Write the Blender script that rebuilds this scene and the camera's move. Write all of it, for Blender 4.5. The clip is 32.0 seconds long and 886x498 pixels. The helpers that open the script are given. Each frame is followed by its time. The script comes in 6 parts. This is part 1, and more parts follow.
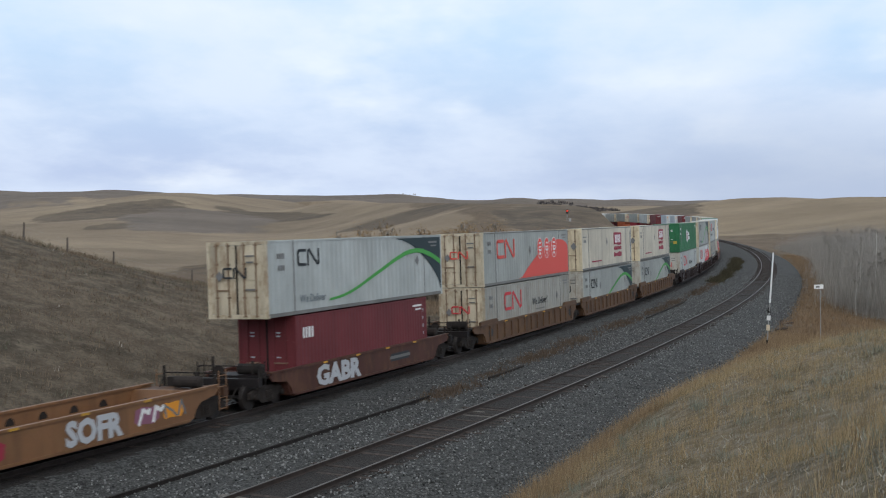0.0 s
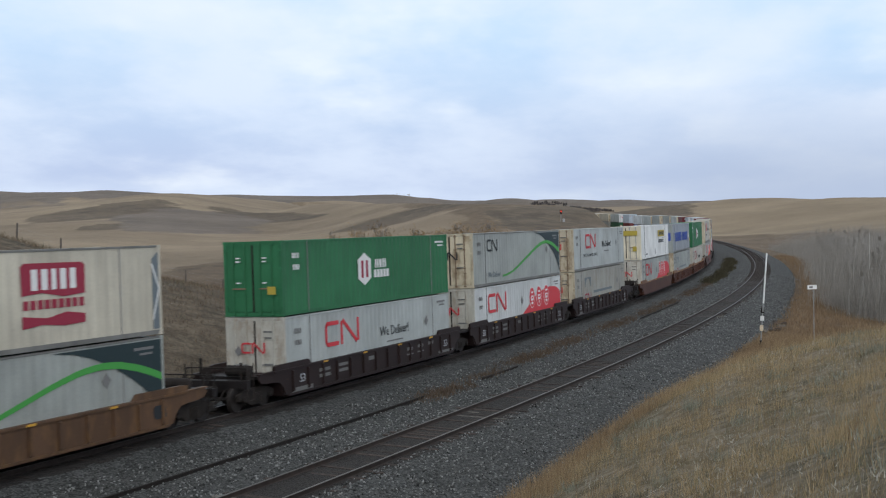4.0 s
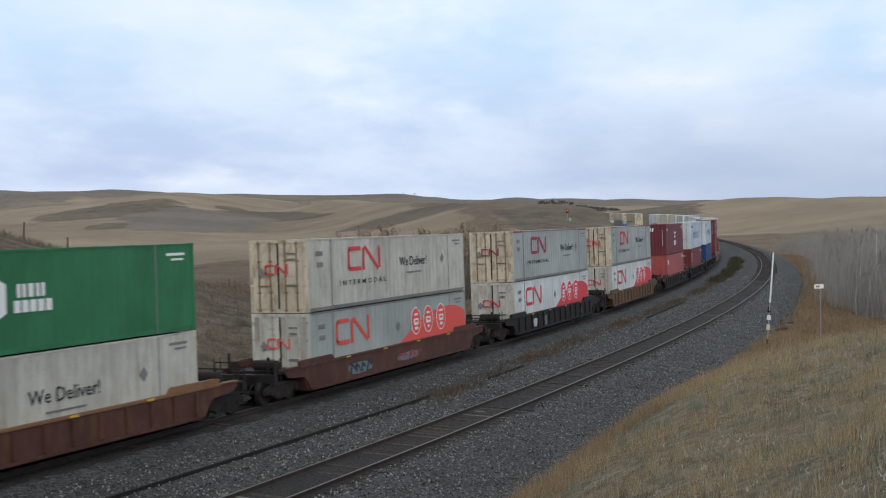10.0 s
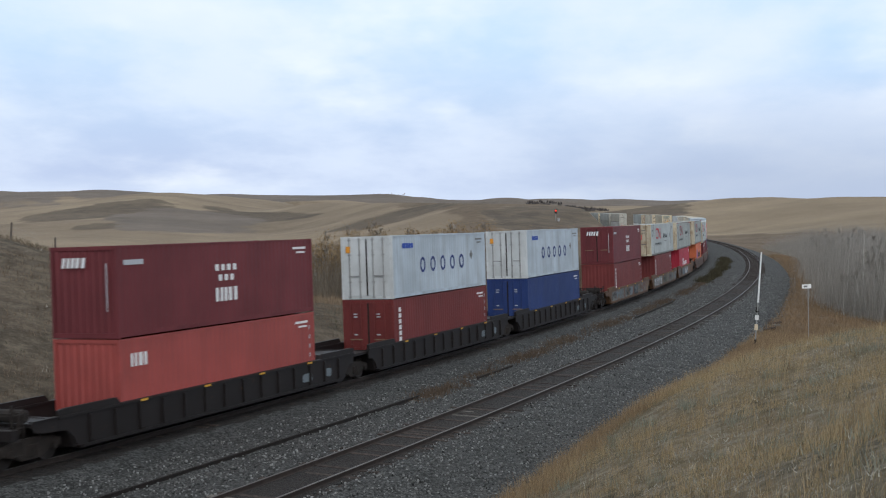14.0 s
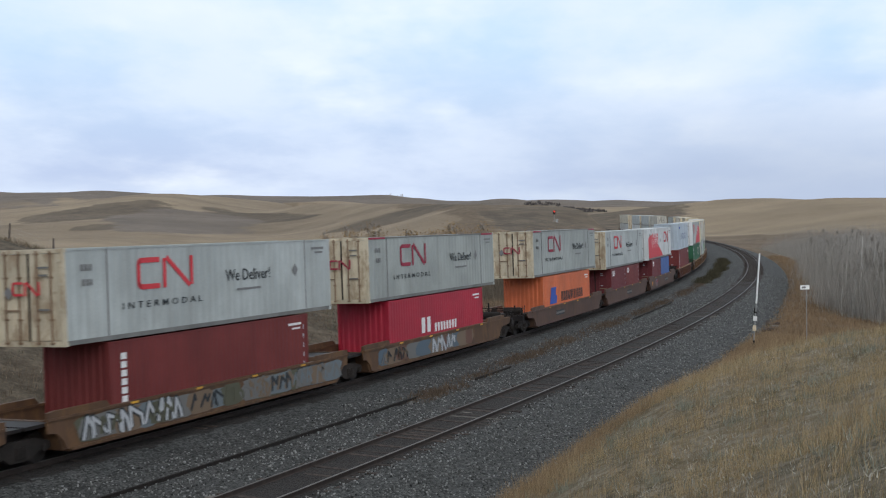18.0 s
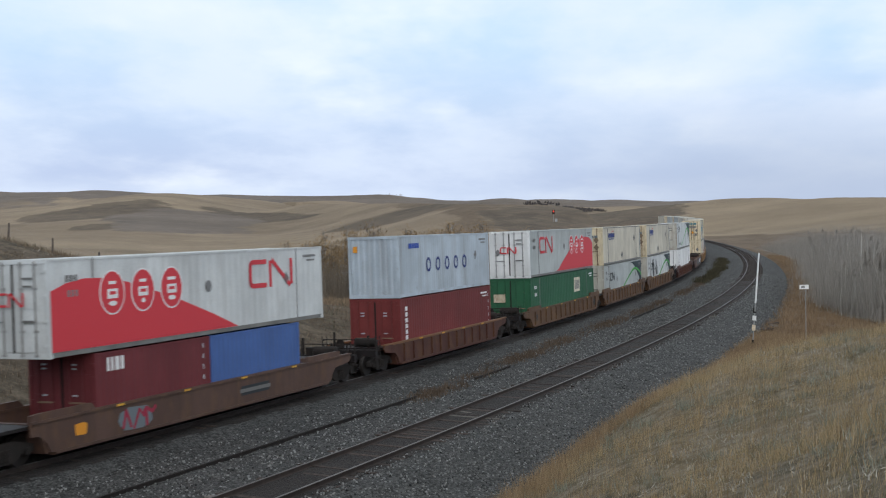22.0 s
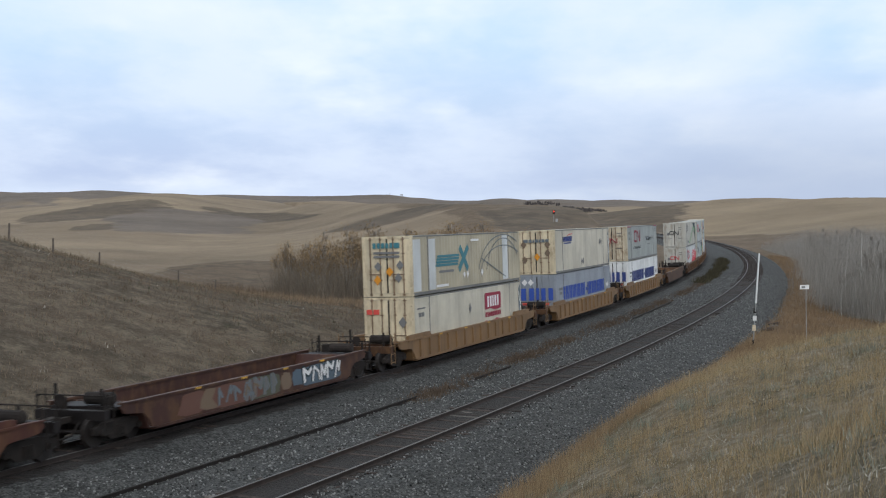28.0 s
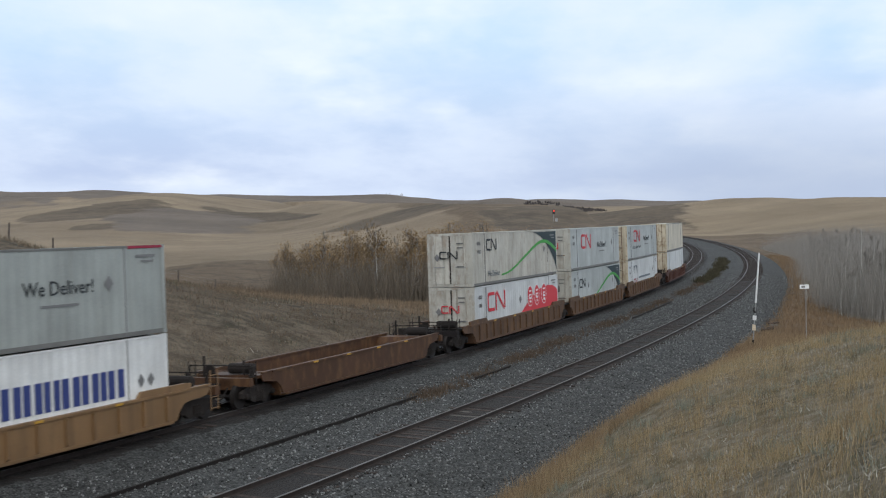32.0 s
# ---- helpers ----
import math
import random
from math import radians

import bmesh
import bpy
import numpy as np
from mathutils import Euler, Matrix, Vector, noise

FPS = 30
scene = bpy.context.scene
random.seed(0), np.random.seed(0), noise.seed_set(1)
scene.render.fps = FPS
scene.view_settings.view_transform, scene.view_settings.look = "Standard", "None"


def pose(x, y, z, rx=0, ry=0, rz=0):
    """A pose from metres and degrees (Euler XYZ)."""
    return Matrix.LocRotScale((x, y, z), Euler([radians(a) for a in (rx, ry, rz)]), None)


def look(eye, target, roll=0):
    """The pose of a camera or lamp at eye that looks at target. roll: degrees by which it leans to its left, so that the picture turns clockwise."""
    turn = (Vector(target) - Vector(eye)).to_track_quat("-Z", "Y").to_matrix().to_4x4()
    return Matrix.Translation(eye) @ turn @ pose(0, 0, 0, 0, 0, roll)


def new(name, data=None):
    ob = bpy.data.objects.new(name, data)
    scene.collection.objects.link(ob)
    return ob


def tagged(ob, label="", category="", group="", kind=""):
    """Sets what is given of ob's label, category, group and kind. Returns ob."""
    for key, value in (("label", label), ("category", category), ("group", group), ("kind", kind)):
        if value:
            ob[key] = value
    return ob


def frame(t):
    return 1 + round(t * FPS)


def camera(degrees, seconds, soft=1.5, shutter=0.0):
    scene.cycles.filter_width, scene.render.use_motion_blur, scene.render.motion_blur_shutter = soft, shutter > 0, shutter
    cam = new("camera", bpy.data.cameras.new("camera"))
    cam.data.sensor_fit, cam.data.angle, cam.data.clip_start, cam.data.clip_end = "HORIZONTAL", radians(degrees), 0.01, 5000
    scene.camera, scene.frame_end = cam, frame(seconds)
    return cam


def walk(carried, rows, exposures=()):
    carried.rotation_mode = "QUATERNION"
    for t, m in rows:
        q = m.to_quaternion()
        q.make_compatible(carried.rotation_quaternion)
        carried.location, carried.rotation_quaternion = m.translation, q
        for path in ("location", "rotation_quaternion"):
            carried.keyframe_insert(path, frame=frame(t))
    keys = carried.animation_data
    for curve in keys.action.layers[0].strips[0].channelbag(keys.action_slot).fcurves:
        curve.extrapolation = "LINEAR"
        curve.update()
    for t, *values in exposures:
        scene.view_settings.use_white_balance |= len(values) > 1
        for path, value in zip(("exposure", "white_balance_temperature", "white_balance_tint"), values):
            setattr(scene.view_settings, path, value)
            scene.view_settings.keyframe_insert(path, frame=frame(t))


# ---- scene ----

# ---- camera ----
LENS = 39.34
EYE = (0.0, 0.0, 7.541)
TILT, LEAN = -0.03311, 0.7614
FOCAL = 2193.3
# seconds, small swing to the left and rise of the view, in thousandths of a radian
SWING = (
    (0.0, 10.8, -0.5), (1.0, 10.7, -0.4), (1.5, 11.0, 0.1), (2.0, 11.5, -0.1), (2.5, 11.2, -0.8), (3.0, 10.7, -0.9),
    (3.5, 9.3, -0.4), (4.5, 0.5, 0.1), (5.5, -8.9, 0.4), (6.0, -8.1, -0.2), (6.5, -6.2, -0.9), (7.0, -4.6, -1.2),
    (7.5, 0.2, 1.2), (8.0, 10.5, -1.2), (8.5, 15.6, -1.7), (9.0, 15.2, -1.6), (9.5, 12.6, 0.3), (10.0, 10.9, -0.8),
    (10.5, 3.4, 0.6), (11.0, 0.6, 1.1), (11.5, 0.1, 0.7), (12.0, 0.1, 0.6), (12.5, 0.1, -0.2), (13.0, 0.3, 0.1),
    (13.5, 1.3, -0.2), (14.0, 1.8, -0.5), (14.5, 1.4, -0.6), (16.5, 0.4, -0.6), (17.0, -0.1, 0.0), (17.5, -0.6, 0.0),
    (18.0, 0.5, 0.3), (18.5, 0.6, -0.2), (19.0, -0.1, -0.1), (19.5, -0.3, 0.2), (20.0, 0.5, 0.1), (21.0, 0.1, -0.2),
    (22.0, -0.1, 0.0), (23.0, -0.5, 0.0), (24.0, 0.1, -0.2), (24.5, 1.0, 0.0), (25.0, 1.5, -0.1), (25.5, 1.6, -0.2),
    (27.5, 0.4, 0.4), (28.0, 0.2, 0.1), (28.5, 0.4, 0.4), (29.0, 0.1, 0.0), (29.5, 0.6, 0.4), (30.0, 1.5, 0.5),
    (30.5, 2.9, 1.1), (31.0, 0.6, -0.8), (31.5, -0.3, 0.1), (32.0, 0.1, -0.2))


def aim(swing, rise):
    yaw, tilt = swing / 1000, TILT + rise / 1000
    way = Vector((-math.sin(yaw) * math.cos(tilt), math.cos(yaw) * math.cos(tilt), math.sin(tilt)))
    return look(EYE, Vector(EYE) + way * 100, LEAN)


cam = camera(LENS, 32.0, soft=1.12, shutter=0.2)
# the camera opens up and warms a little on the way
walk(cam, [(t, aim(a, b)) for t, a, b in SWING],
     [(0.0, -0.05, 6420, 10), (9.0, -0.04, 6420, 10), (14.0, -0.01, 6430, 10), (18.0, 0.0, 6450, 10), (32.0, 0.0, 6450, 10)])

# ---- world, sun ----
SUN_AZ, SUN_EL = radians(18), radians(30)
world = bpy.data.worlds.new("overcast_sky")
scene.world = world
world.use_nodes = True
scene.view_settings.exposure = 0.0


def sky_nodes():
    nt = world.node_tree
    nt.nodes.clear()
    N = nt.nodes.new
    L = nt.links.new
    out = N("ShaderNodeOutputWorld")
    bg = N("ShaderNodeBackground")
    sky = N("ShaderNodeTexSky")
    sky.sky_type = "NISHITA"
    sky.sun_disc = False
    sky.sun_elevation, sky.sun_rotation = SUN_EL, math.pi - SUN_AZ
    tc = N("ShaderNodeTexCoord")
    sep = N("ShaderNodeSeparateXYZ")
    L(tc.outputs["Generated"], sep.inputs[0])
    up = N("ShaderNodeMath")
    up.operation = "MAXIMUM"
    L(sep.outputs[2], up.inputs[0])
    up.inputs[1].default_value = 0.0
    den = N("ShaderNodeMath")
    den.operation = "ADD"
    L(up.outputs[0], den.inputs[0])
    den.inputs[1].default_value = 0.26
    flat = N("ShaderNodeVectorMath")
    flat.operation = "DIVIDE"
    comb = N("ShaderNodeCombineXYZ")
    for i in range(3):
        L(den.outputs[0], comb.inputs[i])
    L(tc.outputs["Generated"], flat.inputs[0])
    L(comb.outputs[0], flat.inputs[1])

    def cloud(scale, detail, lo, hi, shift):
        mp = N("ShaderNodeMapping")
        mp.inputs["Location"].default_value = shift
        mp.inputs["Scale"].default_value = (scale * 1.0, scale * 0.8, scale * 0.6)
        L(flat.outputs[0], mp.inputs[0])
        no = N("ShaderNodeTexNoise")
        no.inputs["Scale"].default_value = 1.0
        no.inputs["Detail"].default_value = detail
        no.inputs["Roughness"].default_value = 0.55
        L(mp.outputs[0], no.inputs["Vector"])
        mr = N("ShaderNodeMapRange")
        mr.interpolation_type = "SMOOTHSTEP"
        mr.inputs["From Min"].default_value = lo
        mr.inputs["From Max"].default_value = hi
        L(no.outputs["Fac"], mr.inputs["Value"])
        return mr.outputs[0]

    def mix(fac, a, b):
        m = N("ShaderNodeMix")
        m.data_type = "RGBA"
        for sock, v in ((m.inputs[0], fac), (m.inputs[6], a), (m.inputs[7], b)):
            if isinstance(v, (tuple, float)):
                sock.default_value = v
            else:
                L(v, sock)
        return m.outputs[2]

    big = cloud(1.9, 6.0, 0.34, 0.66, (3.1, 1.2, 0.0))
    wisp = cloud(1.7, 5.0, 0.50, 0.80, (5.2, 2.4, 2.0))
    rise = N("ShaderNodeMapRange")
    rise.interpolation_type = "SMOOTHSTEP"
    rise.inputs["From Min"].default_value = 0.0
    rise.inputs["From Max"].default_value = 0.17
    L(sep.outputs[2], rise.inputs["Value"])
    low = mix(big, (0.49, 0.59, 0.83, 1), (0.68, 0.78, 0.97, 1))
    high = mix(big, (0.575, 0.77, 0.99, 1), (0.775, 0.875, 1.01, 1))
    veil = mix(rise.outputs[0], low, high)
    veil = mix(wisp, veil, (0.93, 0.985, 1.05, 1))
    strip = N("ShaderNodeMapRange")
    strip.interpolation_type = "SMOOTHSTEP"
    strip.inputs["From Min"].default_value = 0.03
    strip.inputs["From Max"].default_value = 0.0
    L(sep.outputs[2], strip.inputs["Value"])
    half = N("ShaderNodeMath")
    half.operation = "MULTIPLY"
    half.inputs[1].default_value = 0.6
    L(strip.outputs[0], half.inputs[0])
    veil = mix(half.outputs[0], veil, (0.72, 0.83, 1.0, 1))
    # a heavier bank of cloud lies low in the east
    def ramp(sock, lo, hi):
        r = N("ShaderNodeMapRange")
        r.interpolation_type = "SMOOTHSTEP"
        r.inputs["From Min"].default_value, r.inputs["From Max"].default_value = lo, hi
        L(sock, r.inputs["Value"])
        return r.outputs[0]
    bank = N("ShaderNodeMath")
    bank.operation = "MULTIPLY"
    L(ramp(sep.outputs[0], -0.05, 0.27), bank.inputs[0])
    L(ramp(sep.outputs[2], 0.115, 0.02), bank.inputs[1])
    soft = N("ShaderNodeMath")
    soft.operation = "MULTIPLY"
    soft.inputs[1].default_value = 0.8
    L(bank.outputs[0], soft.inputs[0])
    veil = mix(soft.outputs[0], veil, (0.44, 0.525, 0.70, 1))
    # overhead the cloud is thick and neutral
    over = N("ShaderNodeMapRange")
    over.interpolation_type = "SMOOTHSTEP"
    over.inputs["From Min"].default_value = 0.2
    over.inputs["From Max"].default_value = 0.5
    L(sep.outputs[2], over.inputs["Value"])
    veil = mix(over.outputs[0], veil, mix(big, (0.63, 0.66, 0.685, 1), (0.79, 0.83, 0.865, 1)))
    dim = N("ShaderNodeVectorMath")
    dim.operation = "SCALE"
    dim.inputs["Scale"].default_value = 0.09
    L(sky.outputs[0], dim.inputs[0])
    L(mix(0.93, dim.outputs[0], veil), bg.inputs["Color"])
    bg.inputs["Strength"].default_value = 1.08
    L(bg.outputs[0], out.inputs[0])


sky_nodes()
sun = new("sun", bpy.data.lights.new("sun", "SUN"))
sun.data.energy, sun.data.angle, sun.data.color = 0.95, radians(40), (1.0, 0.975, 0.955)
sun.matrix_world = look((math.sin(SUN_AZ) * math.cos(SUN_EL) * 50, -math.cos(SUN_AZ) * math.cos(SUN_EL) * 50, math.sin(SUN_EL) * 50), (0, 0, 0))

# ---- materials ----
def node_material(name):
    m = bpy.data.materials.new(name)
    m.use_nodes = True
    nt = m.node_tree
    return m, nt, nt.nodes.new, nt.links.new, nt.nodes["Principled BSDF"]


def noise_out(N, L, vec, scale, detail=4.0, rough=0.55, stretch=(1, 1, 1)):
    mp = N("ShaderNodeMapping")
    mp.inputs["Scale"].default_value = stretch
    L(vec, mp.inputs[0])
    no = N("ShaderNodeTexNoise")
    no.inputs["Scale"].default_value = scale
    no.inputs["Detail"].default_value = detail
    no.inputs["Roughness"].default_value = rough
    L(mp.outputs[0], no.inputs["Vector"])
    return no.outputs["Fac"]


def step_out(N, L, value, lo, hi, a=0.0, b=1.0):
    mr = N("ShaderNodeMapRange")
    mr.interpolation_type = "SMOOTHSTEP"
    for key, v in (("From Min", lo), ("From Max", hi), ("To Min", a), ("To Max", b)):
        mr.inputs[key].default_value = v
    L(value, mr.inputs["Value"])
    return mr.outputs[0]


def mix_out(N, L, fac, a, b, how="MIX"):
    m = N("ShaderNodeMix")
    m.data_type, m.blend_type = "RGBA", how
    for sock, v in ((m.inputs[0], fac), (m.inputs[6], a), (m.inputs[7], b)):
        if isinstance(v, tuple):
            sock.default_value = (*v[:3], 1)
        elif isinstance(v, (int, float)):
            sock.default_value = v
        else:
            L(v, sock)
    return m.outputs[2]


def bump_to(N, L, bsdf, height, strength, distance):
    b = N("ShaderNodeBump")
    b.inputs["Strength"].default_value = strength
    b.inputs["Distance"].default_value = distance
    L(height, b.inputs["Height"])
    L(b.outputs[0], bsdf.inputs["Normal"])


def paint(name, color, dirt=0.5, rust=0.3, rough=0.55, grime=(0.16, 0.13, 0.10), blotch=0.0):
    """Weathered steel paint: faded patches, dark running streaks, rust spots."""
    m, nt, N, L, b = node_material(name)
    grime = tuple(min(g, 0.008 + 0.36 * c) for g, c in zip(grime, color))
    tc = N("ShaderNodeTexCoord")
    oi = N("ShaderNodeObjectInfo")
    add = N("ShaderNodeVectorMath")
    add.operation = "MULTIPLY_ADD"
    add.inputs[1].default_value = (1, 1, 1)
    wide = N("ShaderNodeCombineXYZ")
    mul = N("ShaderNodeMath")
    mul.operation = "MULTIPLY"
    mul.inputs[1].default_value = 40.0
    L(oi.outputs["Random"], mul.inputs[0])
    L(mul.outputs[0], wide.inputs[0])
    L(tc.outputs["Object"], add.inputs[0])
    L(wide.outputs[0], add.inputs[2])
    vec = add.outputs[0]
    fade = step_out(N, L, noise_out(N, L, vec, 0.45, 3), 0.3, 0.75, 0.82, 1.1)
    base = mix_out(N, L, 1.0, color, fade, "MULTIPLY")
    streak = step_out(N, L, noise_out(N, L, vec, 1.0, 5, 0.6, (1.7, 1.7, 0.13)), 0.44, 0.78, 0.0, dirt)
    base = mix_out(N, L, streak, base, grime)
    fine = step_out(N, L, noise_out(N, L, vec, 14.0, 3), 0.35, 0.7, 0.95, 1.03)
    base = mix_out(N, L, 1.0, base, fine, "MULTIPLY")
    if blotch:
        stain = step_out(N, L, noise_out(N, L, vec, 1.5, 6, 0.65, (1.5, 1.5, 0.7)), 0.45, 0.66, 0.0, blotch)
        base = mix_out(N, L, stain, base, (0.21, 0.115, 0.05))
    spots = step_out(N, L, noise_out(N, L, vec, 2.3, 8, 0.7), 0.62, 0.72, 0.0, rust)
    base = mix_out(N, L, spots, base, (0.15, 0.07, 0.035))
    L(base, b.inputs["Base Color"])
    b.inputs["Roughness"].default_value = rough
    b.inputs["Specular IOR Level"].default_value = 0.5 if max(color) > 0.2 else 0.25
    bump_to(N, L, b, noise_out(N, L, vec, 5.0, 3), 0.12, 0.01)
    return m


def decal(name, color, worn=0.25):
    m, nt, N, L, b = node_material(name)
    tc = N("ShaderNodeTexCoord")
    n = noise_out(N, L, tc.outputs["Object"], 6.0, 6, 0.7)
    w = step_out(N, L, n, 0.55, 0.8, 0.0, worn)
    grey = tuple(0.6 * c + 0.14 for c in color)
    L(mix_out(N, L, w, color, grey), b.inputs["Base Color"])
    b.inputs["Roughness"].default_value = 0.6
    return m


def earth_colour(N, L, vec, stops, patch, mid):
    a = step_out(N, L, noise_out(N, L, vec, patch, 6, 0.6), 0.38, 0.62)
    c = step_out(N, L, noise_out(N, L, vec, mid, 6, 0.65), 0.38, 0.66)
    return mix_out(N, L, c, mix_out(N, L, a, stops[0], stops[1]), stops[2])


COVERS = (
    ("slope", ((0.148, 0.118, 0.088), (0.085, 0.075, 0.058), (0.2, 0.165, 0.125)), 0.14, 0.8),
    ("bank", ((0.215, 0.17, 0.11), (0.115, 0.102, 0.072), (0.29, 0.255, 0.195)), 0.22, 2.1),
    ("brown", ((0.195, 0.15, 0.11), (0.14, 0.113, 0.087), (0.225, 0.175, 0.127)), 0.05, 0.4),
    ("tan", ((0.35, 0.28, 0.197), (0.275, 0.222, 0.16), (0.31, 0.248, 0.178)), 0.006, 0.04),
    ("scrub", ((0.158, 0.129, 0.10), (0.124, 0.105, 0.085), (0.185, 0.15, 0.115)), 0.02, 0.15),
    ("dun_haze", ((0.2, 0.171, 0.147), (0.165, 0.145, 0.128), (0.225, 0.19, 0.16)), 0.01, 0.08))


def land_cover():
    """Dry ground: open prairie, and covers where the mesh's named weights say; the last also holds painted haze."""
    m, nt, N, L, b = node_material("land_cover")
    g = N("ShaderNodeNewGeometry")
    vec = g.outputs["Position"]
    col = earth_colour(N, L, vec, ((0.35, 0.282, 0.203), (0.235, 0.189, 0.14), (0.295, 0.236, 0.172)), 0.006, 0.05)
    ragged = noise_out(N, L, vec, 0.05, 8, 0.7)
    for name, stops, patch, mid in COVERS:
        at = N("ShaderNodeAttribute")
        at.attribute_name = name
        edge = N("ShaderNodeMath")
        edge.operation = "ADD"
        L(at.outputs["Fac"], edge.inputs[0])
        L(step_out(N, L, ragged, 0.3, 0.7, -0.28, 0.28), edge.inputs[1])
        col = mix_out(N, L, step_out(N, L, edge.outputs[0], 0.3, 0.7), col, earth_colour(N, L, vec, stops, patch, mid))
    d = step_out(N, L, noise_out(N, L, vec, 5.0, 4, 0.7), 0.3, 0.75, 0.74, 1.17)
    col = mix_out(N, L, 1.0, col, d, "MULTIPLY")
    band = step_out(N, L, noise_out(N, L, vec, 0.012, 5, 0.7, (0.5, 2.2, 1.0)), 0.35, 0.7, 0.86, 1.1)
    col = mix_out(N, L, 1.0, col, band, "MULTIPLY")
    L(col, b.inputs["Base Color"])
    b.inputs["Roughness"].default_value = 0.95
    b.inputs["Specular IOR Level"].default_value = 0.1
    bump_to(N, L, b, noise_out(N, L, vec, 3.0, 6, 0.7), 0.8, 0.3)
    return m


def gravel(name, dark, light, tint):
    m, nt, N, L, b = node_material(name)
    g = N("ShaderNodeNewGeometry")
    vec = g.outputs["Position"]
    v = N("ShaderNodeTexVoronoi")
    v.inputs["Scale"].default_value = 15.0
    L(vec, v.inputs["Vector"])
    bw = N("ShaderNodeRGBToBW")
    L(v.outputs["Color"], bw.inputs[0])
    shade = step_out(N, L, bw.outputs[0], 0.2, 0.85)
    col = mix_out(N, L, shade, dark, light)
    patch = step_out(N, L, noise_out(N, L, vec, 0.35, 5, 0.6), 0.35, 0.65)
    col = mix_out(N, L, patch, col, mix_out(N, L, 1.0, col, tint, "MULTIPLY"))
    # crevice shade painted in: colour darkens from each stone's middle outward
    gap = step_out(N, L, v.outputs["Distance"], 0.0, 0.7, 1.1, 0.55)
    col = mix_out(N, L, 1.0, col, gap, "MULTIPLY")
    L(col, b.inputs["Base Color"])
    b.inputs["Roughness"].default_value = 0.85
    inv = N("ShaderNodeMath")
    inv.operation = "SUBTRACT"
    inv.inputs[0].default_value = 1.0
    L(v.outputs["Distance"], inv.inputs[1])
    bump_to(N, L, b, inv.outputs[0], 0.9, 0.05)
    return m


def plain(name, color, rough=0.6, metal=0.0, vary=0.3, scale=3.0, glow=0.0):
    m, nt, N, L, b = node_material(name)
    tc = N("ShaderNodeTexCoord")
    oi = N("ShaderNodeObjectInfo")
    k = step_out(N, L, noise_out(N, L, tc.outputs["Object"], scale, 5, 0.65), 0.25, 0.75, 1 - vary, 1 + vary)
    r = step_out(N, L, oi.outputs["Random"], 0.0, 1.0, 1 - vary * 0.6, 1 + vary * 0.6)
    col = mix_out(N, L, 1.0, mix_out(N, L, 1.0, color, k, "MULTIPLY"), r, "MULTIPLY")
    L(col, b.inputs["Base Color"])
    b.inputs["Roughness"].default_value, b.inputs["Metallic"].default_value = rough, metal
    if glow:
        b.inputs["Emission Color"].default_value = (*color, 1)
        b.inputs["Emission Strength"].default_value = glow
    return m


def islands(name, dark, light, rough=0.9):
    """Blades, twigs and leaves: each joined piece takes its own shade."""
    m, nt, N, L, b = node_material(name)
    g = N("ShaderNodeNewGeometry")
    col = mix_out(N, L, g.outputs["Random Per Island"], dark, light)
    L(col, b.inputs["Base Color"])
    b.inputs["Roughness"].default_value = rough
    b.inputs["Specular IOR Level"].default_value = 0.15
    return m


M = {
    "land": land_cover(),
    "ballast": gravel("ballast_stone", (0.018, 0.019, 0.0188), (0.128, 0.132, 0.128), (0.78, 0.8, 0.8)),
    "oil_shade": gravel("oiled_shaded_ballast", (0.008, 0.0066, 0.006), (0.034, 0.027, 0.0235), (0.8, 0.72, 0.65)),
    "tie": plain("weathered_tie", (0.042, 0.031, 0.026), 0.95, 0, 0.6, 8),
    "grey_tie": plain("bleached_tie", (0.13, 0.12, 0.105), 0.95, 0, 0.4, 8),
    "rail": plain("rail_steel", (0.155, 0.147, 0.143), 0.5, 0.7, 0.2),
    "rail_side": plain("rusty_rail_side", (0.032, 0.023, 0.02), 0.85, 0.0, 0.3),
    "dark": plain("black_running_gear", (0.017, 0.0125, 0.0105), 0.9, 0.0, 0.5),
    "wheel": plain("wheel_steel", (0.032, 0.027, 0.025), 0.6, 0.4, 0.3),
    "yellow": plain("yellow_reflector", (0.6, 0.33, 0.04), 0.5, 0, 0.25),
    "bare": plain("galvanised_steel", (0.32, 0.32, 0.315), 0.5, 0.4, 0.2),
    "post": plain("grey_fence_wood", (0.11, 0.09, 0.075), 0.9, 0, 0.35),
    "white": plain("white_paint", (0.75, 0.75, 0.74), 0.5, 0, 0.12),
}

# ---- line of the railway ----
STEP = 2.0
BENDS = ((-150, 0.0), (-80, 0.572), (0, 1.105), (60, 1.343), (120, 1.116), (180, 0.985), (240, 0.979), (300, 1.187), (380, 1.144), (480, 1.18), (620, 1.105), (900, 1.1))
START, HEADING = (-2.945, 36.541), 1.1557
APART = 8.40
CANT = 0.0494

sa = np.arange(-800.0, 900.0, STEP)
i0 = int(np.argmin(abs(sa)))
bend = np.interp(sa, [b[0] for b in BENDS], [b[1] for b in BENDS]) / 1000
ha = np.concatenate([[0], np.cumsum((bend[1:] + bend[:-1]) / 2 * STEP)])
ha = ha - ha[i0] + HEADING
xa = np.concatenate([[0], np.cumsum((np.cos(ha[1:]) + np.cos(ha[:-1])) / 2 * STEP)])
ya = np.concatenate([[0], np.cumsum((np.sin(ha[1:]) + np.sin(ha[:-1])) / 2 * STEP)])
xa, ya = xa - xa[i0] + START[0], ya - ya[i0] + START[1]
xb, yb = xa - np.sin(ha) * APART, ya + np.cos(ha) * APART
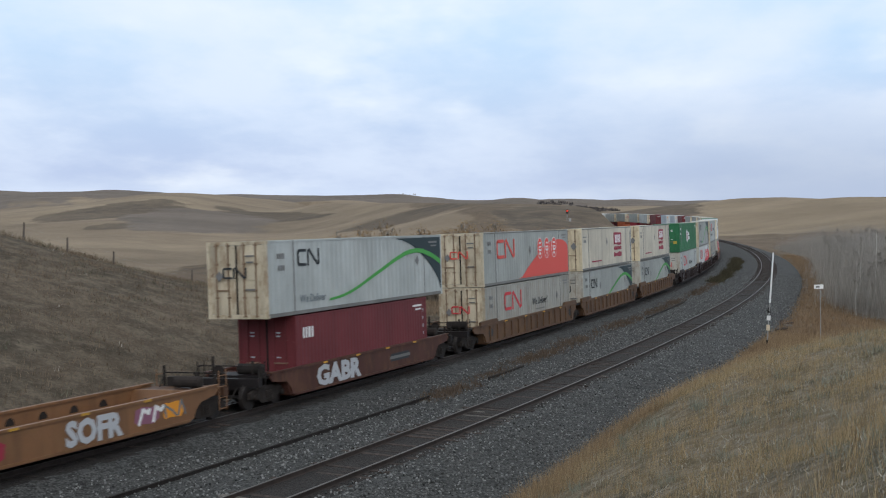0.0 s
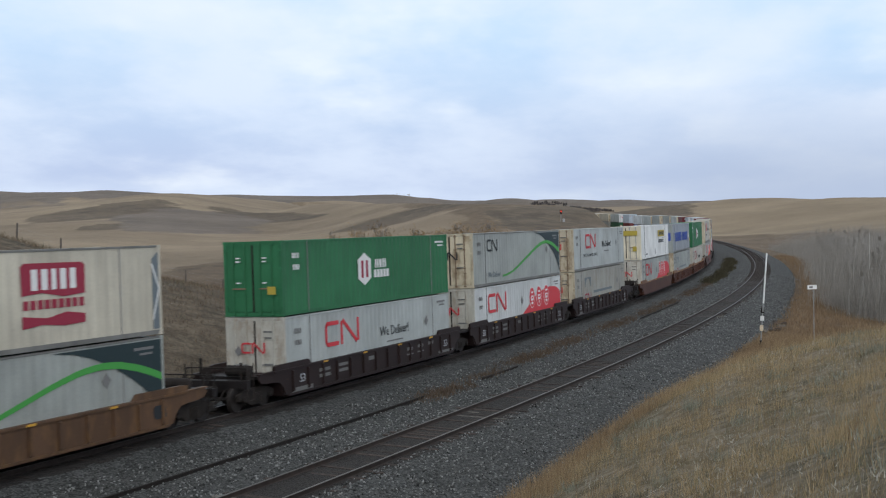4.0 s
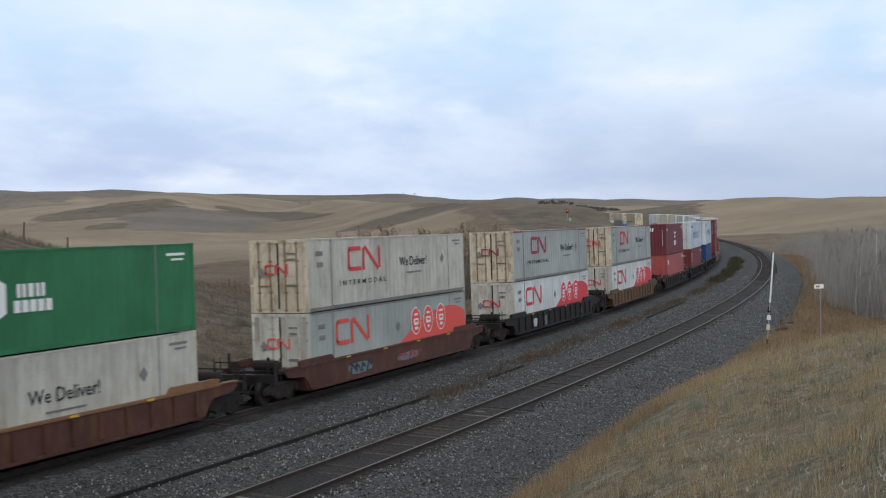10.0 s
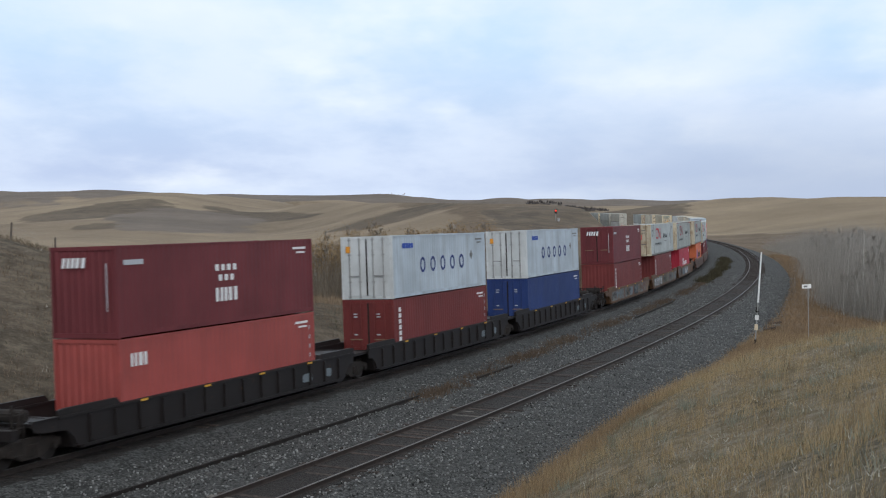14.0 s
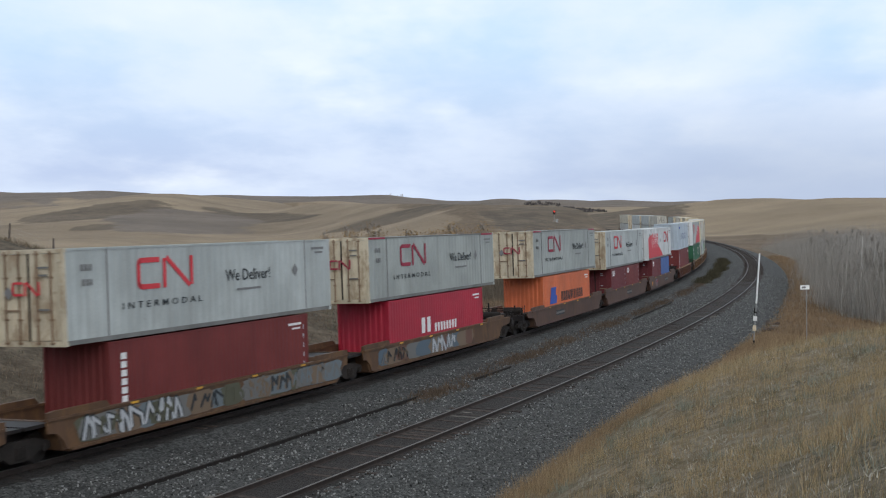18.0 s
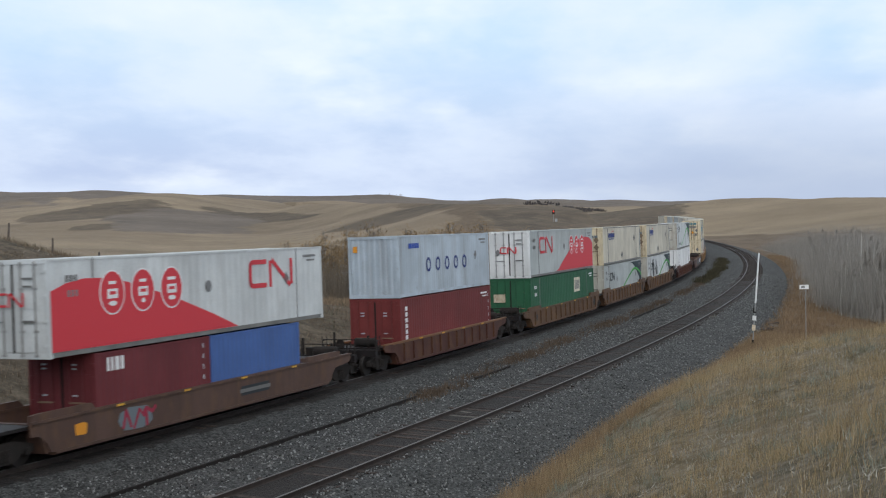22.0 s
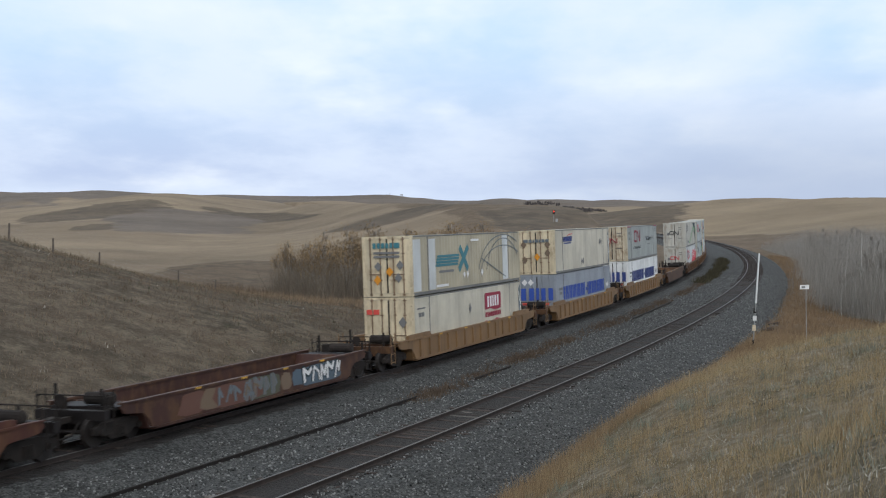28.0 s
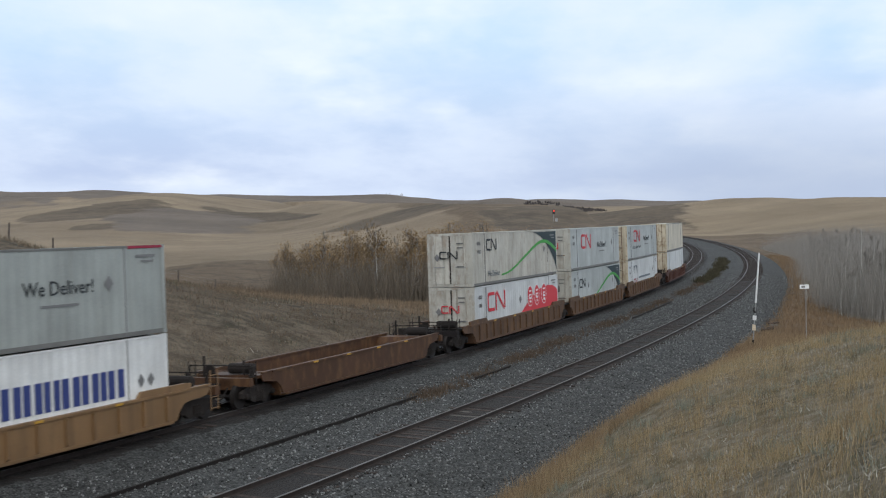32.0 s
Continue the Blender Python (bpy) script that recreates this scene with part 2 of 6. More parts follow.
sb = np.concatenate([[0], np.cumsum(np.hypot(np.diff(xb), np.diff(yb)))])
sb = sb - sb[i0]


def line_point(s, n, z=0.0):
    """A point s metres along the near track and n metres to its left."""
    x, y, h = np.interp(s, sa, xa), np.interp(s, sa, ya), np.interp(s, sa, ha)
    return (x - math.sin(h) * n, y + math.cos(h) * n, z)


def line_coords(x, y):
    """s and n of many places at once."""
    x, y = np.asarray(x, float).ravel(), np.asarray(y, float).ravel()
    s, n = np.empty(len(x)), np.empty(len(x))
    cx, cy = xa[::2], ya[::2]
    for a in range(0, len(x), 4000):
        d = (x[a:a + 4000, None] - cx) ** 2 + (y[a:a + 4000, None] - cy) ** 2
        j = d.argmin(1) * 2
        dx, dy = x[a:a + 4000] - xa[j], y[a:a + 4000] - ya[j]
        c, q = np.cos(ha[j]), np.sin(ha[j])
        s[a:a + 4000] = sa[j] + dx * c + dy * q
        n[a:a + 4000] = -dx * q + dy * c
    return s, n


# ---- the lie of the land ----
def ease(v, lo, hi):
    t = np.clip((v - lo) / (hi - lo), 0, 1)
    return t * t * (3 - 2 * t)


RNG = np.random.RandomState(5)
WAVES = [(RNG.uniform(0, 6.28), RNG.uniform(0, 6.28), k) for k in (1.0, 1.0, 1.0, 1.7, 1.7, 1.7, 2.9, 2.9, 2.9, 5.1, 5.1, 5.1, 8.7, 8.7)]


def rolling(x, y, size):
    """Smooth hummocks about size metres long, from -1 to 1."""
    z = np.zeros_like(x)
    for a, p, k in WAVES:
        z += np.sin((x * math.cos(a) + y * math.sin(a)) * k * 6.283 / size + p + 1.5 * np.sin((x * math.sin(a) - y * math.cos(a)) * k * 2.7 / size + a)) / k
    return z / 4.0


# centre x, y, height, radius across, radius along, turn in degrees
KNOLLS = ((-190, 880, 21, 80, 120, 0), (-60, 930, 13, 55, 90, 10), (-330, 1050, 15, 90, 110, 0), (-10, 760, 9, 50, 70, 20),
          (-34, 232, 8.0, 26, 36, 0), (60, 1150, 16, 70, 120, 0), (112, 525, 8, 24, 42, 0),
          (160, 560, 11, 60, 70, 10), (330, 760, 15, 150, 150, 0), (520, 900, 17, 160, 200, 0), (190, 900, 10, 110, 130, 0))


def land(x, y):
    x, y = np.asarray(x, float), np.asarray(y, float)
    shape = x.shape
    x, y = x.ravel(), y.ravel()
    s, n = line_coords(x, y)
    d = np.hypot(x, y)
    far = ease(d, 220, 700)
    rim = ease(d, 900, 2300)
    open_land = -11 + 9.0 * ease(d, 350, 1100) + rolling(x, y, 420) * (2.5 + 3.0 * far) + rim * (24 + 7 * rolling(x + 500, y, 1500))
    for cx, cy, h, ra, rb, turn in KNOLLS:
        c, q = math.cos(radians(turn)), math.sin(radians(turn))
        u, v = ((x - cx) * c + (y - cy) * q) / ra, (-(x - cx) * q + (y - cy) * c) / rb
        open_land = open_land + h * np.exp(-(u * u + v * v) * 0.9)
    bumps = rolling(x, y, 9) * 0.12 + rolling(x + 40, y - 9, 3.1) * 0.05
    # cut slope on the far side: its crest falls away along the line
    crest = np.interp(s, (-200, -60, 0, 27, 41, 48, 54, 62, 69, 80, 100, 130, 200, 260, 330, 380, 410, 440, 480, 620, 780), (10, 9, 8.3, 6.4, 3.3, 1.7, 0.7, -0.2, -1.3, -2.8, -5.0, -7.0, -6, -5, -1, 3.6, 6.9, 8.2, 9.2, 9.6, 9.0))
    rise = np.interp(n, (12, 14.5, 24, 40, 46, 54, 75, 130), (0.0, 0.0, 0.38, 0.93, 1.0, 0.98, 0.6, 0.0))
    steep_cut = np.interp(n, (13, 20, 60, 80, 130), (0.0, 1.0, 1.0, 0.6, 0.0))
    rise = rise + (steep_cut - rise) * ease(s, 350, 420)
    left = -0.9 + (crest + 0.9) * rise
    left = left * (1 - ease(n, 60, 150)) + open_land * ease(n, 60, 150)
    # near side: the grassy bank, then the hollow with the aspens
    top = np.interp(s, (-300, -90, -34, -5, 11, 24, 40, 62, 90), (8, 7.2, 5.95, 4.7, 4.0, 2.3, -0.2, -1.2, -1.6))
    wide = np.interp(s, (-60, -16, 6, 14, 30), (6.2, 6.0, 4.6, 5.6, 5.6))
    u = np.maximum(-5.2 - n, 0)
    steep = (1 - np.exp(-u / wide)) / (1 - np.exp(-13.0 / wide))
    even = np.minimum(u / 13.0, 1.25) ** 1.15
    near = ease(-s, -14, 12)
    right = -0.6 + (top + 0.6) * (steep * (1 - near) + even * near) + np.minimum(u, 40) * 0.02
    right = right + 0.14 * np.clip(u - 8.8, 0, 25) * ease(s, -4, 10) * (1 - ease(s, 34, 52))
    hollow = ease(s, 55, 110) * ease(u, 3, 16) * 3.6
    right = right - hollow
    right = right * (1 - ease(u, 45, 160)) + open_land * ease(u, 45, 160)
    bed = np.full_like(x, -1.0)
    z = np.where(n > 0, left, right)
    cover = ease(-n, 4.4, 5.4) + ease(n, 11.8, 13.4)
    z = bed * (1 - cover) + z * cover
    # the line runs on a low bank where the land is lower, and in a cut where it is higher
    z = z + bumps * np.clip(cover, 0, 1) * np.clip(d / 10, 0, 1)
    gone = ease(s, 800, 880) + ease(-s, 735, 790)
    z = z * (1 - gone) + open_land * gone
    z = np.where((n > -4.9) & (n < 13) & (d < 1000), np.minimum(z, -0.55), z)
    return z.reshape(shape)


# cover (5 dark scrub, 6 grey-brown with painted haze), centre, radii and turn of the patches on the hills
PATCHES = ((6, -142, 680, 78, 40, 98), (5, -200, 728, 54, 36, 63), (5, -112, 732, 60, 20, -60), (5, -170, 618, 22, 10, 60), (5, -22, 528, 44, 26, -66),
           (5, 70, 1080, 60, 90, 0), (5, -380, 1250, 110, 40, 20), (6, -150, 1500, 150, 90, 0), (5, 60, 1500, 120, 60, 0), (5, -260, 1750, 200, 60, 5), (3, 118, 500, 34, 95, 0), (3, 170, 480, 110, 70, 0), (5, 122, 840, 40, 120, -4), (6, 30, 800, 50, 40, 0), (3, 150, 672, 17, 80, -6), (5, 34, 428, 18, 56, -8))


def region(x, y):
    """Which ground cover lies at a place: 0 prairie, 1 cut slope, 2 bank, 3 brown grass, 4 tan field, 6 hazed
    grey-brown.
    """
    s, n = line_coords(x, y)
    d = np.hypot(x, y)
    w = rolling(x, y, 31) + 0.7 * rolling(x + 9, y, 7)
    k = np.zeros(len(x), int)
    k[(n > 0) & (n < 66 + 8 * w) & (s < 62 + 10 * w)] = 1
    k[(n > 0) & (n < 100 + 10 * w) & (s >= 62 + 10 * w) & (s < 200)] = 3
    k[(n > 0) & (n < 70 + 14 * w) & (s >= 200) & (s < 620)] = 3
    k[(n < 0) & (n > -60 + 8 * w) & (s < 52 + 6 * w)] = 2
    k[(n < 0) & (n > -11.5 + 1.2 * w) & (s > -60) & (s < 30)] = 2
    k[(n < 0) & (s >= 52 + 6 * w) & (n > -150 + 30 * w) & (s < 420 + 60 * w)] = 3
    k[(n < 0) & (d > 600 + 40 * w) & (x > 120) & (d < 1500)] = 4
    # far ground turns grey-brown: distance haze put into its colour
    k[(k == 0) & (d > 1060 + 120 * w)] = 6
    return k


def hill_patches(x, y):
    """The soft-edged patches of scrub on the hills, as cover and weight."""
    w = rolling(x, y, 60)
    for kind, cx, cy, ra, rb, turn in PATCHES:
        c, q = math.cos(radians(turn)), math.sin(radians(turn))
        u, v = ((x - cx) * c + (y - cy) * q) / ra, (-(x - cx) * q + (y - cy) * c) / rb
        yield kind, ease(-(u * u + v * v + 0.4 * w), -1.8, -0.35)


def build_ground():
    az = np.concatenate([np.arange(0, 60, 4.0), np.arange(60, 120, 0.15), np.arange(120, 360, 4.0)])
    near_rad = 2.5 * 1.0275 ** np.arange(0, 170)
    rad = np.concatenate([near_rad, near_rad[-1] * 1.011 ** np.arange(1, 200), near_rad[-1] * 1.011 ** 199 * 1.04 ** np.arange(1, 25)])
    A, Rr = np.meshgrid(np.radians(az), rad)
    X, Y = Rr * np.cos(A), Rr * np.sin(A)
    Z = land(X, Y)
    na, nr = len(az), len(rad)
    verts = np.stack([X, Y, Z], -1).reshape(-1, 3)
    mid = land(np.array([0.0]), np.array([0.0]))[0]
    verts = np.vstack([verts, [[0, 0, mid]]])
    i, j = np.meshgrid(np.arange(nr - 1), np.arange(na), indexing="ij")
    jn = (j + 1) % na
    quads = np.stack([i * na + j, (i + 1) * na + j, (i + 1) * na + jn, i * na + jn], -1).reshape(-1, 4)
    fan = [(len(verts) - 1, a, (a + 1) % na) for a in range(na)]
    me = bpy.data.meshes.new("ground")
    me.from_pydata(verts.tolist(), [], quads.tolist() + fan)
    k = region(verts[:, 0], verts[:, 1])
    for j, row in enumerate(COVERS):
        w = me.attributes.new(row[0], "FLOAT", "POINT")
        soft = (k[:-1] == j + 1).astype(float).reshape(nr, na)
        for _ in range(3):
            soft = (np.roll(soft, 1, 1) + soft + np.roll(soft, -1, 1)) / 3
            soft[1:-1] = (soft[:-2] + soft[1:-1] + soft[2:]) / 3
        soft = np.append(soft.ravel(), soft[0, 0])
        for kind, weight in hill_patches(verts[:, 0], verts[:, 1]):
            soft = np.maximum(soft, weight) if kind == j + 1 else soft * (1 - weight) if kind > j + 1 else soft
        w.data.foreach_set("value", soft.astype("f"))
    me.materials.append(M["land"])
    me.polygons.foreach_set("use_smooth", np.ones(len(me.polygons), bool))
    return tagged(new("ground", me), "rolling dry autumn prairie with grassy railway cut", "ground", kind="structure")


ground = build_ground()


# ---- ballast bed ----
def build_ballast():
    prof = ((-6.2, -1.1), (-5.6, -0.72), (-4.6, -0.58), (-3.2, -0.42), (-2.3, -0.20), (-1.7, -0.15), (1.7, -0.15), (2.2, -0.19), (3.2, -0.36), (4.6, -0.38), (5.9, -0.30), (6.5, -0.16), (6.9, -0.13), (10.0, -0.17), (10.6, -0.24), (12.0, -0.75), (13.4, -1.05))
    nn = np.arange(-6.2, 13.41, 0.2)
    pz = np.interp(nn, [p[0] for p in prof], [p[1] for p in prof])
    ss = np.concatenate([np.arange(-780, -36, 8.0), np.arange(-36, 130, 0.4), np.arange(130, 420, 2.0), np.arange(420, 880, 6.0)])
    x, y, h = np.interp(ss, sa, xa), np.interp(ss, sa, ya), np.interp(ss, sa, ha)
    # the outer shoulder is narrow along the curve
    slim = 1 - 0.55 * ease(ss, 40, 95)[:, None]
    lat = np.where(nn < -3.0, -3.0 + (nn + 3.0) * slim, nn)
    X = x[:, None] - np.sin(h)[:, None] * lat
    Y = y[:, None] + np.cos(h)[:, None] * lat
    rough = np.random.RandomState(3).uniform(-1, 1, X.shape)
    lumps = rolling(X.ravel(), Y.ravel(), 2.3).reshape(X.shape)
    calm = 1 - 0.85 * ((abs(nn) < 0.75) | (abs(nn - APART) < 0.75))
    Z = pz + (rough * 0.022 + lumps * 0.035) * calm
    Z = np.where(abs(nn) < 1.6, np.minimum(Z, -0.145), Z)
    a, b = X.shape
    verts = np.stack([X, Y, Z], -1).reshape(-1, 3)
    i, j = np.meshgrid(np.arange(a - 1), np.arange(b - 1), indexing="ij")
    quads = np.stack([i * b + j, (i + 1) * b + j, (i + 1) * b + j + 1, i * b + j + 1], -1).reshape(-1, 4)[:, ::-1]
    me = bpy.data.meshes.new("ballast")
    me.from_pydata(verts.tolist(), [], quads.tolist())
    me.materials.append(M["ballast"])
    me.materials.append(M["oil_shade"])
    mid = nn[quads[:, 0] % b] + 0.25 * lumps.ravel()[quads[:, 0]]
    # oil darkens both beds; under the train the colour also holds its shade
    dark = (abs(mid) < 1.1) | (abs(mid - APART) < 1.6)
    me.polygons.foreach_set("material_index", dark.astype("i"))
    return tagged(new("ballast", me), "grey crushed stone ballast, oil-darkened between rails, train shade painted in", "ballast", kind="structure")


ballast = build_ballast()


# ---- small mesh builders ----
def box(bm, x0, x1, y0, y1, z0, z1, turn=None):
    vs = [bm.verts.new((x, y, z)) for x in (x0, x1) for y in (y0, y1) for z in (z0, z1)]
    if turn is not None:
        for v in vs:
            v.co = turn @ v.co
    for f in ((0, 1, 3, 2), (4, 6, 7, 5), (0, 4, 5, 1), (2, 3, 7, 6), (0, 2, 6, 4), (1, 5, 7, 3)):
        bm.faces.new([vs[k] for k in f])
    return vs


def tube(bm, points, radii, sides=6):
    rings = []
    for k, p in enumerate(points):
        p = Vector(p)
        a = Vector(points[max(k - 1, 0)])
        b = Vector(points[min(k + 1, len(points) - 1)])
        q = (b - a).to_track_quat("Z", "Y")
        rings.append([bm.verts.new(p + q @ Vector((math.cos(t) * radii[k], math.sin(t) * radii[k], 0))) for t in [6.2832 * i / sides for i in range(sides)]])
    for r0, r1 in zip(rings, rings[1:]):
        for i in range(sides):
            bm.faces.new((r0[i], r0[(i + 1) % sides], r1[(i + 1) % sides], r1[i]))
    bm.faces.new(rings[0][::-1])
    bm.faces.new(rings[-1])


def prism(bm, outline, axis, lo, hi):
    """A flat outline of (a, b) pairs, thickened along an axis: y takes (x, z), x takes (y, z), z takes (x, y)."""
    def at(p, c):
        return {"y": (p[0], c, p[1]), "x": (c, p[0], p[1]), "z": (p[0], p[1], c)}[axis]
    lows, highs = [bm.verts.new(at(p, lo)) for p in outline], [bm.verts.new(at(p, hi)) for p in outline]
    n = len(outline)
    bm.faces.new(lows)
    bm.faces.new(highs[::-1])
    for i in range(n):
        bm.faces.new((lows[i], highs[i], highs[(i + 1) % n], lows[(i + 1) % n]))


def done(bm, name):
    bmesh.ops.recalc_face_normals(bm, faces=bm.faces)
    me = bpy.data.meshes.new(name)
    bm.to_mesh(me)
    bm.free()
    me.materials.append(None)
    return me


def put(name, me, material, parent=None, label="", m=None):
    """An object on a shared mesh, with its own material, under its thing."""
    ob = new(name, me)
    ob.material_slots[0].link = "OBJECT"
    ob.material_slots[0].material = material
    if parent is not None:
        ob.parent = parent
    if m is not None:
        ob.matrix_local = m
    return tagged(ob, label)


MESHES = {}


def shared(key, build):
    if key not in MESHES:
        bm = bmesh.new()
        build(bm)
        MESHES[key] = done(bm, key if isinstance(key, str) else str(key[0]))
    return MESHES[key]


# ---- rails and ties ----
def swept(s_list, n, outline, lift=0.0):
    bm = bmesh.new()
    rings = []
    for s in s_list:
        x, y, _ = line_point(s, 0)
        h = float(np.interp(s, sa, ha))
        rings.append([bm.verts.new((x - math.sin(h) * (n + a), y + math.cos(h) * (n + a), b + lift)) for a, b in outline])
    k = len(outline)
    for r0, r1 in zip(rings, rings[1:]):
        for i in range(k):
            bm.faces.new((r0[i], r0[(i + 1) % k], r1[(i + 1) % k], r1[i]))
    bm.faces.new(rings[0])
    bm.faces.new(rings[-1][::-1])
    return bm


RAIL = ((-0.07, -0.165), (0.07, -0.165), (0.07, -0.15), (0.015, -0.135), (0.012, -0.045), (0.037, -0.035), (0.037, -0.012), (-0.037, -0.012), (-0.037, -0.035), (-0.012, -0.045), (-0.015, -0.135), (-0.07, -0.15))
HEAD = ((-0.034, -0.012), (0.034, -0.012), (0.034, -0.004), (0.026, 0.0), (-0.026, 0.0), (-0.034, -0.004))
S_RAIL = [*range(-780, -40, 10), *range(-40, 420, 4), *range(420, 880, 10)]


def build_track(name, n0, label, tilt):
    root = tagged(new(name), label, "railway track", kind="structure")
    for side in (-0.7525, 0.7525):
        lift = -side * tilt
        put("rail", done(swept(S_RAIL, n0 + side, RAIL, lift), "rail"), M["rail_side"], root)
        put("rail_head", done(swept(S_RAIL, n0 + side, HEAD, lift), "rail_head"), M["rail"], root, "worn bright running surface")
    tie = shared("tie", lambda bm: (box(bm, -0.115, 0.115, -1.3, 1.3, -0.33, -0.128), bmesh.ops.bevel(bm, geom=bm.edges[:], offset=0.012, segments=1, affect="EDGES")))
    rng = random.Random(int(n0 * 10) + 4)
    for k in range(260):
        s = -30 + k * 0.53
        x, y, _ = line_point(s + rng.uniform(-0.06, 0.06), n0 + rng.uniform(-0.12, 0.12))
        h = math.degrees(float(np.interp(s, sa, ha))) + rng.uniform(-1.5, 1.5)
        put("tie", tie, M["grey_tie" if n0 == 0 and rng.random() < 0.05 else "tie"], root, "", pose(x, y, rng.uniform(-0.05, 0.002), rng.uniform(-0.6, 0.6), 0, h))
    bm = bmesh.new()
    for k in range(260, 760):
        s = -30 + k * 0.53
        x, y, _ = line_point(s, n0)
        box(bm, -0.115, 0.115, -1.3, 1.3, -0.33, -0.133, pose(x, y, 0, 0, 0, math.degrees(float(np.interp(s, sa, ha)))))
    tagged(put("far_ties", done(bm, "far_ties"), M["tie"], root), kind="stuff")
    return root


build_track("near_track", 0.0, "empty railway track with shiny rails and dark timber ties", 0.0)
build_track("main_track", APART, "railway track under the moving freight train", CANT)

# ---- the freight train ----
SPEED = 20.785
HALF_W = 1.2955
TALL, LOW = 2.896, 2.591

P = {
    "cn_grey": paint("container_grey", (0.352, 0.378, 0.36), 0.26, 0.25),
    "cn_light": paint("container_light_grey", (0.44, 0.475, 0.468), 0.24, 0.22),
    "cn_white": paint("container_white", (0.62, 0.645, 0.645), 0.25, 0.18),
    "cn_tan": paint("container_soiled_white", (0.52, 0.51, 0.45), 0.5, 0.5, blotch=0.25),
    "cn_drab": paint("container_drab_grey", (0.36, 0.36, 0.325), 0.55, 0.5, blotch=0.2),
    "cream": paint("door_rusty_cream", (0.62, 0.545, 0.40), 0.5, 0.85, blotch=0.6),
    "door_cream": paint("door_warm_cream", (0.76, 0.655, 0.455), 0.35, 0.8, blotch=0.38),
    "door_white": paint("door_soiled_white", (0.56, 0.545, 0.48), 0.6, 0.6, blotch=0.4),
    "door_clean": paint("door_clean_cream", (0.78, 0.72, 0.56), 0.35, 0.35, blotch=0.12),
    "hr_white": paint("container_ivory", (0.60, 0.56, 0.46), 0.34, 0.3),
    "clean": paint("container_clean_white", (0.80, 0.81, 0.80), 0.09, 0.05),
    "trans": paint("container_beige", (0.47, 0.42, 0.305), 0.4, 0.15),
    "mo_grey": paint("container_blue_grey", (0.30, 0.328, 0.37), 0.25, 0.15),
    "green": paint("container_green", (0.035, 0.17, 0.075), 0.25, 0.1),
    "emp_green": paint("container_dark_green", (0.03, 0.12, 0.06), 0.35, 0.15),
    "maroon": paint("container_maroon", (0.16, 0.035, 0.04), 0.3, 0.2),
    "rust_red": paint("container_rust_red", (0.175, 0.036, 0.034), 0.3, 0.2),
    "coral": paint("container_coral_red", (0.37, 0.07, 0.06), 0.3, 0.12),
    "kred": paint("container_crimson", (0.42, 0.015, 0.04), 0.25, 0.08),
    "orange": paint("container_orange", (0.64, 0.15, 0.052), 0.2, 0.08),
    "navy": paint("container_navy", (0.025, 0.05, 0.17), 0.3, 0.12),
    "blue": paint("container_blue", (0.06, 0.13, 0.36), 0.3, 0.12),
    "cosco": paint("container_pale_blue_grey", (0.47, 0.54, 0.60), 0.45, 0.45),
    "car_brown": paint("car_brown", (0.116, 0.066, 0.04), 0.7, 0.55, blotch=0.45),
    "car_plum": paint("car_plum_brown", (0.105, 0.063, 0.05), 0.55, 0.4, blotch=0.22),
    "car_dark": paint("car_dark_maroon", (0.027, 0.0165, 0.016), 0.5, 0.3),
    "car_maroon": paint("car_red_brown", (0.086, 0.036, 0.028), 0.5, 0.35, blotch=0.25),
    "car_black": paint("car_black", (0.019, 0.0155, 0.0155), 0.5, 0.35),
    "car_rusty": paint("car_rust", (0.066, 0.032, 0.026), 0.5, 0.4, blotch=0.3),
    "car_umber": paint("car_umber", (0.088, 0.044, 0.025), 0.5, 0.5, blotch=0.45),
    "car_tan": paint("car_yellow_tan", (0.235, 0.137, 0.062), 0.6, 0.5, blotch=0.3),
    "car_orange": paint("car_orange", (0.21, 0.10, 0.043), 0.6, 0.5, blotch=0.35),
    "post": paint("rusty_frame", (0.24, 0.16, 0.10), 0.5, 0.6),
    "rail": paint("container_rail_grey", (0.20, 0.20, 0.19), 0.5, 0.4),
}
D = {k: decal("decal_" + k, c) for k, c in {
    "red": (0.60, 0.04, 0.055), "coral": (0.68, 0.085, 0.065), "wine": (0.30, 0.02, 0.05), "black": (0.02, 0.025, 0.03), "pine": (0.012, 0.03, 0.035),
    "lime": (0.06, 0.33, 0.06), "white": (0.75, 0.75, 0.75), "royal": (0.03, 0.08, 0.38), "navy": (0.03, 0.05, 0.20), "teal": (0.05, 0.20, 0.24), "gold": (0.43, 0.33, 0.045), "grey": (0.18, 0.18, 0.18),
    "amber": (0.7, 0.28, 0.02), "mauve": (0.25, 0.10, 0.16), "slate": (0.14, 0.17, 0.19), "silver": (0.45, 0.47, 0.5), "moss": (0.085, 0.085, 0.055), "fawn": (0.17, 0.12, 0.08), "ash": (0.15, 0.15, 0.145), "brick": (0.13, 0.06, 0.042), "denim": (0.085, 0.12, 0.155)}.items()}


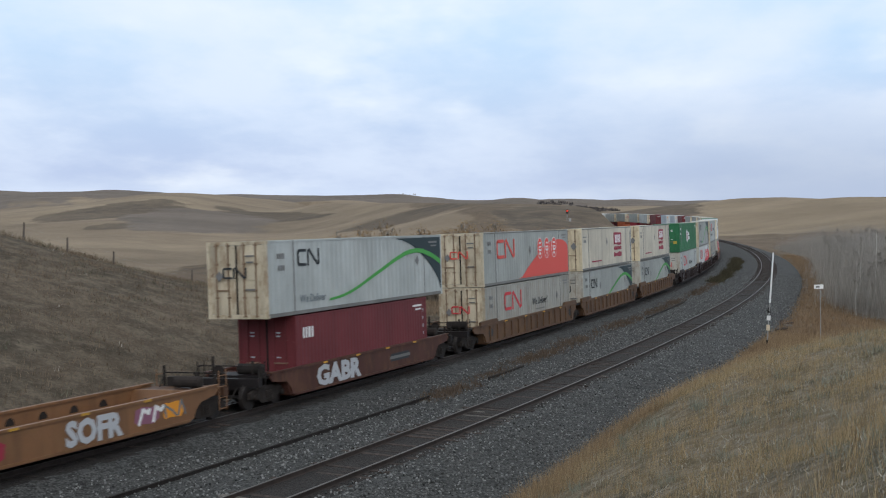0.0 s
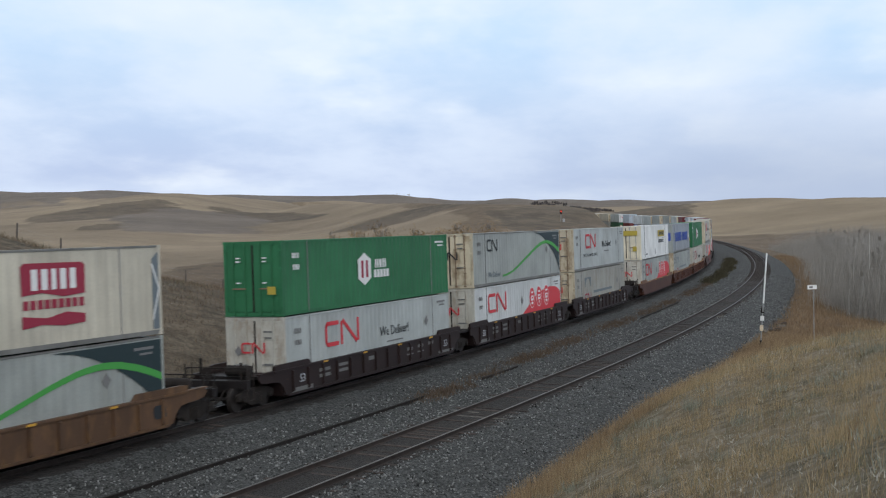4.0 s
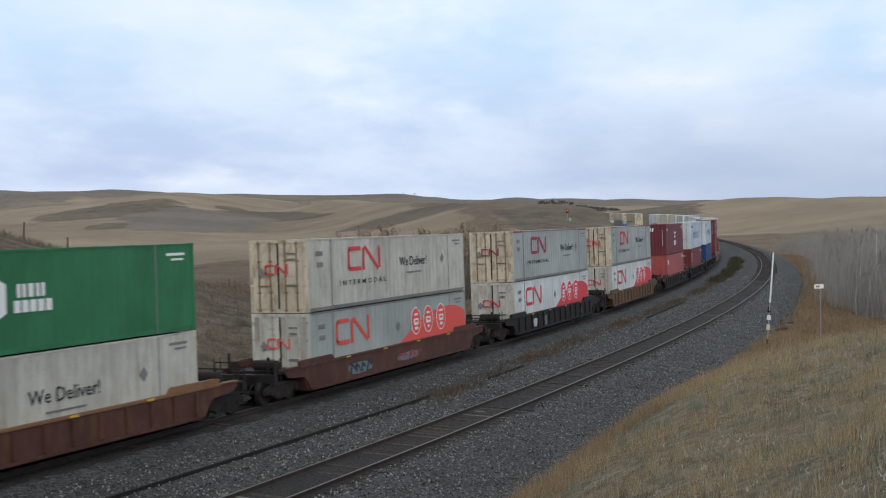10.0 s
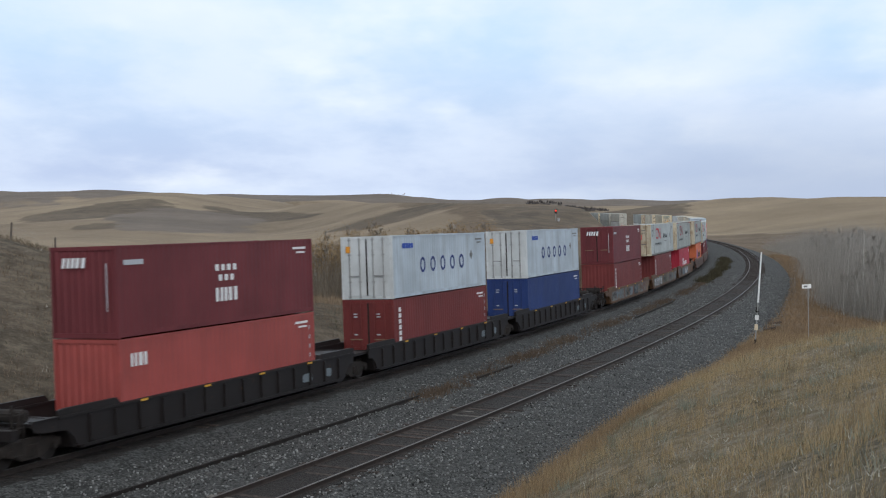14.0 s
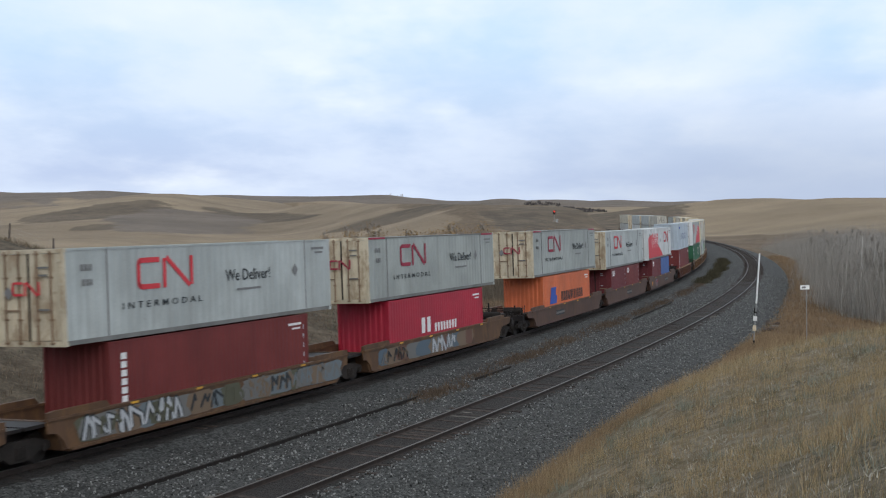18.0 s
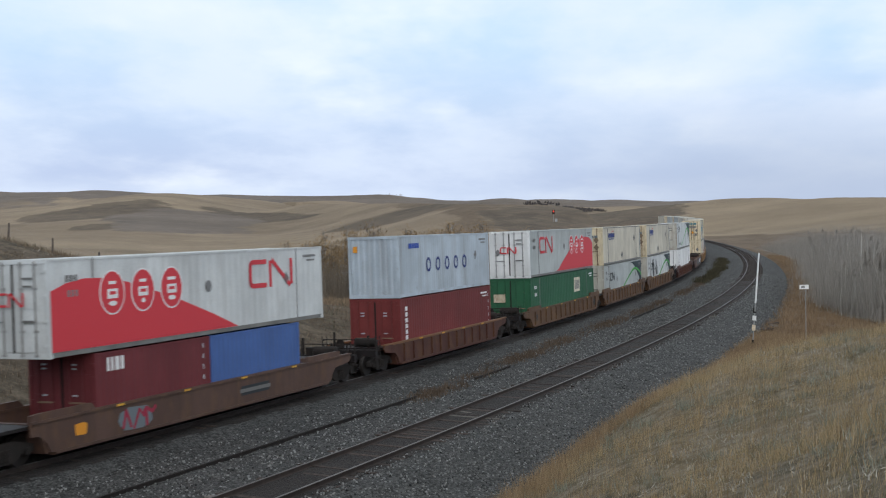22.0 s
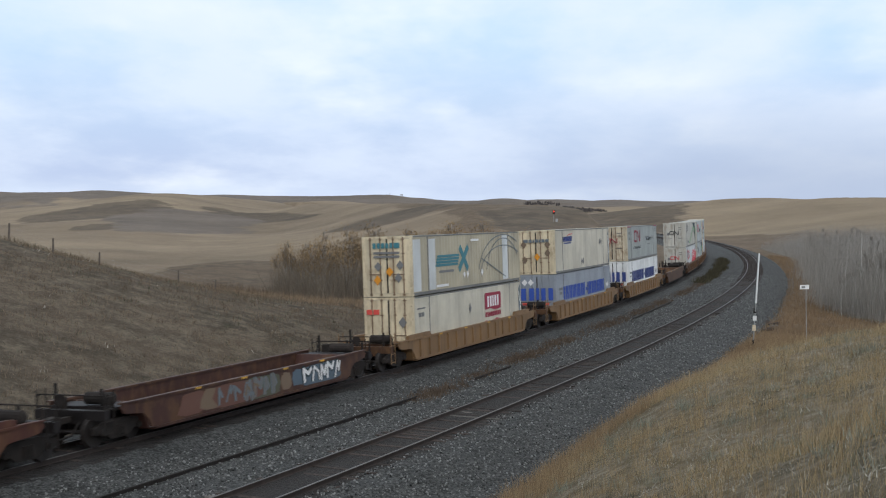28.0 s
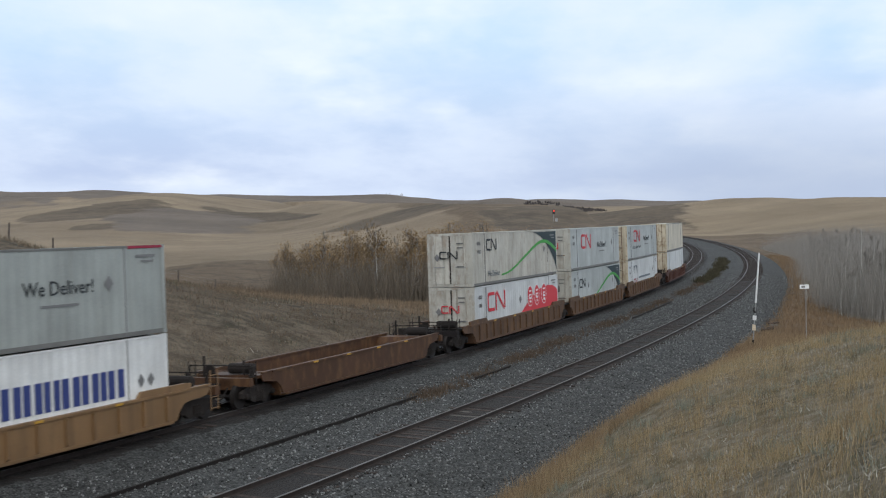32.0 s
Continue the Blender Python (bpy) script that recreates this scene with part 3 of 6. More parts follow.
def letters(text, size, width=1.0, bold=0.004, space=1.0):
    def build():
        cu = bpy.data.curves.new("letters", "FONT")
        cu.body, cu.size, cu.extrude, cu.align_x, cu.align_y = text, size, 0.003, "CENTER", "CENTER"
        cu.resolution_u = 2
        cu.offset, cu.space_character = bold * size, space
        ob = bpy.data.objects.new("letters", cu)
        scene.collection.objects.link(ob)
        me = bpy.data.meshes.new_from_object(ob.evaluated_get(bpy.context.evaluated_depsgraph_get()))
        bpy.data.objects.remove(ob)
        me.transform(Matrix.Diagonal((width, 1, 1, 1)))
        me.materials.clear()
        me.materials.append(None)
        return me
    key = ("letters", text, size, width, bold, space)
    if key not in MESHES:
        MESHES[key] = build()
    return MESHES[key]


def blob(outline, depth=0.006):
    """A flat painted shape in the (x, z) plane, centred at y = 0."""
    key = ("shape", tuple(outline))
    return shared(key, lambda bm: prism(bm, outline, "y", -depth / 2, depth / 2))


def bars(widths, height, gap, slant=0.0):
    """Lettering that stands as plain bars: a wide character is two uprights, a narrow one a single bar."""
    if height < 0.2:
        widths = (sum(widths) + gap * (len(widths) - 1),)
    key = ("bars", tuple(widths), height, gap, slant)

    def build(bm):
        x = -(sum(widths) + gap * (len(widths) - 1)) / 2
        h = height / 2

        def slab(x0, x1, z0, z1):
            prism(bm, [(x0 + slant * (z0 / h + 1) / 2, z0), (x1 + slant * (z0 / h + 1) / 2, z0), (x1 + slant * (z1 / h + 1) / 2, z1), (x0 + slant * (z1 / h + 1) / 2, z1)], "y", -0.003, 0.003)
        for i, w in enumerate(widths):
            if w > 0.28 and height > 0.28:
                slab(x, x + w * 0.38, -h, h)
                slab(x + w * 0.62, x + w, -h, h)
            else:
                slab(x, x + w, -h, h)
            x += w + gap
    return shared(key, build)


def spread_bars(u0, u1, count, height, fill=0.8):
    """Even bars over a stretch of a side, and the stretch's middle."""
    pitch = (u1 - u0) / (count - 1 + fill)
    return bars((pitch * fill,) * count, height, pitch * (1 - fill)), (u0 + u1) / 2


def ribbon(bm, points, wide, depth=0.006):
    """A flat band of even width along a bent line, its bends filled."""
    for k, ((x0, z0), (x1, z1)) in enumerate(zip(points, points[1:])):
        d = math.hypot(x1 - x0, z1 - z0)
        a, c = -(z1 - z0) / d * wide / 2, (x1 - x0) / d * wide / 2
        prism(bm, [(x0 - a, z0 - c), (x1 - a, z1 - c), (x1 + a, z1 + c), (x0 + a, z0 + c)], "y", -depth / 2, depth / 2)
        if k:
            prism(bm, [(x0 + wide * 0.5 * math.cos(6.2832 * i / 10), z0 + wide * 0.5 * math.sin(6.2832 * i / 10)) for i in range(10)], "y", -depth / 2 - 0.0005, depth / 2 - 0.0005)


def rect(w, h):
    return [(-w / 2, -h / 2), (w / 2, -h / 2), (w / 2, h / 2), (-w / 2, h / 2)]


def oval(w, h, n=14):
    return [(w / 2 * math.cos(6.2832 * i / n), h / 2 * math.sin(6.2832 * i / n)) for i in range(n)]


def mark_mesh(w, h):
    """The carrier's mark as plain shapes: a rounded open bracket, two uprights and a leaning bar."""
    def build(bm):
        t = h * 0.165
        x0, x1, z = -w / 2 + t / 2, -w / 2 + w * 0.39, h / 2 - t / 2
        r = h * 0.16
        turn = [0.0, 0.52, 1.05, 1.57]
        top = [(x0 + r - r * math.sin(a), z - r + r * math.cos(a)) for a in turn]
        low = [(x0 + r - r * math.cos(a), -z + r - r * math.sin(a)) for a in turn]
        ribbon(bm, [(x1, z)] + top + low + [(x1, -z)], t)
        xa_, xb_ = -w / 2 + w * 0.475, w / 2 - t / 2
        ribbon(bm, [(xa_, -h / 2), (xa_, h / 2 - t * 0.3)], t)
        ribbon(bm, [(xa_ + t * 0.66, h / 2 - t * 0.1), (xb_ - t * 0.66, -h / 2 + t * 0.1)], t)
        ribbon(bm, [(xb_, -h / 2 + t * 0.3), (xb_, h / 2)], t)
    return shared(("mark", w, h), build)


# -- containers --
def corrugated(bm, x0, x1, z0, z1, y, pitch, deep, sign):
    """A ribbed sheet that faces sign * y."""
    pts, x, k = [], x0, 0
    while x < x1:
        for f, q in ((0.0, 0.0), (0.32, 0.0), (0.5, 1.0), (0.82, 1.0)):
            if x + f * pitch < x1:
                pts.append((x + f * pitch, y - sign * deep * q))
        x += pitch
    pts.append((x1, y))
    lo, hi = [bm.verts.new((a, b, z0)) for a, b in pts], [bm.verts.new((a, b, z1)) for a, b in pts]
    for i in range(len(pts) - 1):
        f = (lo[i], lo[i + 1], hi[i + 1], hi[i])
        bm.faces.new(f if sign < 0 else f[::-1])


def open_mesh(key, build):
    if key not in MESHES:
        bm = bmesh.new()
        build(bm)
        me = bpy.data.meshes.new(str(key[0]))
        bm.to_mesh(me)
        bm.free()
        me.materials.append(None)
        MESHES[key] = me
    return MESHES[key]


def container(length, skin, ends, label, category="container", doors=True, tall=TALL):
    """A shipping container whose origin is the middle of its underside; its doors face the head of the train."""
    c = tagged(new("shipping_container"), label, category, "containers on the train")
    a, w, h = length / 2, HALF_W, tall
    pitch, deep = (0.40, 0.016) if length > 13 else (0.28, 0.009)
    pale = length > 13 and skin in (P["cn_grey"], P["cn_light"], P["cn_white"], P["cn_tan"], P["hr_white"], P["trans"], P["mo_grey"])
    put("body", shared(("body", length, h), lambda bm: box(bm, -a + 0.07, a - 0.07, -w + 0.06, w - 0.06, 0.05, h - 0.06)), skin, c)
    for sg in (-1, 1):
        put("side_panel", open_mesh(("side_panel", length, h, sg, pitch), lambda bm: corrugated(bm, -a + 0.12, a - 0.12, 0.15, h - 0.07, sg * (w - 0.012), pitch, deep, sg)), skin, c)
        put("top_rail", shared(("top_rail", length, h, sg), lambda bm: box(bm, -a + 0.1, a - 0.1, *sorted((sg * (w - 0.07), sg * w)), h - 0.075, h - 0.008)), P["rail"] if skin in (P["hr_white"], P["trans"], P["cn_grey"]) and pale else skin, c)
        put("bottom_rail", shared(("bottom_rail", length, sg), lambda bm: box(bm, -a + 0.1, a - 0.1, *sorted((sg * (w - 0.07), sg * (w - 0.004))), 0.02, 0.16)), P["rail"] if pale else skin, c)
        for e in (-1, 1):
            put("corner_post", shared(("corner_post", length, h, sg, e), lambda bm: corner_post(bm, a, w, h, sg, e)), ends if e < 0 else skin, c)
    if length > 13:
        for sg in (-1, 1):
            for x in (-6.05, 6.05):
                put("lifting_post", shared(("lifting_post", h, sg, x), lambda bm: box(bm, x - 0.02, x + 0.02, *sorted((sg * (w - 0.05), sg * (w + 0.001))), 0.02, h - 0.01)), D["grey"], c)
    put("roof", open_mesh(("roof", length, h), lambda bm: roof_sheet(bm, a, w, h)), skin, c)
    put("rear_wall", open_mesh(("rear_wall", length, h), lambda bm: end_sheet(bm, a - 0.03, w, h, 1)), skin, c)
    for z0, z1, nm in ((0.0, 0.16, "door_sill"), (h - 0.13, h - 0.004, "door_header")):
        put(nm, shared((nm, length, h), lambda bm: box(bm, -a + 0.002, -a + 0.12, -w + 0.1, w - 0.1, z0, z1)), ends, c)
    if doors:
        put("door_seal", shared(("door_seal", length, h), lambda bm: box(bm, -a + 0.0, -a + 0.018, -0.035, 0.035, 0.17, h - 0.14)), M["dark"], c)
        for sg in (-1, 1):
            d = put("door", shared(("door", length, h, sg), lambda bm: door_leaf(bm, a, w, h, sg)), ends, c)
            for k in (0.34, 0.86):
                put("lock_rod", shared(("lock_rod", length, h, sg, k), lambda bm: lock_rod(bm, a, h, sg * k)), P["post"] if ends in (P["cream"], P["door_cream"]) else (M["bare"] if ends in (P["clean"], P["cn_white"], P["door_clean"]) else ends), d)
            put("handle", shared(("handle", length, sg), lambda bm: box(bm, -a - 0.055, -a - 0.035, *sorted((sg * 0.30, sg * 0.92)), 1.05, 1.10)), M["bare"] if ends in (P["clean"], P["cn_white"], P["door_white"]) else P["post"], d)
    else:
        put("front_wall", open_mesh(("front_wall", length, h), lambda bm: end_sheet(bm, -a + 0.03, w, h, -1)), ends, c)
    return c


def corner_post(bm, a, w, h, sg, e):
    box(bm, *sorted((e * (a - 0.13), e * a)), *sorted((sg * (w - 0.12), sg * w)), 0.1, h - 0.1)
    for z in (0.0, h - 0.118):
        box(bm, *sorted((e * (a - 0.17), e * (a + 0.006))), *sorted((sg * (w - 0.16), sg * (w + 0.006))), z, z + 0.118)


def roof_sheet(bm, a, w, h):
    n = int(a * 2 / 0.5)
    rows = []
    for k in range(n + 1):
        x = -a + 0.1 + (2 * a - 0.2) * k / n
        z = h - (0.012 if k % 2 else 0.03)
        rows.append((bm.verts.new((x, -w + 0.05, z)), bm.verts.new((x, w - 0.05, z))))
    for r, q in zip(rows, rows[1:]):
        bm.faces.new((r[0], q[0], q[1], r[1]))


def end_sheet(bm, x, w, h, sign):
    pts, y = [], -w + 0.12
    while y < w - 0.12:
        for f, q in ((0, 0), (0.1, 0), (0.15, 1), (0.24, 1)):
            if y + f < w - 0.12:
                pts.append((y + f, q))
        y += 0.28
    lo = [bm.verts.new((x - sign * 0.026 * q, p, 0.14)) for p, q in pts]
    hi = [bm.verts.new((x - sign * 0.026 * q, p, h - 0.11)) for p, q in pts]
    for i in range(len(pts) - 1):
        f = (lo[i], lo[i + 1], hi[i + 1], hi[i])
        bm.faces.new(f if sign > 0 else f[::-1])


def door_leaf(bm, a, w, h, sg):
    y0, y1 = sorted((sg * 0.012, sg * (w - 0.11)))
    box(bm, -a + 0.02, -a + 0.06, y0, y1, 0.17, h - 0.14)
    for z in (0.2, 0.82, 1.45, 2.08):
        box(bm, -a + 0.006, -a + 0.021, y0 + 0.07, y1 - 0.07, z, z + 0.5)
    for z in (0.35, 1.05, 1.8, h - 0.4):
        box(bm, -a - 0.02, -a + 0.02, *sorted((sg * (w - 0.19), sg * (w - 0.02))), z, z + 0.09)


def lock_rod(bm, a, h, y):
    tube(bm, [(-a - 0.03, y, 0.06), (-a - 0.03, y, h - 0.05)], (0.03, 0.03), 6)
    for z in (0.1, 0.8, 2.05, h - 0.15):
        box(bm, -a - 0.055, -a + 0.02, y - 0.06, y + 0.06, z - 0.03, z + 0.03)


def on_side(c, length, me, u, z, material, name="marking", proud=0.004, label=""):
    """Paint on the side that faces the camera: u from the head end, z above the underside."""
    return put(name, me, material, c, label, pose(-length / 2 + u, -HALF_W - proud, z))


def on_end(c, length, me, v, z, material, name="marking", label=""):
    return put(name, me, material, c, label, pose(-length / 2 - 0.065, v, z, 0, 0, -90))


def text_side(c, length, text, size, u, z, material, width=1.0, label="", space=1.0):
    return put("lettering", letters(text, size, width, 0.004, space), material, c, label, pose(-length / 2 + u, -HALF_W - 0.005, z, 90, 0, 0))


def swoosh(c, L, dark="pine", line="lime"):
    """The dark corner with its curved edge, and the green stripe that runs up to it."""
    edge = [(11.0, 2.78), (11.9, 2.68), (12.75, 2.47), (13.4, 2.22), (14.0, 1.94), (14.6, 1.62), (15.1, 1.3), (15.6, 0.88), (15.92, 0.48), (16.0, 0.3)]
    cor = edge + [(16.02, 0.3), (16.02, 2.78)]
    put("green_corner", blob([(x - L / 2, z) for x, z in cor][::-1]), D[dark], c, "dark corner panel", pose(0, -HALF_W - 0.003, 0))
    us, zs = (4.8, 5.7, 6.6, 7.5, 8.47, 9.7, 10.95, 12.19, 13.1, 13.9, 14.8, 15.4, 16.0), (0.44, 0.5, 0.64, 0.86, 1.14, 1.48, 1.84, 2.12, 2.2, 2.16, 1.97, 1.8, 1.58)
    up, low = [], []
    for k in range(29):
        x = 4.8 + 11.2 * k / 28
        z = float(np.interp(x, us, zs))
        w = 0.05 + 0.07 * k / 28
        up.append((x - L / 2, z + w))
        low.append((x - L / 2, z - w))
    put("green_stripe", blob(low + up[::-1]), D[line], c, "curved green stripe", pose(0, -HALF_W - 0.010, 0))


def pods(c, L, red="red", flip=False):
    """The red field with three white-edged ovals, each with a small white picture."""
    if not flip:
        field = [(5.9, 0.17), (6.6, 0.27), (7.5, 0.68), (8.4, 1.02), (9.6, 1.47), (10.6, 1.82), (11.6, 2.08), (12.8, 2.26), (14.0, 2.3), (14.9, 2.25), (15.6, 2.08), (16.03, 1.86), (16.03, 0.17)]
        where, z, w, h = (10.05, 11.45, 12.97), 1.83, 1.1, 1.28
    else:
        field = [(0.13, 0.17), (0.13, 1.95), (0.8, 2.16), (1.6, 2.27), (2.4, 2.25), (3.6, 2.08), (5.0, 1.73), (6.55, 1.3), (8.3, 0.74), (9.2, 0.42), (9.9, 0.17)]
        where, z, w, h = (2.9, 4.42, 5.95), 1.78, 1.22, 1.4
    pts = [(u - L / 2, q) for u, q in field]
    put("red_field", blob(pts[::-1]), D[red], c, "red painted field", pose(0, -HALF_W - 0.003, 0))
    for k, u in enumerate(where):
        on_side(c, L, blob(oval(w, h, 20)), u, z, D["white"], "oval_rim", 0.0095)
        on_side(c, L, blob(oval(w - 0.1, h - 0.1, 20)), u, z, D[red], "oval", 0.016)
        on_side(c, L, blob(rect(0.5, 0.3)), u, z - 0.04, D["white"], "oval_picture", 0.0225)
        on_side(c, L, blob(rect(0.34 + 0.1 * (k == 2), 0.1)), u, z + 0.3, D["white"], "oval_picture", 0.0225)
        on_side(c, L, blob(oval(0.2 + 0.2 * (k != 1), 0.16, 10)), u, z - 0.34, D["white"], "oval_picture", 0.0225)
        on_side(c, L, blob(rect(0.3, 0.1)), u, z - 0.02, D[red], "oval_picture", 0.0285)


def small_marks(c, L, ink="grey"):
    if L > 13:
        on_side(c, L, bars((0.11, 0.11, 0.05, 0.09), 0.2, 0.05), 1.05, 2.3, D[ink], "number")
        on_side(c, L, bars((0.12, 0.12, 0.1), 0.2, 0.06), 1.08, 1.85, D[ink], "number")
    on_side(c, L, bars((0.12,) * 6, 0.09, 0.05), L - 1.0, 2.55, D[ink], "number")
    on_side(c, L, bars((0.12,) * 4, 0.07, 0.05), L - 0.9, 2.38, D[ink], "number")
    if ink == "grey":
        on_side(c, L, blob([(-0.2, 0), (0, -0.25), (0.2, 0), (0, 0.25)]), L * 0.826, 1.74, D[ink], "placard")


def door_marks(c, L, ink, kind="bars"):
    if kind == "mark":
        on_end(c, L, mark_mesh(1.05, 0.42), 0.05, 1.72, D[ink], "end_mark")
    for v, z, w in ((-0.62, 2.35, 0.5), (-0.62, 2.12, 0.4), (-0.62, 1.1, 0.5)):
        on_end(c, L, bars((w * 0.3, w * 0.4), 0.06, 0.04), v, z, D["ash"], "number")
    on_end(c, L, blob([(-0.17, 0), (0, -0.21), (0.17, 0), (0, 0.21)]), 0.72, 1.6, D["grey"], "placard")


L53, L40, L20 = 16.154, 12.192, 6.058


def cn(style, skin, ends, ink="red", words=True, label=""):
    """The carrier's 53-foot containers in their several liveries."""
    c = container(L53, P[skin], P[ends], label)
    small_marks(c, L53)
    door_marks(c, L53, "black" if style in ("swoosh", "low_swoosh") else ink, "mark")
    if style == "swoosh":
        on_side(c, L53, mark_mesh(1.72, 0.66), 3.16, 2.2, D["black"], "side_mark")
        text_side(c, L53, "We Deliver", 0.45, 3.42, 0.58, D["slate"], 0.95)
        swoosh(c, L53)
    elif style == "low_swoosh":
        on_side(c, L53, mark_mesh(1.72, 0.64), 3.28, 1.94, D["black"], "side_mark")
        on_side(c, L53, blob([(-0.2, 0), (0, -0.25), (0.2, 0), (0, 0.25)]), 5.15, 1.69, D["grey"], "placard")
        swoosh(c, L53)
    elif style == "pods":
        on_side(c, L53, mark_mesh(3.05, 1.05), 3.75, 1.95, D[ink], "side_mark")
        on_side(c, L53, blob([(-0.2, 0), (0, -0.25), (0.2, 0), (0, 0.25)]), 8.15, 1.76, D["grey"], "placard")
        pods(c, L53, ink)
    elif style == "pods_turned":
        on_side(c, L53, mark_mesh(3.1, 1.05), 12.27, 1.98, D["red"], "side_mark")
        pods(c, L53, "red", True)
        on_side(c, L53, blob(oval(0.36, 0.42, 10)), 8.1, 1.7, D["grey"], "placard")
    elif style == "deliver":
        on_side(c, L53, mark_mesh(3.0, 1.02), 4.75, 1.94, D[ink], "side_mark")
        text_side(c, L53, "We Deliver!", 0.6, 9.8, 1.6, D["black"])
        on_side(c, L53, bars((0.6, 0.25, 0.7), 0.06, 0.06), 9.8, 1.14, D["ash"], "slogan")
    elif style == "intermodal":
        on_side(c, L53, mark_mesh(3.05, 1.02), 5.0, 2.0, D[ink], "side_mark")
        text_side(c, L53, "INTERMODAL", 0.3, 4.85, 1.01, D["black"], 1.6, "", 1.62)
        text_side(c, L53, "We Deliver!", 0.6, 11.15 if skin == "cn_grey" else 10.0, 1.7, D["black"])
        on_side(c, L53, bars((0.7, 0.2, 0.6), 0.08, 0.06), 11.15 if skin == "cn_grey" else 10.0, 1.2, D["grey"], "slogan")
        if skin == "cn_grey":
            for u0, u1 in ((0.1, 1.85), (14.3, 16.05)):
                on_side(c, L53, blob(rect(u1 - u0, 0.085)), (u0 + u1) / 2, 2.84, D["wine"], "red_edge", 0.003)
    elif style == "arch":
        ring = [(0.72 * math.cos(t), 0.58 * math.sin(t)) for t in [math.pi * i / 12 for i in range(13)]]
        on_side(c, L53, blob([(0.9, 0.0), (0.9, 0.66), (-0.9, 0.66), (-0.9, 0.0)] + ring[::-1]), 3.8, 1.74, D["slate"], "arch_picture")
        on_side(c, L53, mark_mesh(1.75, 0.62), 3.78, 0.98, D["wine"], "side_mark")
        on_side(c, L53, bars((0.7, 0.3, 1.2, 0.6, 0.2, 0.9, 0.5, 0.8), 0.17, 0.12), 8.45, 1.3, D["slate"], "slogan")
    return c


def named(length, skin, ends, label, doors=True):
    c = container(length, P[skin], P[ends], label, doors=doors)
    small_marks(c, length, "white" if skin in ("green", "emp_green", "maroon", "rust_red", "coral", "kred", "navy", "orange", "blue") else "grey")
    return c


def white_end_marks(c, L, ink="white"):
    for v in (0.62, -0.55):
        for z in (2.25, 2.12, 1.3):
            on_end(c, L, bars((0.09, 0.07), 0.05, 0.03), v, z, D[ink], "number")


def maritime(skin, ends, ink):
    c = container(L53, P[skin], P[ends], "{} 53-foot container with tall blue lettering on its side".format("blue-grey" if skin == "mo_grey" else "white"))
    first, second = (0.95, 0.78, 0.78, 0.26, 0.68, 0.26, 0.95, 0.62), (0.74, 0.74, 0.64, 0.76, 0.74, 0.26, 0.74)
    on_side(c, L53, bars(first, 0.9, 0.1), 4.87, 1.56, D[ink], "name_lettering")
    on_side(c, L53, blob(rect(0.42, 0.18)), 8.35, 1.52, D[ink], "name_lettering")
    on_side(c, L53, bars(second, 0.88, 0.1), 11.3, 1.54, D[ink], "name_lettering")
    on_side(c, L53, bars((0.25, 0.25, 0.25), 0.15, 0.05), 1.2, 1.9, D["grey"], "number")
    on_side(c, L53, bars((0.25, 0.25), 0.15, 0.05), 1.2, 1.6, D["grey"], "number")
    for u in (14.75, 15.25):
        on_side(c, L53, blob([(-0.17, 0), (0, -0.22), (0.17, 0), (0, 0.22)]), u, 1.5, D["white" if skin == "mo_grey" else "grey"], "placard")
    for v in (0.82, 0.40):
        on_end(c, L53, blob([(-0.2, 0), (0, -0.22), (0.2, 0), (0, 0.22)]), v, 2.4, D["white" if skin == "mo_grey" else "grey"], "placard")
    on_end(c, L53, bars((0.9, 0.2, 0.8), 0.8, 0.14), 0.0, 1.62, D[ink], "name_lettering")
    on_end(c, L53, bars((0.8, 0.7), 0.16, 0.3), 0.1, 0.98, D["coral"], "slogan")
    return c


def quik(label):
    c = container(L53, P["hr_white"], P["door_cream"], label)
    on_side(c, L53, bars((0.42, 0.3, 0.12, 0.28, 0.2, 0.22, 0.28, 0.3), 0.34, 0.05, 0.06), 3.3, 2.24, D["navy"], "name_lettering")
    on_side(c, L53, blob([(-0.9, -0.06), (-0.2, 0.02), (0.6, 0.06), (0.6, 0.1), (-0.3, 0.07)]), 4.1, 2.5, D["red"], "red_flash")
    on_side(c, L53, bars((0.3, 0.9, 0.6), 0.08, 0.08), 3.3, 1.96, D["navy"], "slogan")
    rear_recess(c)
    for u, z in ((7.25, 0.6), (7.72, 0.6), (12.9, 1.88), (13.4, 1.88)):
        on_side(c, L53, blob([(-0.2, 0), (0, -0.24), (0.2, 0), (0, 0.24)]), u, z, D["grey"], "placard")
    on_end(c, L53, bars((0.3, 0.22, 0.1, 0.22, 0.14, 0.2, 0.24), 0.2, 0.05), -0.05, 2.2, D["slate"], "name_lettering")
    for v, z in ((0.8, 1.95), (-0.8, 1.95), (0.75, 0.95), (-0.8, 1.4), (-0.1, 1.15)):
        on_end(c, L53, blob([(-0.2, 0), (0, -0.25), (0.2, 0), (0, 0.25)]), v, z, D["fawn"] if z != 1.15 else D["amber"], "placard")
    return c


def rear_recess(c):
    """The notch at the tail of an insulated container, its shade painted as a flat sheet, with its slanting brace."""
    put("rear_recess", blob([(7.62, 0.2), (7.94, 0.2), (7.94, 2.7), (7.62, 2.45)]), D["slate"], c, "flat dark sheet painted as the recess's shade", pose(0, -HALF_W - 0.002, 0))
    put("brace", shared("recess_brace", lambda bm: (ribbon(bm, [(7.6, 0.5), (7.95, 1.5)], 0.07), ribbon(bm, [(7.6, 2.3), (7.95, 1.5)], 0.07))), P["clean"], c, "", pose(0, -HALF_W - 0.012, 0))


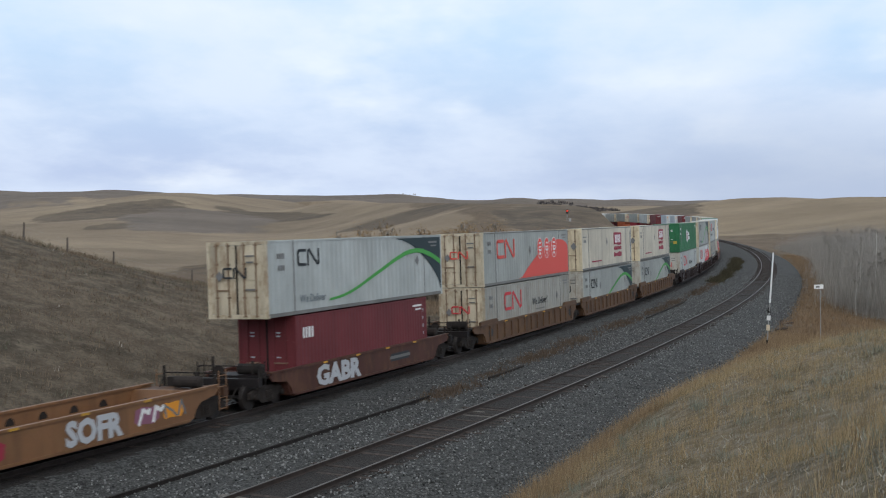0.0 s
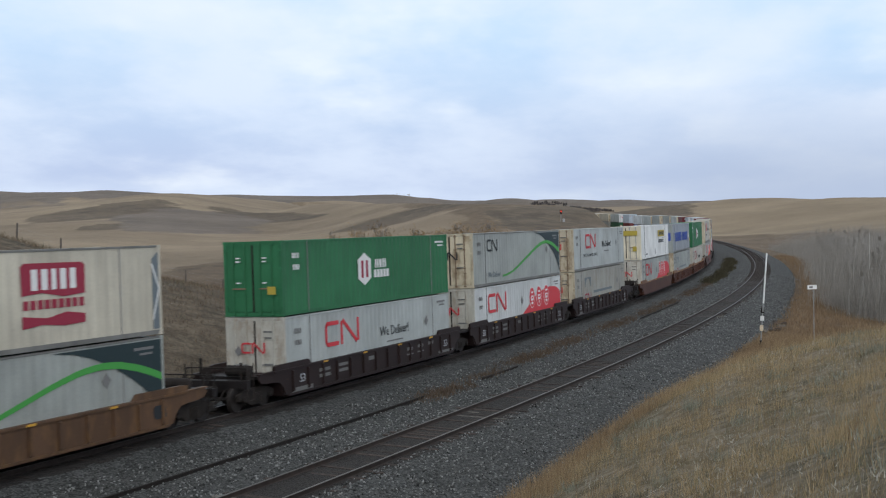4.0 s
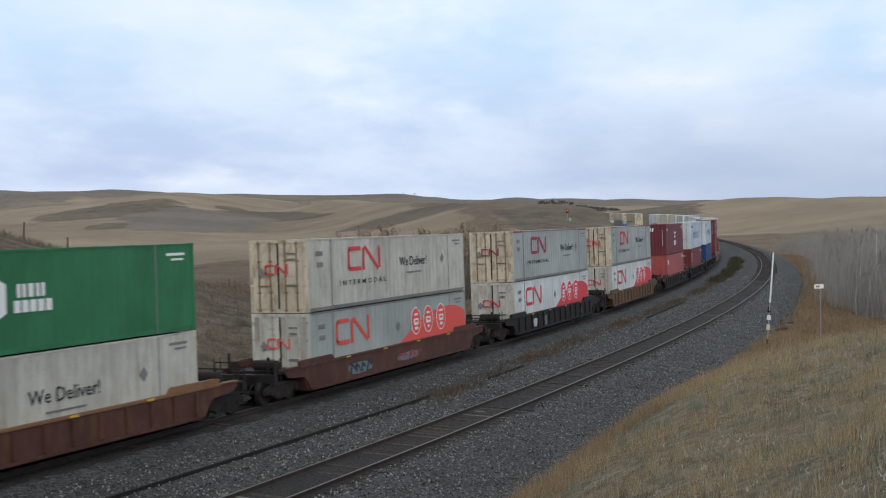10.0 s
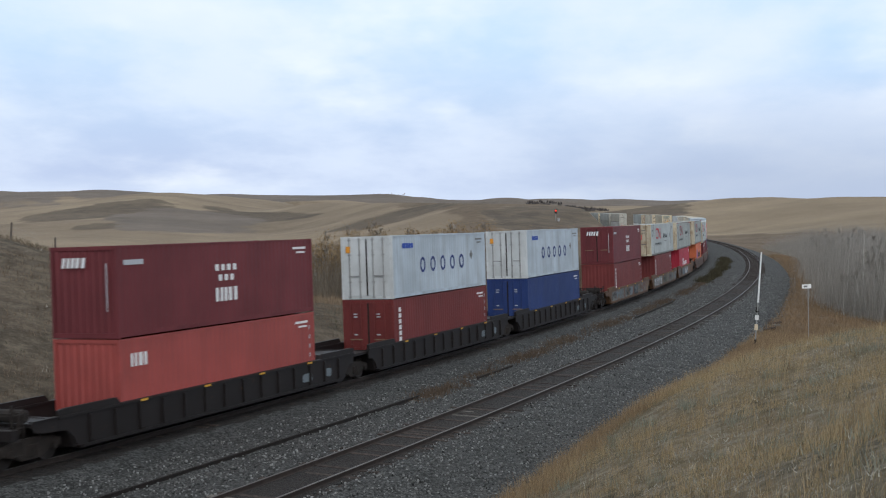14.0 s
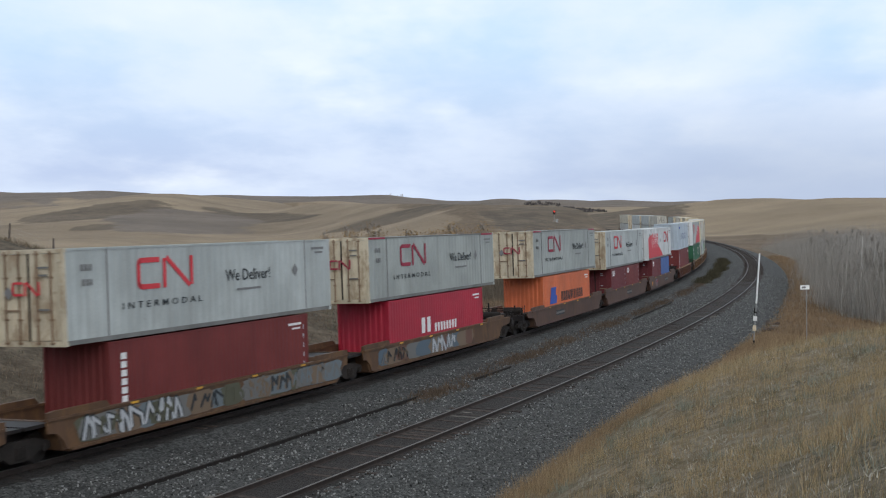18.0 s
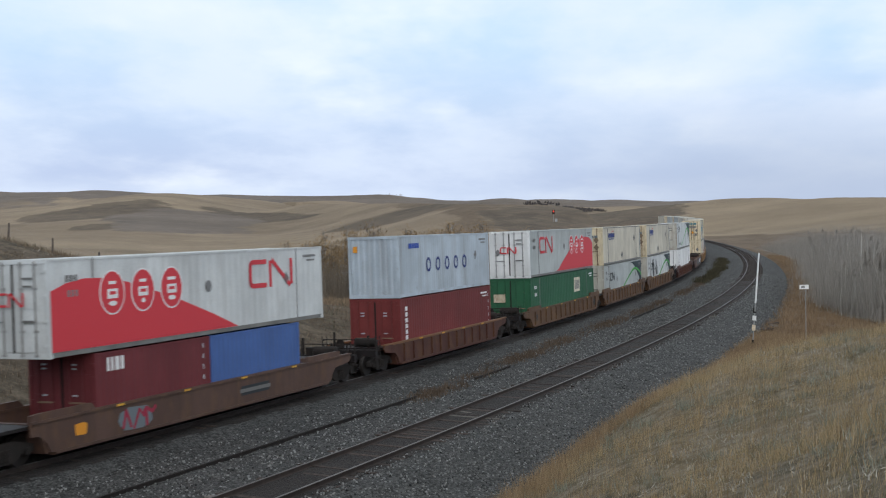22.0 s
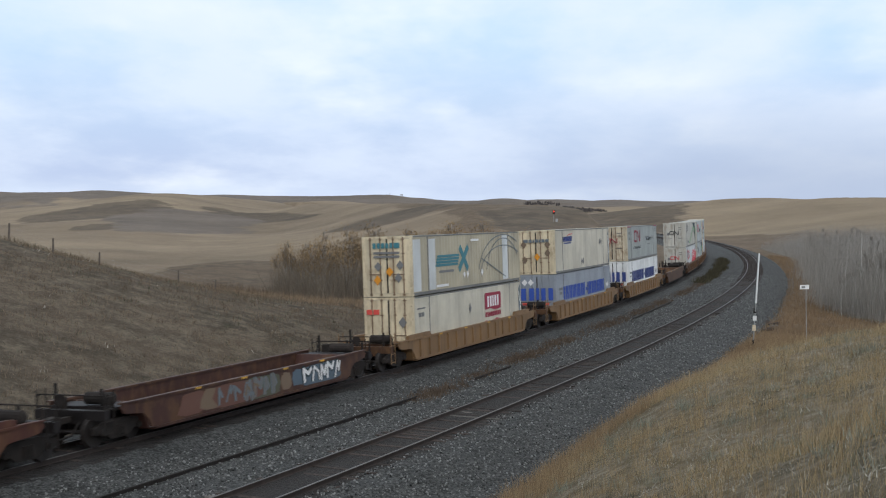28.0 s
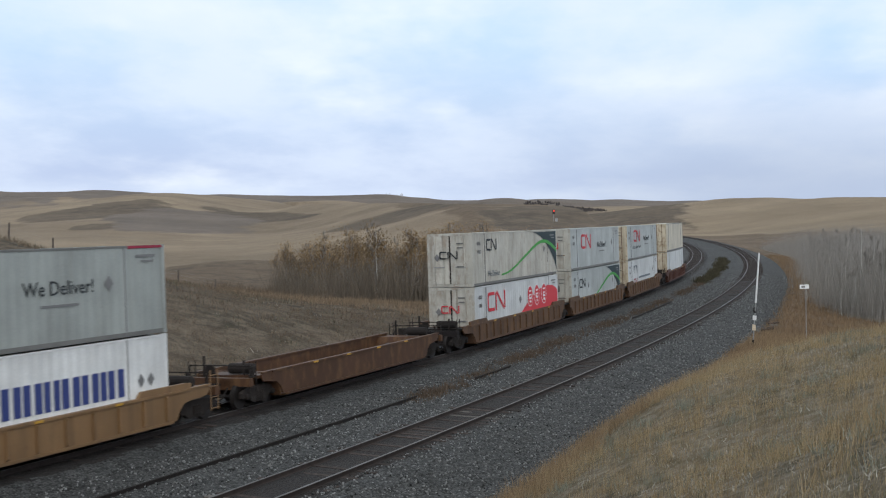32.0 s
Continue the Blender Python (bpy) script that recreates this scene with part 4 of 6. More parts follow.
def carrier_red(label, skin="hr_white", ends="door_cream"):
    """White container with the red rounded name board."""
    c = container(L53, P[skin], P[ends], label)
    u = 11.2
    on_side(c, L53, blob([(-1.3, -0.42), (-0.5, -0.36), (0.4, -0.5), (1.3, -0.44), (1.33, 0.4), (1.2, 0.48), (-1.2, 0.5), (-1.33, 0.4)]), u, 2.0, D["wine"], "name_board")
    on_side(c, L53, bars((0.66, 0.2, 0.66), 0.6, 0.16), u, 2.02, D["white"], "name_lettering", 0.011)
    me, mid = spread_bars(u - 1.25, u + 1.25, 9, 0.26, 0.72)
    on_side(c, L53, me, mid, 1.31, D["wine"], "slogan")
    on_side(c, L53, blob([(-1.3, -0.2), (-0.5, -0.12), (0.4, -0.2), (1.3, -0.16), (1.3, 0.1), (0.5, 0.2), (-0.3, 0.06), (-1.3, 0.16)]), u, 0.85, D["wine"], "red_flash")
    on_side(c, L53, blob([(-0.2, 0), (0, -0.27), (0.2, 0), (0, 0.27)]), 7.6, 1.85, D["grey"], "placard")
    on_side(c, L53, bars((1.4, 1.5), 0.09, 0.08), 4.35, 0.54, D["wine"], "slogan")
    on_side(c, L53, bars((0.3, 0.3), 0.2, 0.06), 0.95, 2.0, D["grey"], "number")
    on_side(c, L53, bars((1.0,), 0.07, 0.06), 0.95, 2.3, D["grey"], "number")
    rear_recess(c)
    on_end(c, L53, bars((0.3, 0.3), 0.24, 0.06), 0.8, 2.2, D["coral"], "name_lettering")
    on_end(c, L53, blob([(-0.22, 0), (0, -0.27), (0.22, 0), (0, 0.27)]), -0.75, 1.7, D["grey"], "placard")
    return c


def chem_green(label):
    c = named(L53, "green", "green", label)
    hexagon = [(-0.62, -0.4), (0, -0.7), (0.62, -0.4), (0.62, 0.4), (0, 0.7), (-0.62, 0.4)]
    on_side(c, L53, blob(hexagon), 6.97, 1.54, D["white"], "hexagon_mark")
    on_side(c, L53, bars((0.2, 0.2), 0.74, 0.24), 6.97, 1.54, D["wine"], "hexagon_sign", 0.011)
    on_side(c, L53, bars((0.34, 0.2, 0.34), 0.38, 0.1), 8.55, 1.74, D["white"], "name_lettering")
    on_side(c, L53, bars((0.24,) * 5, 0.34, 0.07), 8.62, 1.3, D["white"], "name_lettering")
    white_end_marks(c, L53)
    on_end(c, L53, blob(rect(0.36, 0.3)), -0.85, 1.0, D["gold"], "yellow_placard")
    return c


def zim(label, doors=False):
    c = named(L40, "maroon", "maroon", label, doors)
    on_side(c, L40, bars((0.46, 0.18, 0.55), 0.48, 0.08), 6.05, 1.05, D["white"], "name_lettering")
    on_side(c, L40, bars((1.0,), 0.16, 0), 0.85, 2.36, D["silver"], "number")
    for k in range(2):
        on_side(c, L40, bars((0.21,) * (4 - k), 0.22, 0.16), 6.05, 2.0 - 0.36 * k, D["white"], "star_row")
    on_end(c, L40, bars((0.3, 0.12, 0.36), 0.32, 0.06, 0.06), 0.35, 2.38, D["white"], "name_lettering")
    on_end(c, L40, bars((0.04,), 1.5, 0), -0.95, 1.6, D["silver"], "number")
    return c


def ocean(label, doors=True, u=6.1, size=1.0):
    c = named(L40, "cosco", "cn_white" if doors else "cosco", label, doors)
    k = 0.52 * size
    ring = lambda bm: [prism(bm, [(0.40 * k * r * math.cos(t), 0.485 * k * r * math.sin(t)) for t in (a0, a1) for r in ((1.0, 1.5) if t == a0 else (1.5, 1.0))], "y", -0.003, 0.003)
                       for a0, a1 in [(6.2832 * i / 10, 6.2832 * (i + 1) / 10) for i in range(10)]]
    me = shared(("ring", k), ring)
    for i in range(5):
        on_side(c, L40, me, u + (i - 2) * 1.28 * size, 1.45, D["navy"], "name_ring")
    on_side(c, L40, bars((0.4, 0.22, 0.22, 0.22), 0.24, 0.06), 1.8, 2.4, D["royal"], "number")
    on_end(c, L40, blob(rect(0.22, 0.3)), 0.9, 2.3, D["amber"], "orange_placard")
    return c


def red_box(L, skin, label, ink=True, doors=True, tall=TALL):
    c = container(L, P[skin], P[skin], label, doors=doors, tall=tall)
    if L > 7:
        small_marks(c, L, "white")
    if ink:
        on_side(c, L, bars((0.32, 0.2, 0.14), 0.42, 0.08), 0.96, 2.2, D["white"], "name_lettering")
        for k in range(5):
            on_side(c, L, bars((0.07,), 0.16, 0), L - 0.4, 2.3 - 0.36 * k, D["silver"], "number")
    if doors:
        white_end_marks(c, L, "silver")
    return c


def triton(skin, label, doors=True):
    c = named(L40, skin, skin, label, doors)
    for k in range(6):
        on_side(c, L40, bars((0.27,), 0.2, 0), 0.68, 2.4 - 0.27 * k, D["white"], "name_lettering")
        on_side(c, L40, bars((0.06,), 0.18, 0), L40 - 0.35, 2.4 - 0.36 * k, D["silver"], "number")
    if doors:
        white_end_marks(c, L40, "silver")
    return c


# -- well cars --
def wheel_mesh(bm):
    for y0, y1, r in ((-0.07, 0.05, 0.455), (0.05, 0.08, 0.485)):
        prism(bm, [(r * math.cos(6.2832 * i / 18), r * math.sin(6.2832 * i / 18)) for i in range(18)], "y", y0, y1)
    prism(bm, [(0.13 * math.cos(6.2832 * i / 10), 0.13 * math.sin(6.2832 * i / 10)) for i in range(10)], "y", -0.12, 0.1)


def side_frame(bm):
    prism(bm, [(-1.2, 0.42), (-1.2, 0.62), (-0.95, 0.70), (-0.45, 0.80), (0.45, 0.80), (0.95, 0.70), (1.2, 0.62), (1.2, 0.42), (0.72, 0.40), (0.42, 0.20), (-0.42, 0.20), (-0.72, 0.40)], "y", -0.08, 0.08)
    for x in (-0.15, 0.0, 0.15):
        tube(bm, [(x, -0.1, 0.3), (x, -0.1, 0.62)], (0.055, 0.055), 8)
    for x in (-0.9, 0.9):
        tube(bm, [(x, -0.16, 0.46), (x, 0.0, 0.46)], (0.1, 0.12), 10)


def truck(car, x):
    t = put("truck", shared("truck", lambda bm: (box(bm, -0.2, 0.2, -1.0, 1.0, 0.35, 0.72), box(bm, -0.35, 0.35, -0.35, 0.35, 0.7, 0.92))), M["dark"], car, "black two-axle truck", pose(x, 0, 0))
    for y in (-1.02, 1.02):
        put("side_frame", shared("side_frame", side_frame), M["dark"], t, "", pose(0, y, 0))
    for a in (-0.9, 0.9):
        put("axle", shared("axle", lambda bm: tube(bm, [(0, -0.8, 0), (0, 0.8, 0)], (0.075, 0.075), 8)), M["wheel"], t, "", pose(a, 0, 0.455))
        for y, r in ((-0.7525, 180), (0.7525, 0)):
            put("wheel", shared("wheel", wheel_mesh), M["wheel"], t, "", pose(a, y, 0.455, 0, 0, r + 180))


def ladder(bm, e, out, y):
    for d in (0.06, 0.5):
        tube(bm, [(e * (out - d), y, 0.35), (e * (out - d), y, 1.75)], (0.022, 0.022), 5)
    for k in range(4):
        tube(bm, [(e * (out - 0.06), y, 0.42 + 0.38 * k), (e * (out - 0.5), y, 0.42 + 0.38 * k)], (0.018, 0.018), 5)


def well_car(style, skin, label, well, lead, trail, topper=None):
    """One well: sides, floor, bulkheads and end platforms; lead and trail are 'joint' or the distance to the coupler face."""
    c = tagged(new("well_car"), label, "well car", "well cars of the train")
    s = well / 2
    mat = P[skin]
    y0, y1 = 1.37, 1.43
    side = [(-s + 0.2, 0.30), (s - 0.2, 0.30), (s - 0.02, 0.36), (s + 0.12, 0.62), (s + 0.4, 0.84), (s + 0.75, 0.88), (s + 0.75, 1.26), (-s - 0.75, 1.26), (-s - 0.75, 0.88), (-s - 0.4, 0.84), (-s - 0.12, 0.62), (-s + 0.02, 0.36)]
    for sg in (-1, 1):
        sd = put("side", shared(("side", well, sg), lambda bm: prism(bm, side, "y", *sorted((sg * y0, sg * y1)))), mat, c)
        put("top_chord", shared(("top_chord", well, sg), lambda bm: (box(bm, -s - 0.75, s + 0.75, *sorted((sg * 1.30, sg * 1.48)), 1.22, 1.30))), topper or mat, sd)
        put("bottom_chord", shared(("bottom_chord", well, sg), lambda bm: box(bm, -s + 0.25, s - 0.25, *sorted((sg * 1.33, sg * 1.46)), 0.26, 0.34)), mat, sd)
        if style == "ribbed":
            n = int(well / 1.2)
            for k in range(n + 1):
                x = -s + 0.6 + (well - 1.2) * k / n
                z = 0.34
                put("rib", shared(("rib", sg, z), lambda bm: prism(bm, [(sg * 1.42, z), (sg * 1.505, z + 0.08), (sg * 1.505, 1.16), (sg * 1.42, 1.22)], "x", -0.05, 0.05)), mat, sd, "", pose(x, 0, 0))
        elif style == "holes":
            for k in range(9):
                put("lightening_hole", shared(("hole", sg), lambda bm: prism(bm, [(0.2 * math.cos(3.1416 * i / 8), 0.24 * math.sin(3.1416 * i / 8)) for i in range(9)], "y", *sorted((sg * 1.362, sg * 1.368)))), M["dark"], sd, "", pose(-s + 1.2 + k * (well - 2.4) / 8, 0, 0.82))
        if well > 15:
            for e in (-1, 1):
                put("end_riser", shared(("end_riser", well, sg, e), lambda bm: prism(bm, [(e * (s - 2.05), 1.301), (e * (s + 0.75), 1.301), (e * (s + 0.75), 1.47), (e * (s + 0.45), 1.5), (e * (s - 1.85), 1.5)][::e], "y", *sorted((sg * 1.335, sg * 1.455)))), topper or mat, sd)
        for k in (-0.62, -0.2, 0.22, 0.64) if sg < 0 else ():
            put("reflector", shared(("reflector", sg), lambda bm: box(bm, -0.17, 0.17, *sorted((sg * 1.478, sg * 1.492)), 1.225, 1.295)), M["yellow"], sd, "", pose(k * s, 0, 0))
    put("floor", shared(("floor", well), lambda bm: box(bm, -s + 0.25, s - 0.25, -1.37, 1.37, 0.22, 0.29)), mat, c)
    for e, reach in ((-1, lead), (1, trail)):
        put("bulkhead", shared(("bulkhead", well, e), lambda bm: prism(bm, [(e * (s - 0.05), 0.3), (e * (s + 0.05), 0.3), (e * (s + 0.5), 1.2), (e * (s + 0.35), 1.2)], "y", -1.36, 1.36)), mat, c)
        out = 9.83 if reach == "joint" else reach - 0.95
        put("end_platform", shared(("end_platform", well, e, out), lambda bm: (box(bm, *sorted((e * (s + 0.4), e * out)), -0.55, 0.55, 0.72, 1.08), box(bm, *sorted((e * (s + 0.4), e * min(s + 1.5, out))), -1.3, 1.3, 1.08, 1.18))), P["car_umber"] if skin in ("car_tan", "car_orange", "car_umber") else P["car_black"], c)
        if reach == "joint":
            if e < 0:
                truck(c, -9.83)
        else:
            truck(c, e * (reach - 2.0))
            put("end_sill", shared(("end_sill", e, out), lambda bm: box(bm, *sorted((e * (out - 0.25), e * out)), -1.35, 1.35, 0.85, 1.15)), P["car_umber"] if skin in ("car_tan", "car_orange", "car_umber") else P["car_black"], c)
            put("coupler", shared(("coupler", e, reach), lambda bm: (box(bm, *sorted((e * out, e * (reach - 0.3))), -0.09, 0.09, 0.78, 0.96), box(bm, *sorted((e * (reach - 0.34), e * (reach + 0.05))), -0.2, 0.16, 0.70, 1.04))), M["dark"], c)
            put("air_hose", shared(("air_hose", e, reach), lambda bm: tube(bm, [(e * out, -0.4, 0.8), (e * (out + 0.35), -0.35, 0.42), (e * (reach - 0.05), -0.3, 0.36)], (0.03, 0.03, 0.03), 6)), M["dark"], c)
            for y in (-1.32, 1.32):
                put("ladder", shared(("ladder", e, out, y), lambda bm: ladder(bm, e, out, y)), mat if skin in ("car_tan", "car_orange") else M["dark"], c)
            put("handrail", shared(("handrail", e, out), lambda bm: tube(bm, [(e * (out - 0.12), -1.3, 1.12), (e * (out - 0.12), -1.3, 1.6), (e * (out - 0.12), 1.3, 1.6), (e * (out - 0.12), 1.3, 1.12)], (0.025,) * 4, 6)), M["dark"], c)
            for sg in (-1, 1):
                tip = reach - 1.75
                put("end_wing", shared(("end_wing", well, e, sg, tip), lambda bm: prism(bm, [(e * (s + 0.752), 0.88), (e * (s + 0.752), 1.262), (e * tip, 1.262), (e * (tip + 0.1), 1.14), (e * (tip - 0.05), 0.96), (e * (tip - 0.5), 0.9)][::e], "y", *sorted((sg * 1.365, sg * 1.425)))), mat, c)
                put("wing_chord", shared(("wing_chord", well, e, sg, tip), lambda bm: box(bm, *sorted((e * (s + 0.752), e * (tip + 0.1))), *sorted((sg * 1.3, sg * 1.47)), 1.262, 1.305)), topper or mat, c)
            put("reservoir", shared(("reservoir", e, out), lambda bm: tube(bm, [(e * (out - 1.0), -0.95, 1.40), (e * (out - 1.0), -0.9, 1.40), (e * (out - 1.0), 0.1, 1.40), (e * (out - 1.0), 0.15, 1.40)], (0.12, 0.2, 0.2, 0.12), 12)), M["dark"], c, "black air reservoir")
            for x2, y2, tall2 in ((0.45, -1.15, 0.5), (0.8, -0.6, 0.62), (0.5, 0.95, 0.8)):
                put("stanchion", shared(("stanchion", e, out, x2), lambda bm: (box(bm, *sorted((e * (out - x2), e * (out - x2 - 0.07))), y2 - 0.04, y2 + 0.04, 1.0, 1.1 + tall2), tube(bm, [(e * (out - x2), y2, 1.0 + tall2 * 0.8), (e * (out - x2 - 0.35), y2, 1.1)], (0.025, 0.025), 5))), M["dark"], c)
            if e < 0:
                put("brake_wheel", shared(("brake_wheel", out), lambda bm: (prism(bm, [(0.2 * math.cos(6.2832 * i / 14) + 0.5, 1.42 + 0.2 * math.sin(6.2832 * i / 14)) for i in range(14)], "x", -out + 0.22, -out + 0.26), box(bm, -out + 0.26, -out + 0.45, 0.42, 0.58, 1.05, 1.5))), M["dark"], c)
            else:
                put("end_stand", shared(("end_stand", out), lambda bm: (box(bm, out - 0.6, out - 0.3, 0.5, 0.8, 1.1, 1.5),)), M["dark"], c)
    return c


def car_text(c, me, x, z, material, name="lettering", label="", flat=True):
    put(name, me, material, c, label, pose(x, -1.437, z, 90 if flat else 0, 0, 0))


def plate_bars(c, x, ink="ash"):
    put("number_plate", blob(rect(1.9, 0.34)), D["black"], c, "", pose(x, -1.436, 0.78))
    put("number", bars((0.2,) * 4 + (0.1,) + (0.16,) * 5, 0.13, 0.04), D[ink], c, "", pose(x, -1.443, 0.78))


def tags(c, items):
    """Sprayed shapes on a car side: centre, height, width, tall, colour, letters or None."""
    rng = random.Random(len(items) * 7 + int(items[0][0] * 10))
    for x, z, w, h, ink, word in items:
        if word:
            put("graffiti", letters(word, h * 1.35, w / (len(word) * h * 0.95), 0.05), D[ink], c, "", pose(x, -1.452, z, 90, 0, 0))
        else:
            n = 18
            pts = [(w / 2 * math.copysign(abs(math.cos(6.2832 * i / n)) ** 0.5, math.cos(6.2832 * i / n)) * rng.uniform(0.82, 1.05), h / 2 * math.copysign(abs(math.sin(6.2832 * i / n)) ** 0.5, math.sin(6.2832 * i / n)) * rng.uniform(0.75, 1.0)) for i in range(n)]
            lay = 1.4385 + rng.uniform(0, 0.003)
            put("graffiti", blob(pts), D[ink], c, "", pose(x, -lay, z))
            if w > 1.0:
                put("graffiti", shared(("strokes", round(w, 2), round(h, 2), ink), lambda bm: strokes(bm, w, h, rng)), D[rng.choice(("black", "white", "silver", "wine", "slate", "moss"))], c, "", pose(x, -lay - 0.008, z))


def strokes(bm, w, h, rng, thick=0.1):
    """Letter-like sprayed strokes, bent at random."""
    x = -w / 2 + 0.2
    while x < w / 2 - 0.2:
        wide = rng.uniform(0.34, 0.6)
        z = [-h / 2 * rng.uniform(0.6, 0.92), h / 2 * rng.uniform(-0.3, 0.3), h / 2 * rng.uniform(0.6, 0.92)]
        pts = [(x, z[0]), (x + wide * rng.uniform(-0.2, 0.6), z[2]), (x + wide * rng.uniform(0.5, 1.0), z[1]), (x + wide, z[rng.choice((0, 2))])]
        ribbon(bm, pts[:rng.choice((3, 4, 4))], thick * rng.uniform(0.8, 1.3))
        x += wide + rng.uniform(0.06, 0.16)


def throw_up(c, x0, x1, fill, ink, outline, seed, z=0.78, h=0.82):
    """Big sprayed letters: a ground, thick outlines and the letters' fill on top."""
    w, x = x1 - x0, (x0 + x1) / 2
    r = random.Random(seed)
    n = 26
    pts = [(w / 2 * math.copysign(abs(math.cos(6.2832 * i / n)) ** 0.3, math.cos(6.2832 * i / n)) * r.uniform(0.93, 1.03), h / 2 * math.copysign(abs(math.sin(6.2832 * i / n)) ** 0.4, math.sin(6.2832 * i / n)) * r.uniform(0.86, 1.0)) for i in range(n)]
    put("graffiti", blob(pts), D[fill], c, "", pose(x, -1.4392, z))
    put("graffiti", shared(("outline", seed, w), lambda bm: strokes(bm, w, h, random.Random(seed + 1), 0.24)), D[outline], c, "", pose(x, -1.448, z))
    put("graffiti", shared(("letters_fill", seed, w), lambda bm: strokes(bm, w, h, random.Random(seed + 1), 0.12)), D[ink], c, "", pose(x, -1.458, z))


def mural(c, x0, x1, inks, seed):
    """A side sprayed over from end to end in dull overlapping fields."""
    r = random.Random(seed)
    x = x0
    k = 0
    while x < x1:
        w, h = r.uniform(0.9, 2.4), r.uniform(0.72, 0.86)
        n = 14
        pts = [(w / 2 * math.copysign(abs(math.cos(6.2832 * i / n)) ** 0.45, math.cos(6.2832 * i / n)) * r.uniform(0.7, 1.15), h / 2 * math.copysign(abs(math.sin(6.2832 * i / n)) ** 0.4, math.sin(6.2832 * i / n)) * r.uniform(0.85, 1.0)) for i in range(n)]
        put("graffiti", blob(pts), D[inks[k % len(inks)]], c, "", pose(x + w / 2, -1.4385 - 0.0008 * k, 0.78))
        if r.random() < 0.4:
            put("graffiti", shared(("mural", seed, k), lambda bm: strokes(bm, w * 0.9, h * 0.8, r)), D[r.choice(("black", "ash", "slate", "moss", "fawn"))], c, "", pose(x + w / 2, -1.462, 0.78))
        x += w * r.uniform(0.5, 0.85)
        k += 1


def ride_pose(s):
    p = [Vector((np.interp(s + d, sb, xb), np.interp(s + d, sb, yb), 0)) for d in (-7.0, 7.0)]
    way = p[1] - p[0]
    mid = (p[0] + p[1]) / 2
    flatten = float(np.interp(s, (-150, -60), (0.0, 1.0)))
    return pose(mid.x, mid.y, 0, -math.degrees(CANT) * flatten, 0, math.degrees(math.atan2(way.y, way.x)))


RIDERS = []


def load(u, car=None, lower=None, upper=None, z1=0.34, shift=0.0, tall=TALL):
    """Couples a car into the train, u metres behind the reference mark, with what it carries."""
    if car:
        RIDERS.append((car, u, 0.0, 0.0))
    boxes = lower if isinstance(lower, tuple) else ((lower, 0.0),)
    for b, dx in boxes:
        if b:
            RIDERS.append((b, u, z1, dx))
    if upper:
        RIDERS.append((upper, u, z1 + tall + 0.03, shift))


def brown(k, n, end=11.85):
    """The three wells of an articulated set: which ends are joints."""
    return ("joint" if k > 0 else end, "joint" if k < n - 1 else end)

# -- the train, from the head of what is seen to its tail --
W53, W40 = 16.7, 12.8

car = well_car("holes", "car_orange", "empty orange well car with graffiti", W53 - 3.0, 9.9, 9.9)
tags(car, [(1.9, 0.72, 2.9, 0.72, "silver", "SOFR"), (4.4, 0.8, 1.3, 0.6, "mauve", None), (5.7, 0.8, 1.1, 0.6, "amber", None), (-2.0, 0.75, 0.7, 0.6, "wine", None)])
load(-5.1, car)

car = well_car("smooth", "car_maroon", "red-brown well car with white graffiti", W40 + 0.6, 9.9, 9.98)
tags(car, [(-3.0, 0.72, 4.0, 0.78, "silver", "GABR")])
plate_bars(car, 2.8)
load(14.72, car, red_box(L40, "maroon", "dull maroon 40-foot container under a longer one", True),
     cn("swoosh", "cn_light", "cream", label="pale 53-foot container with a green swoosh"))

for k, u in enumerate((36.55, 56.13, 75.77)):
    car = well_car("ribbed", "car_brown", "brown ribbed articulated well car", W53, *brown(k, 3))
    tags(car, [(-7.6, 0.8, 0.7, 0.5, "black", None), (7.6, 0.8, 0.7, 0.5, "black", None)])
    if k == 0:
        load(u, car, cn("deliver", "cn_drab", "cream", "red", label="pale soiled 53-foot container with a slogan"),
             cn("pods", "cn_grey", "cream", "coral", label="grey 53-foot container with red oval graphics"))
    else:
        load(u, car, cn("low_swoosh", "cn_grey", "door_white", label="pale grey 53-foot container with a green swoosh"),
             carrier_red("ivory 53-foot container with a red name board"))

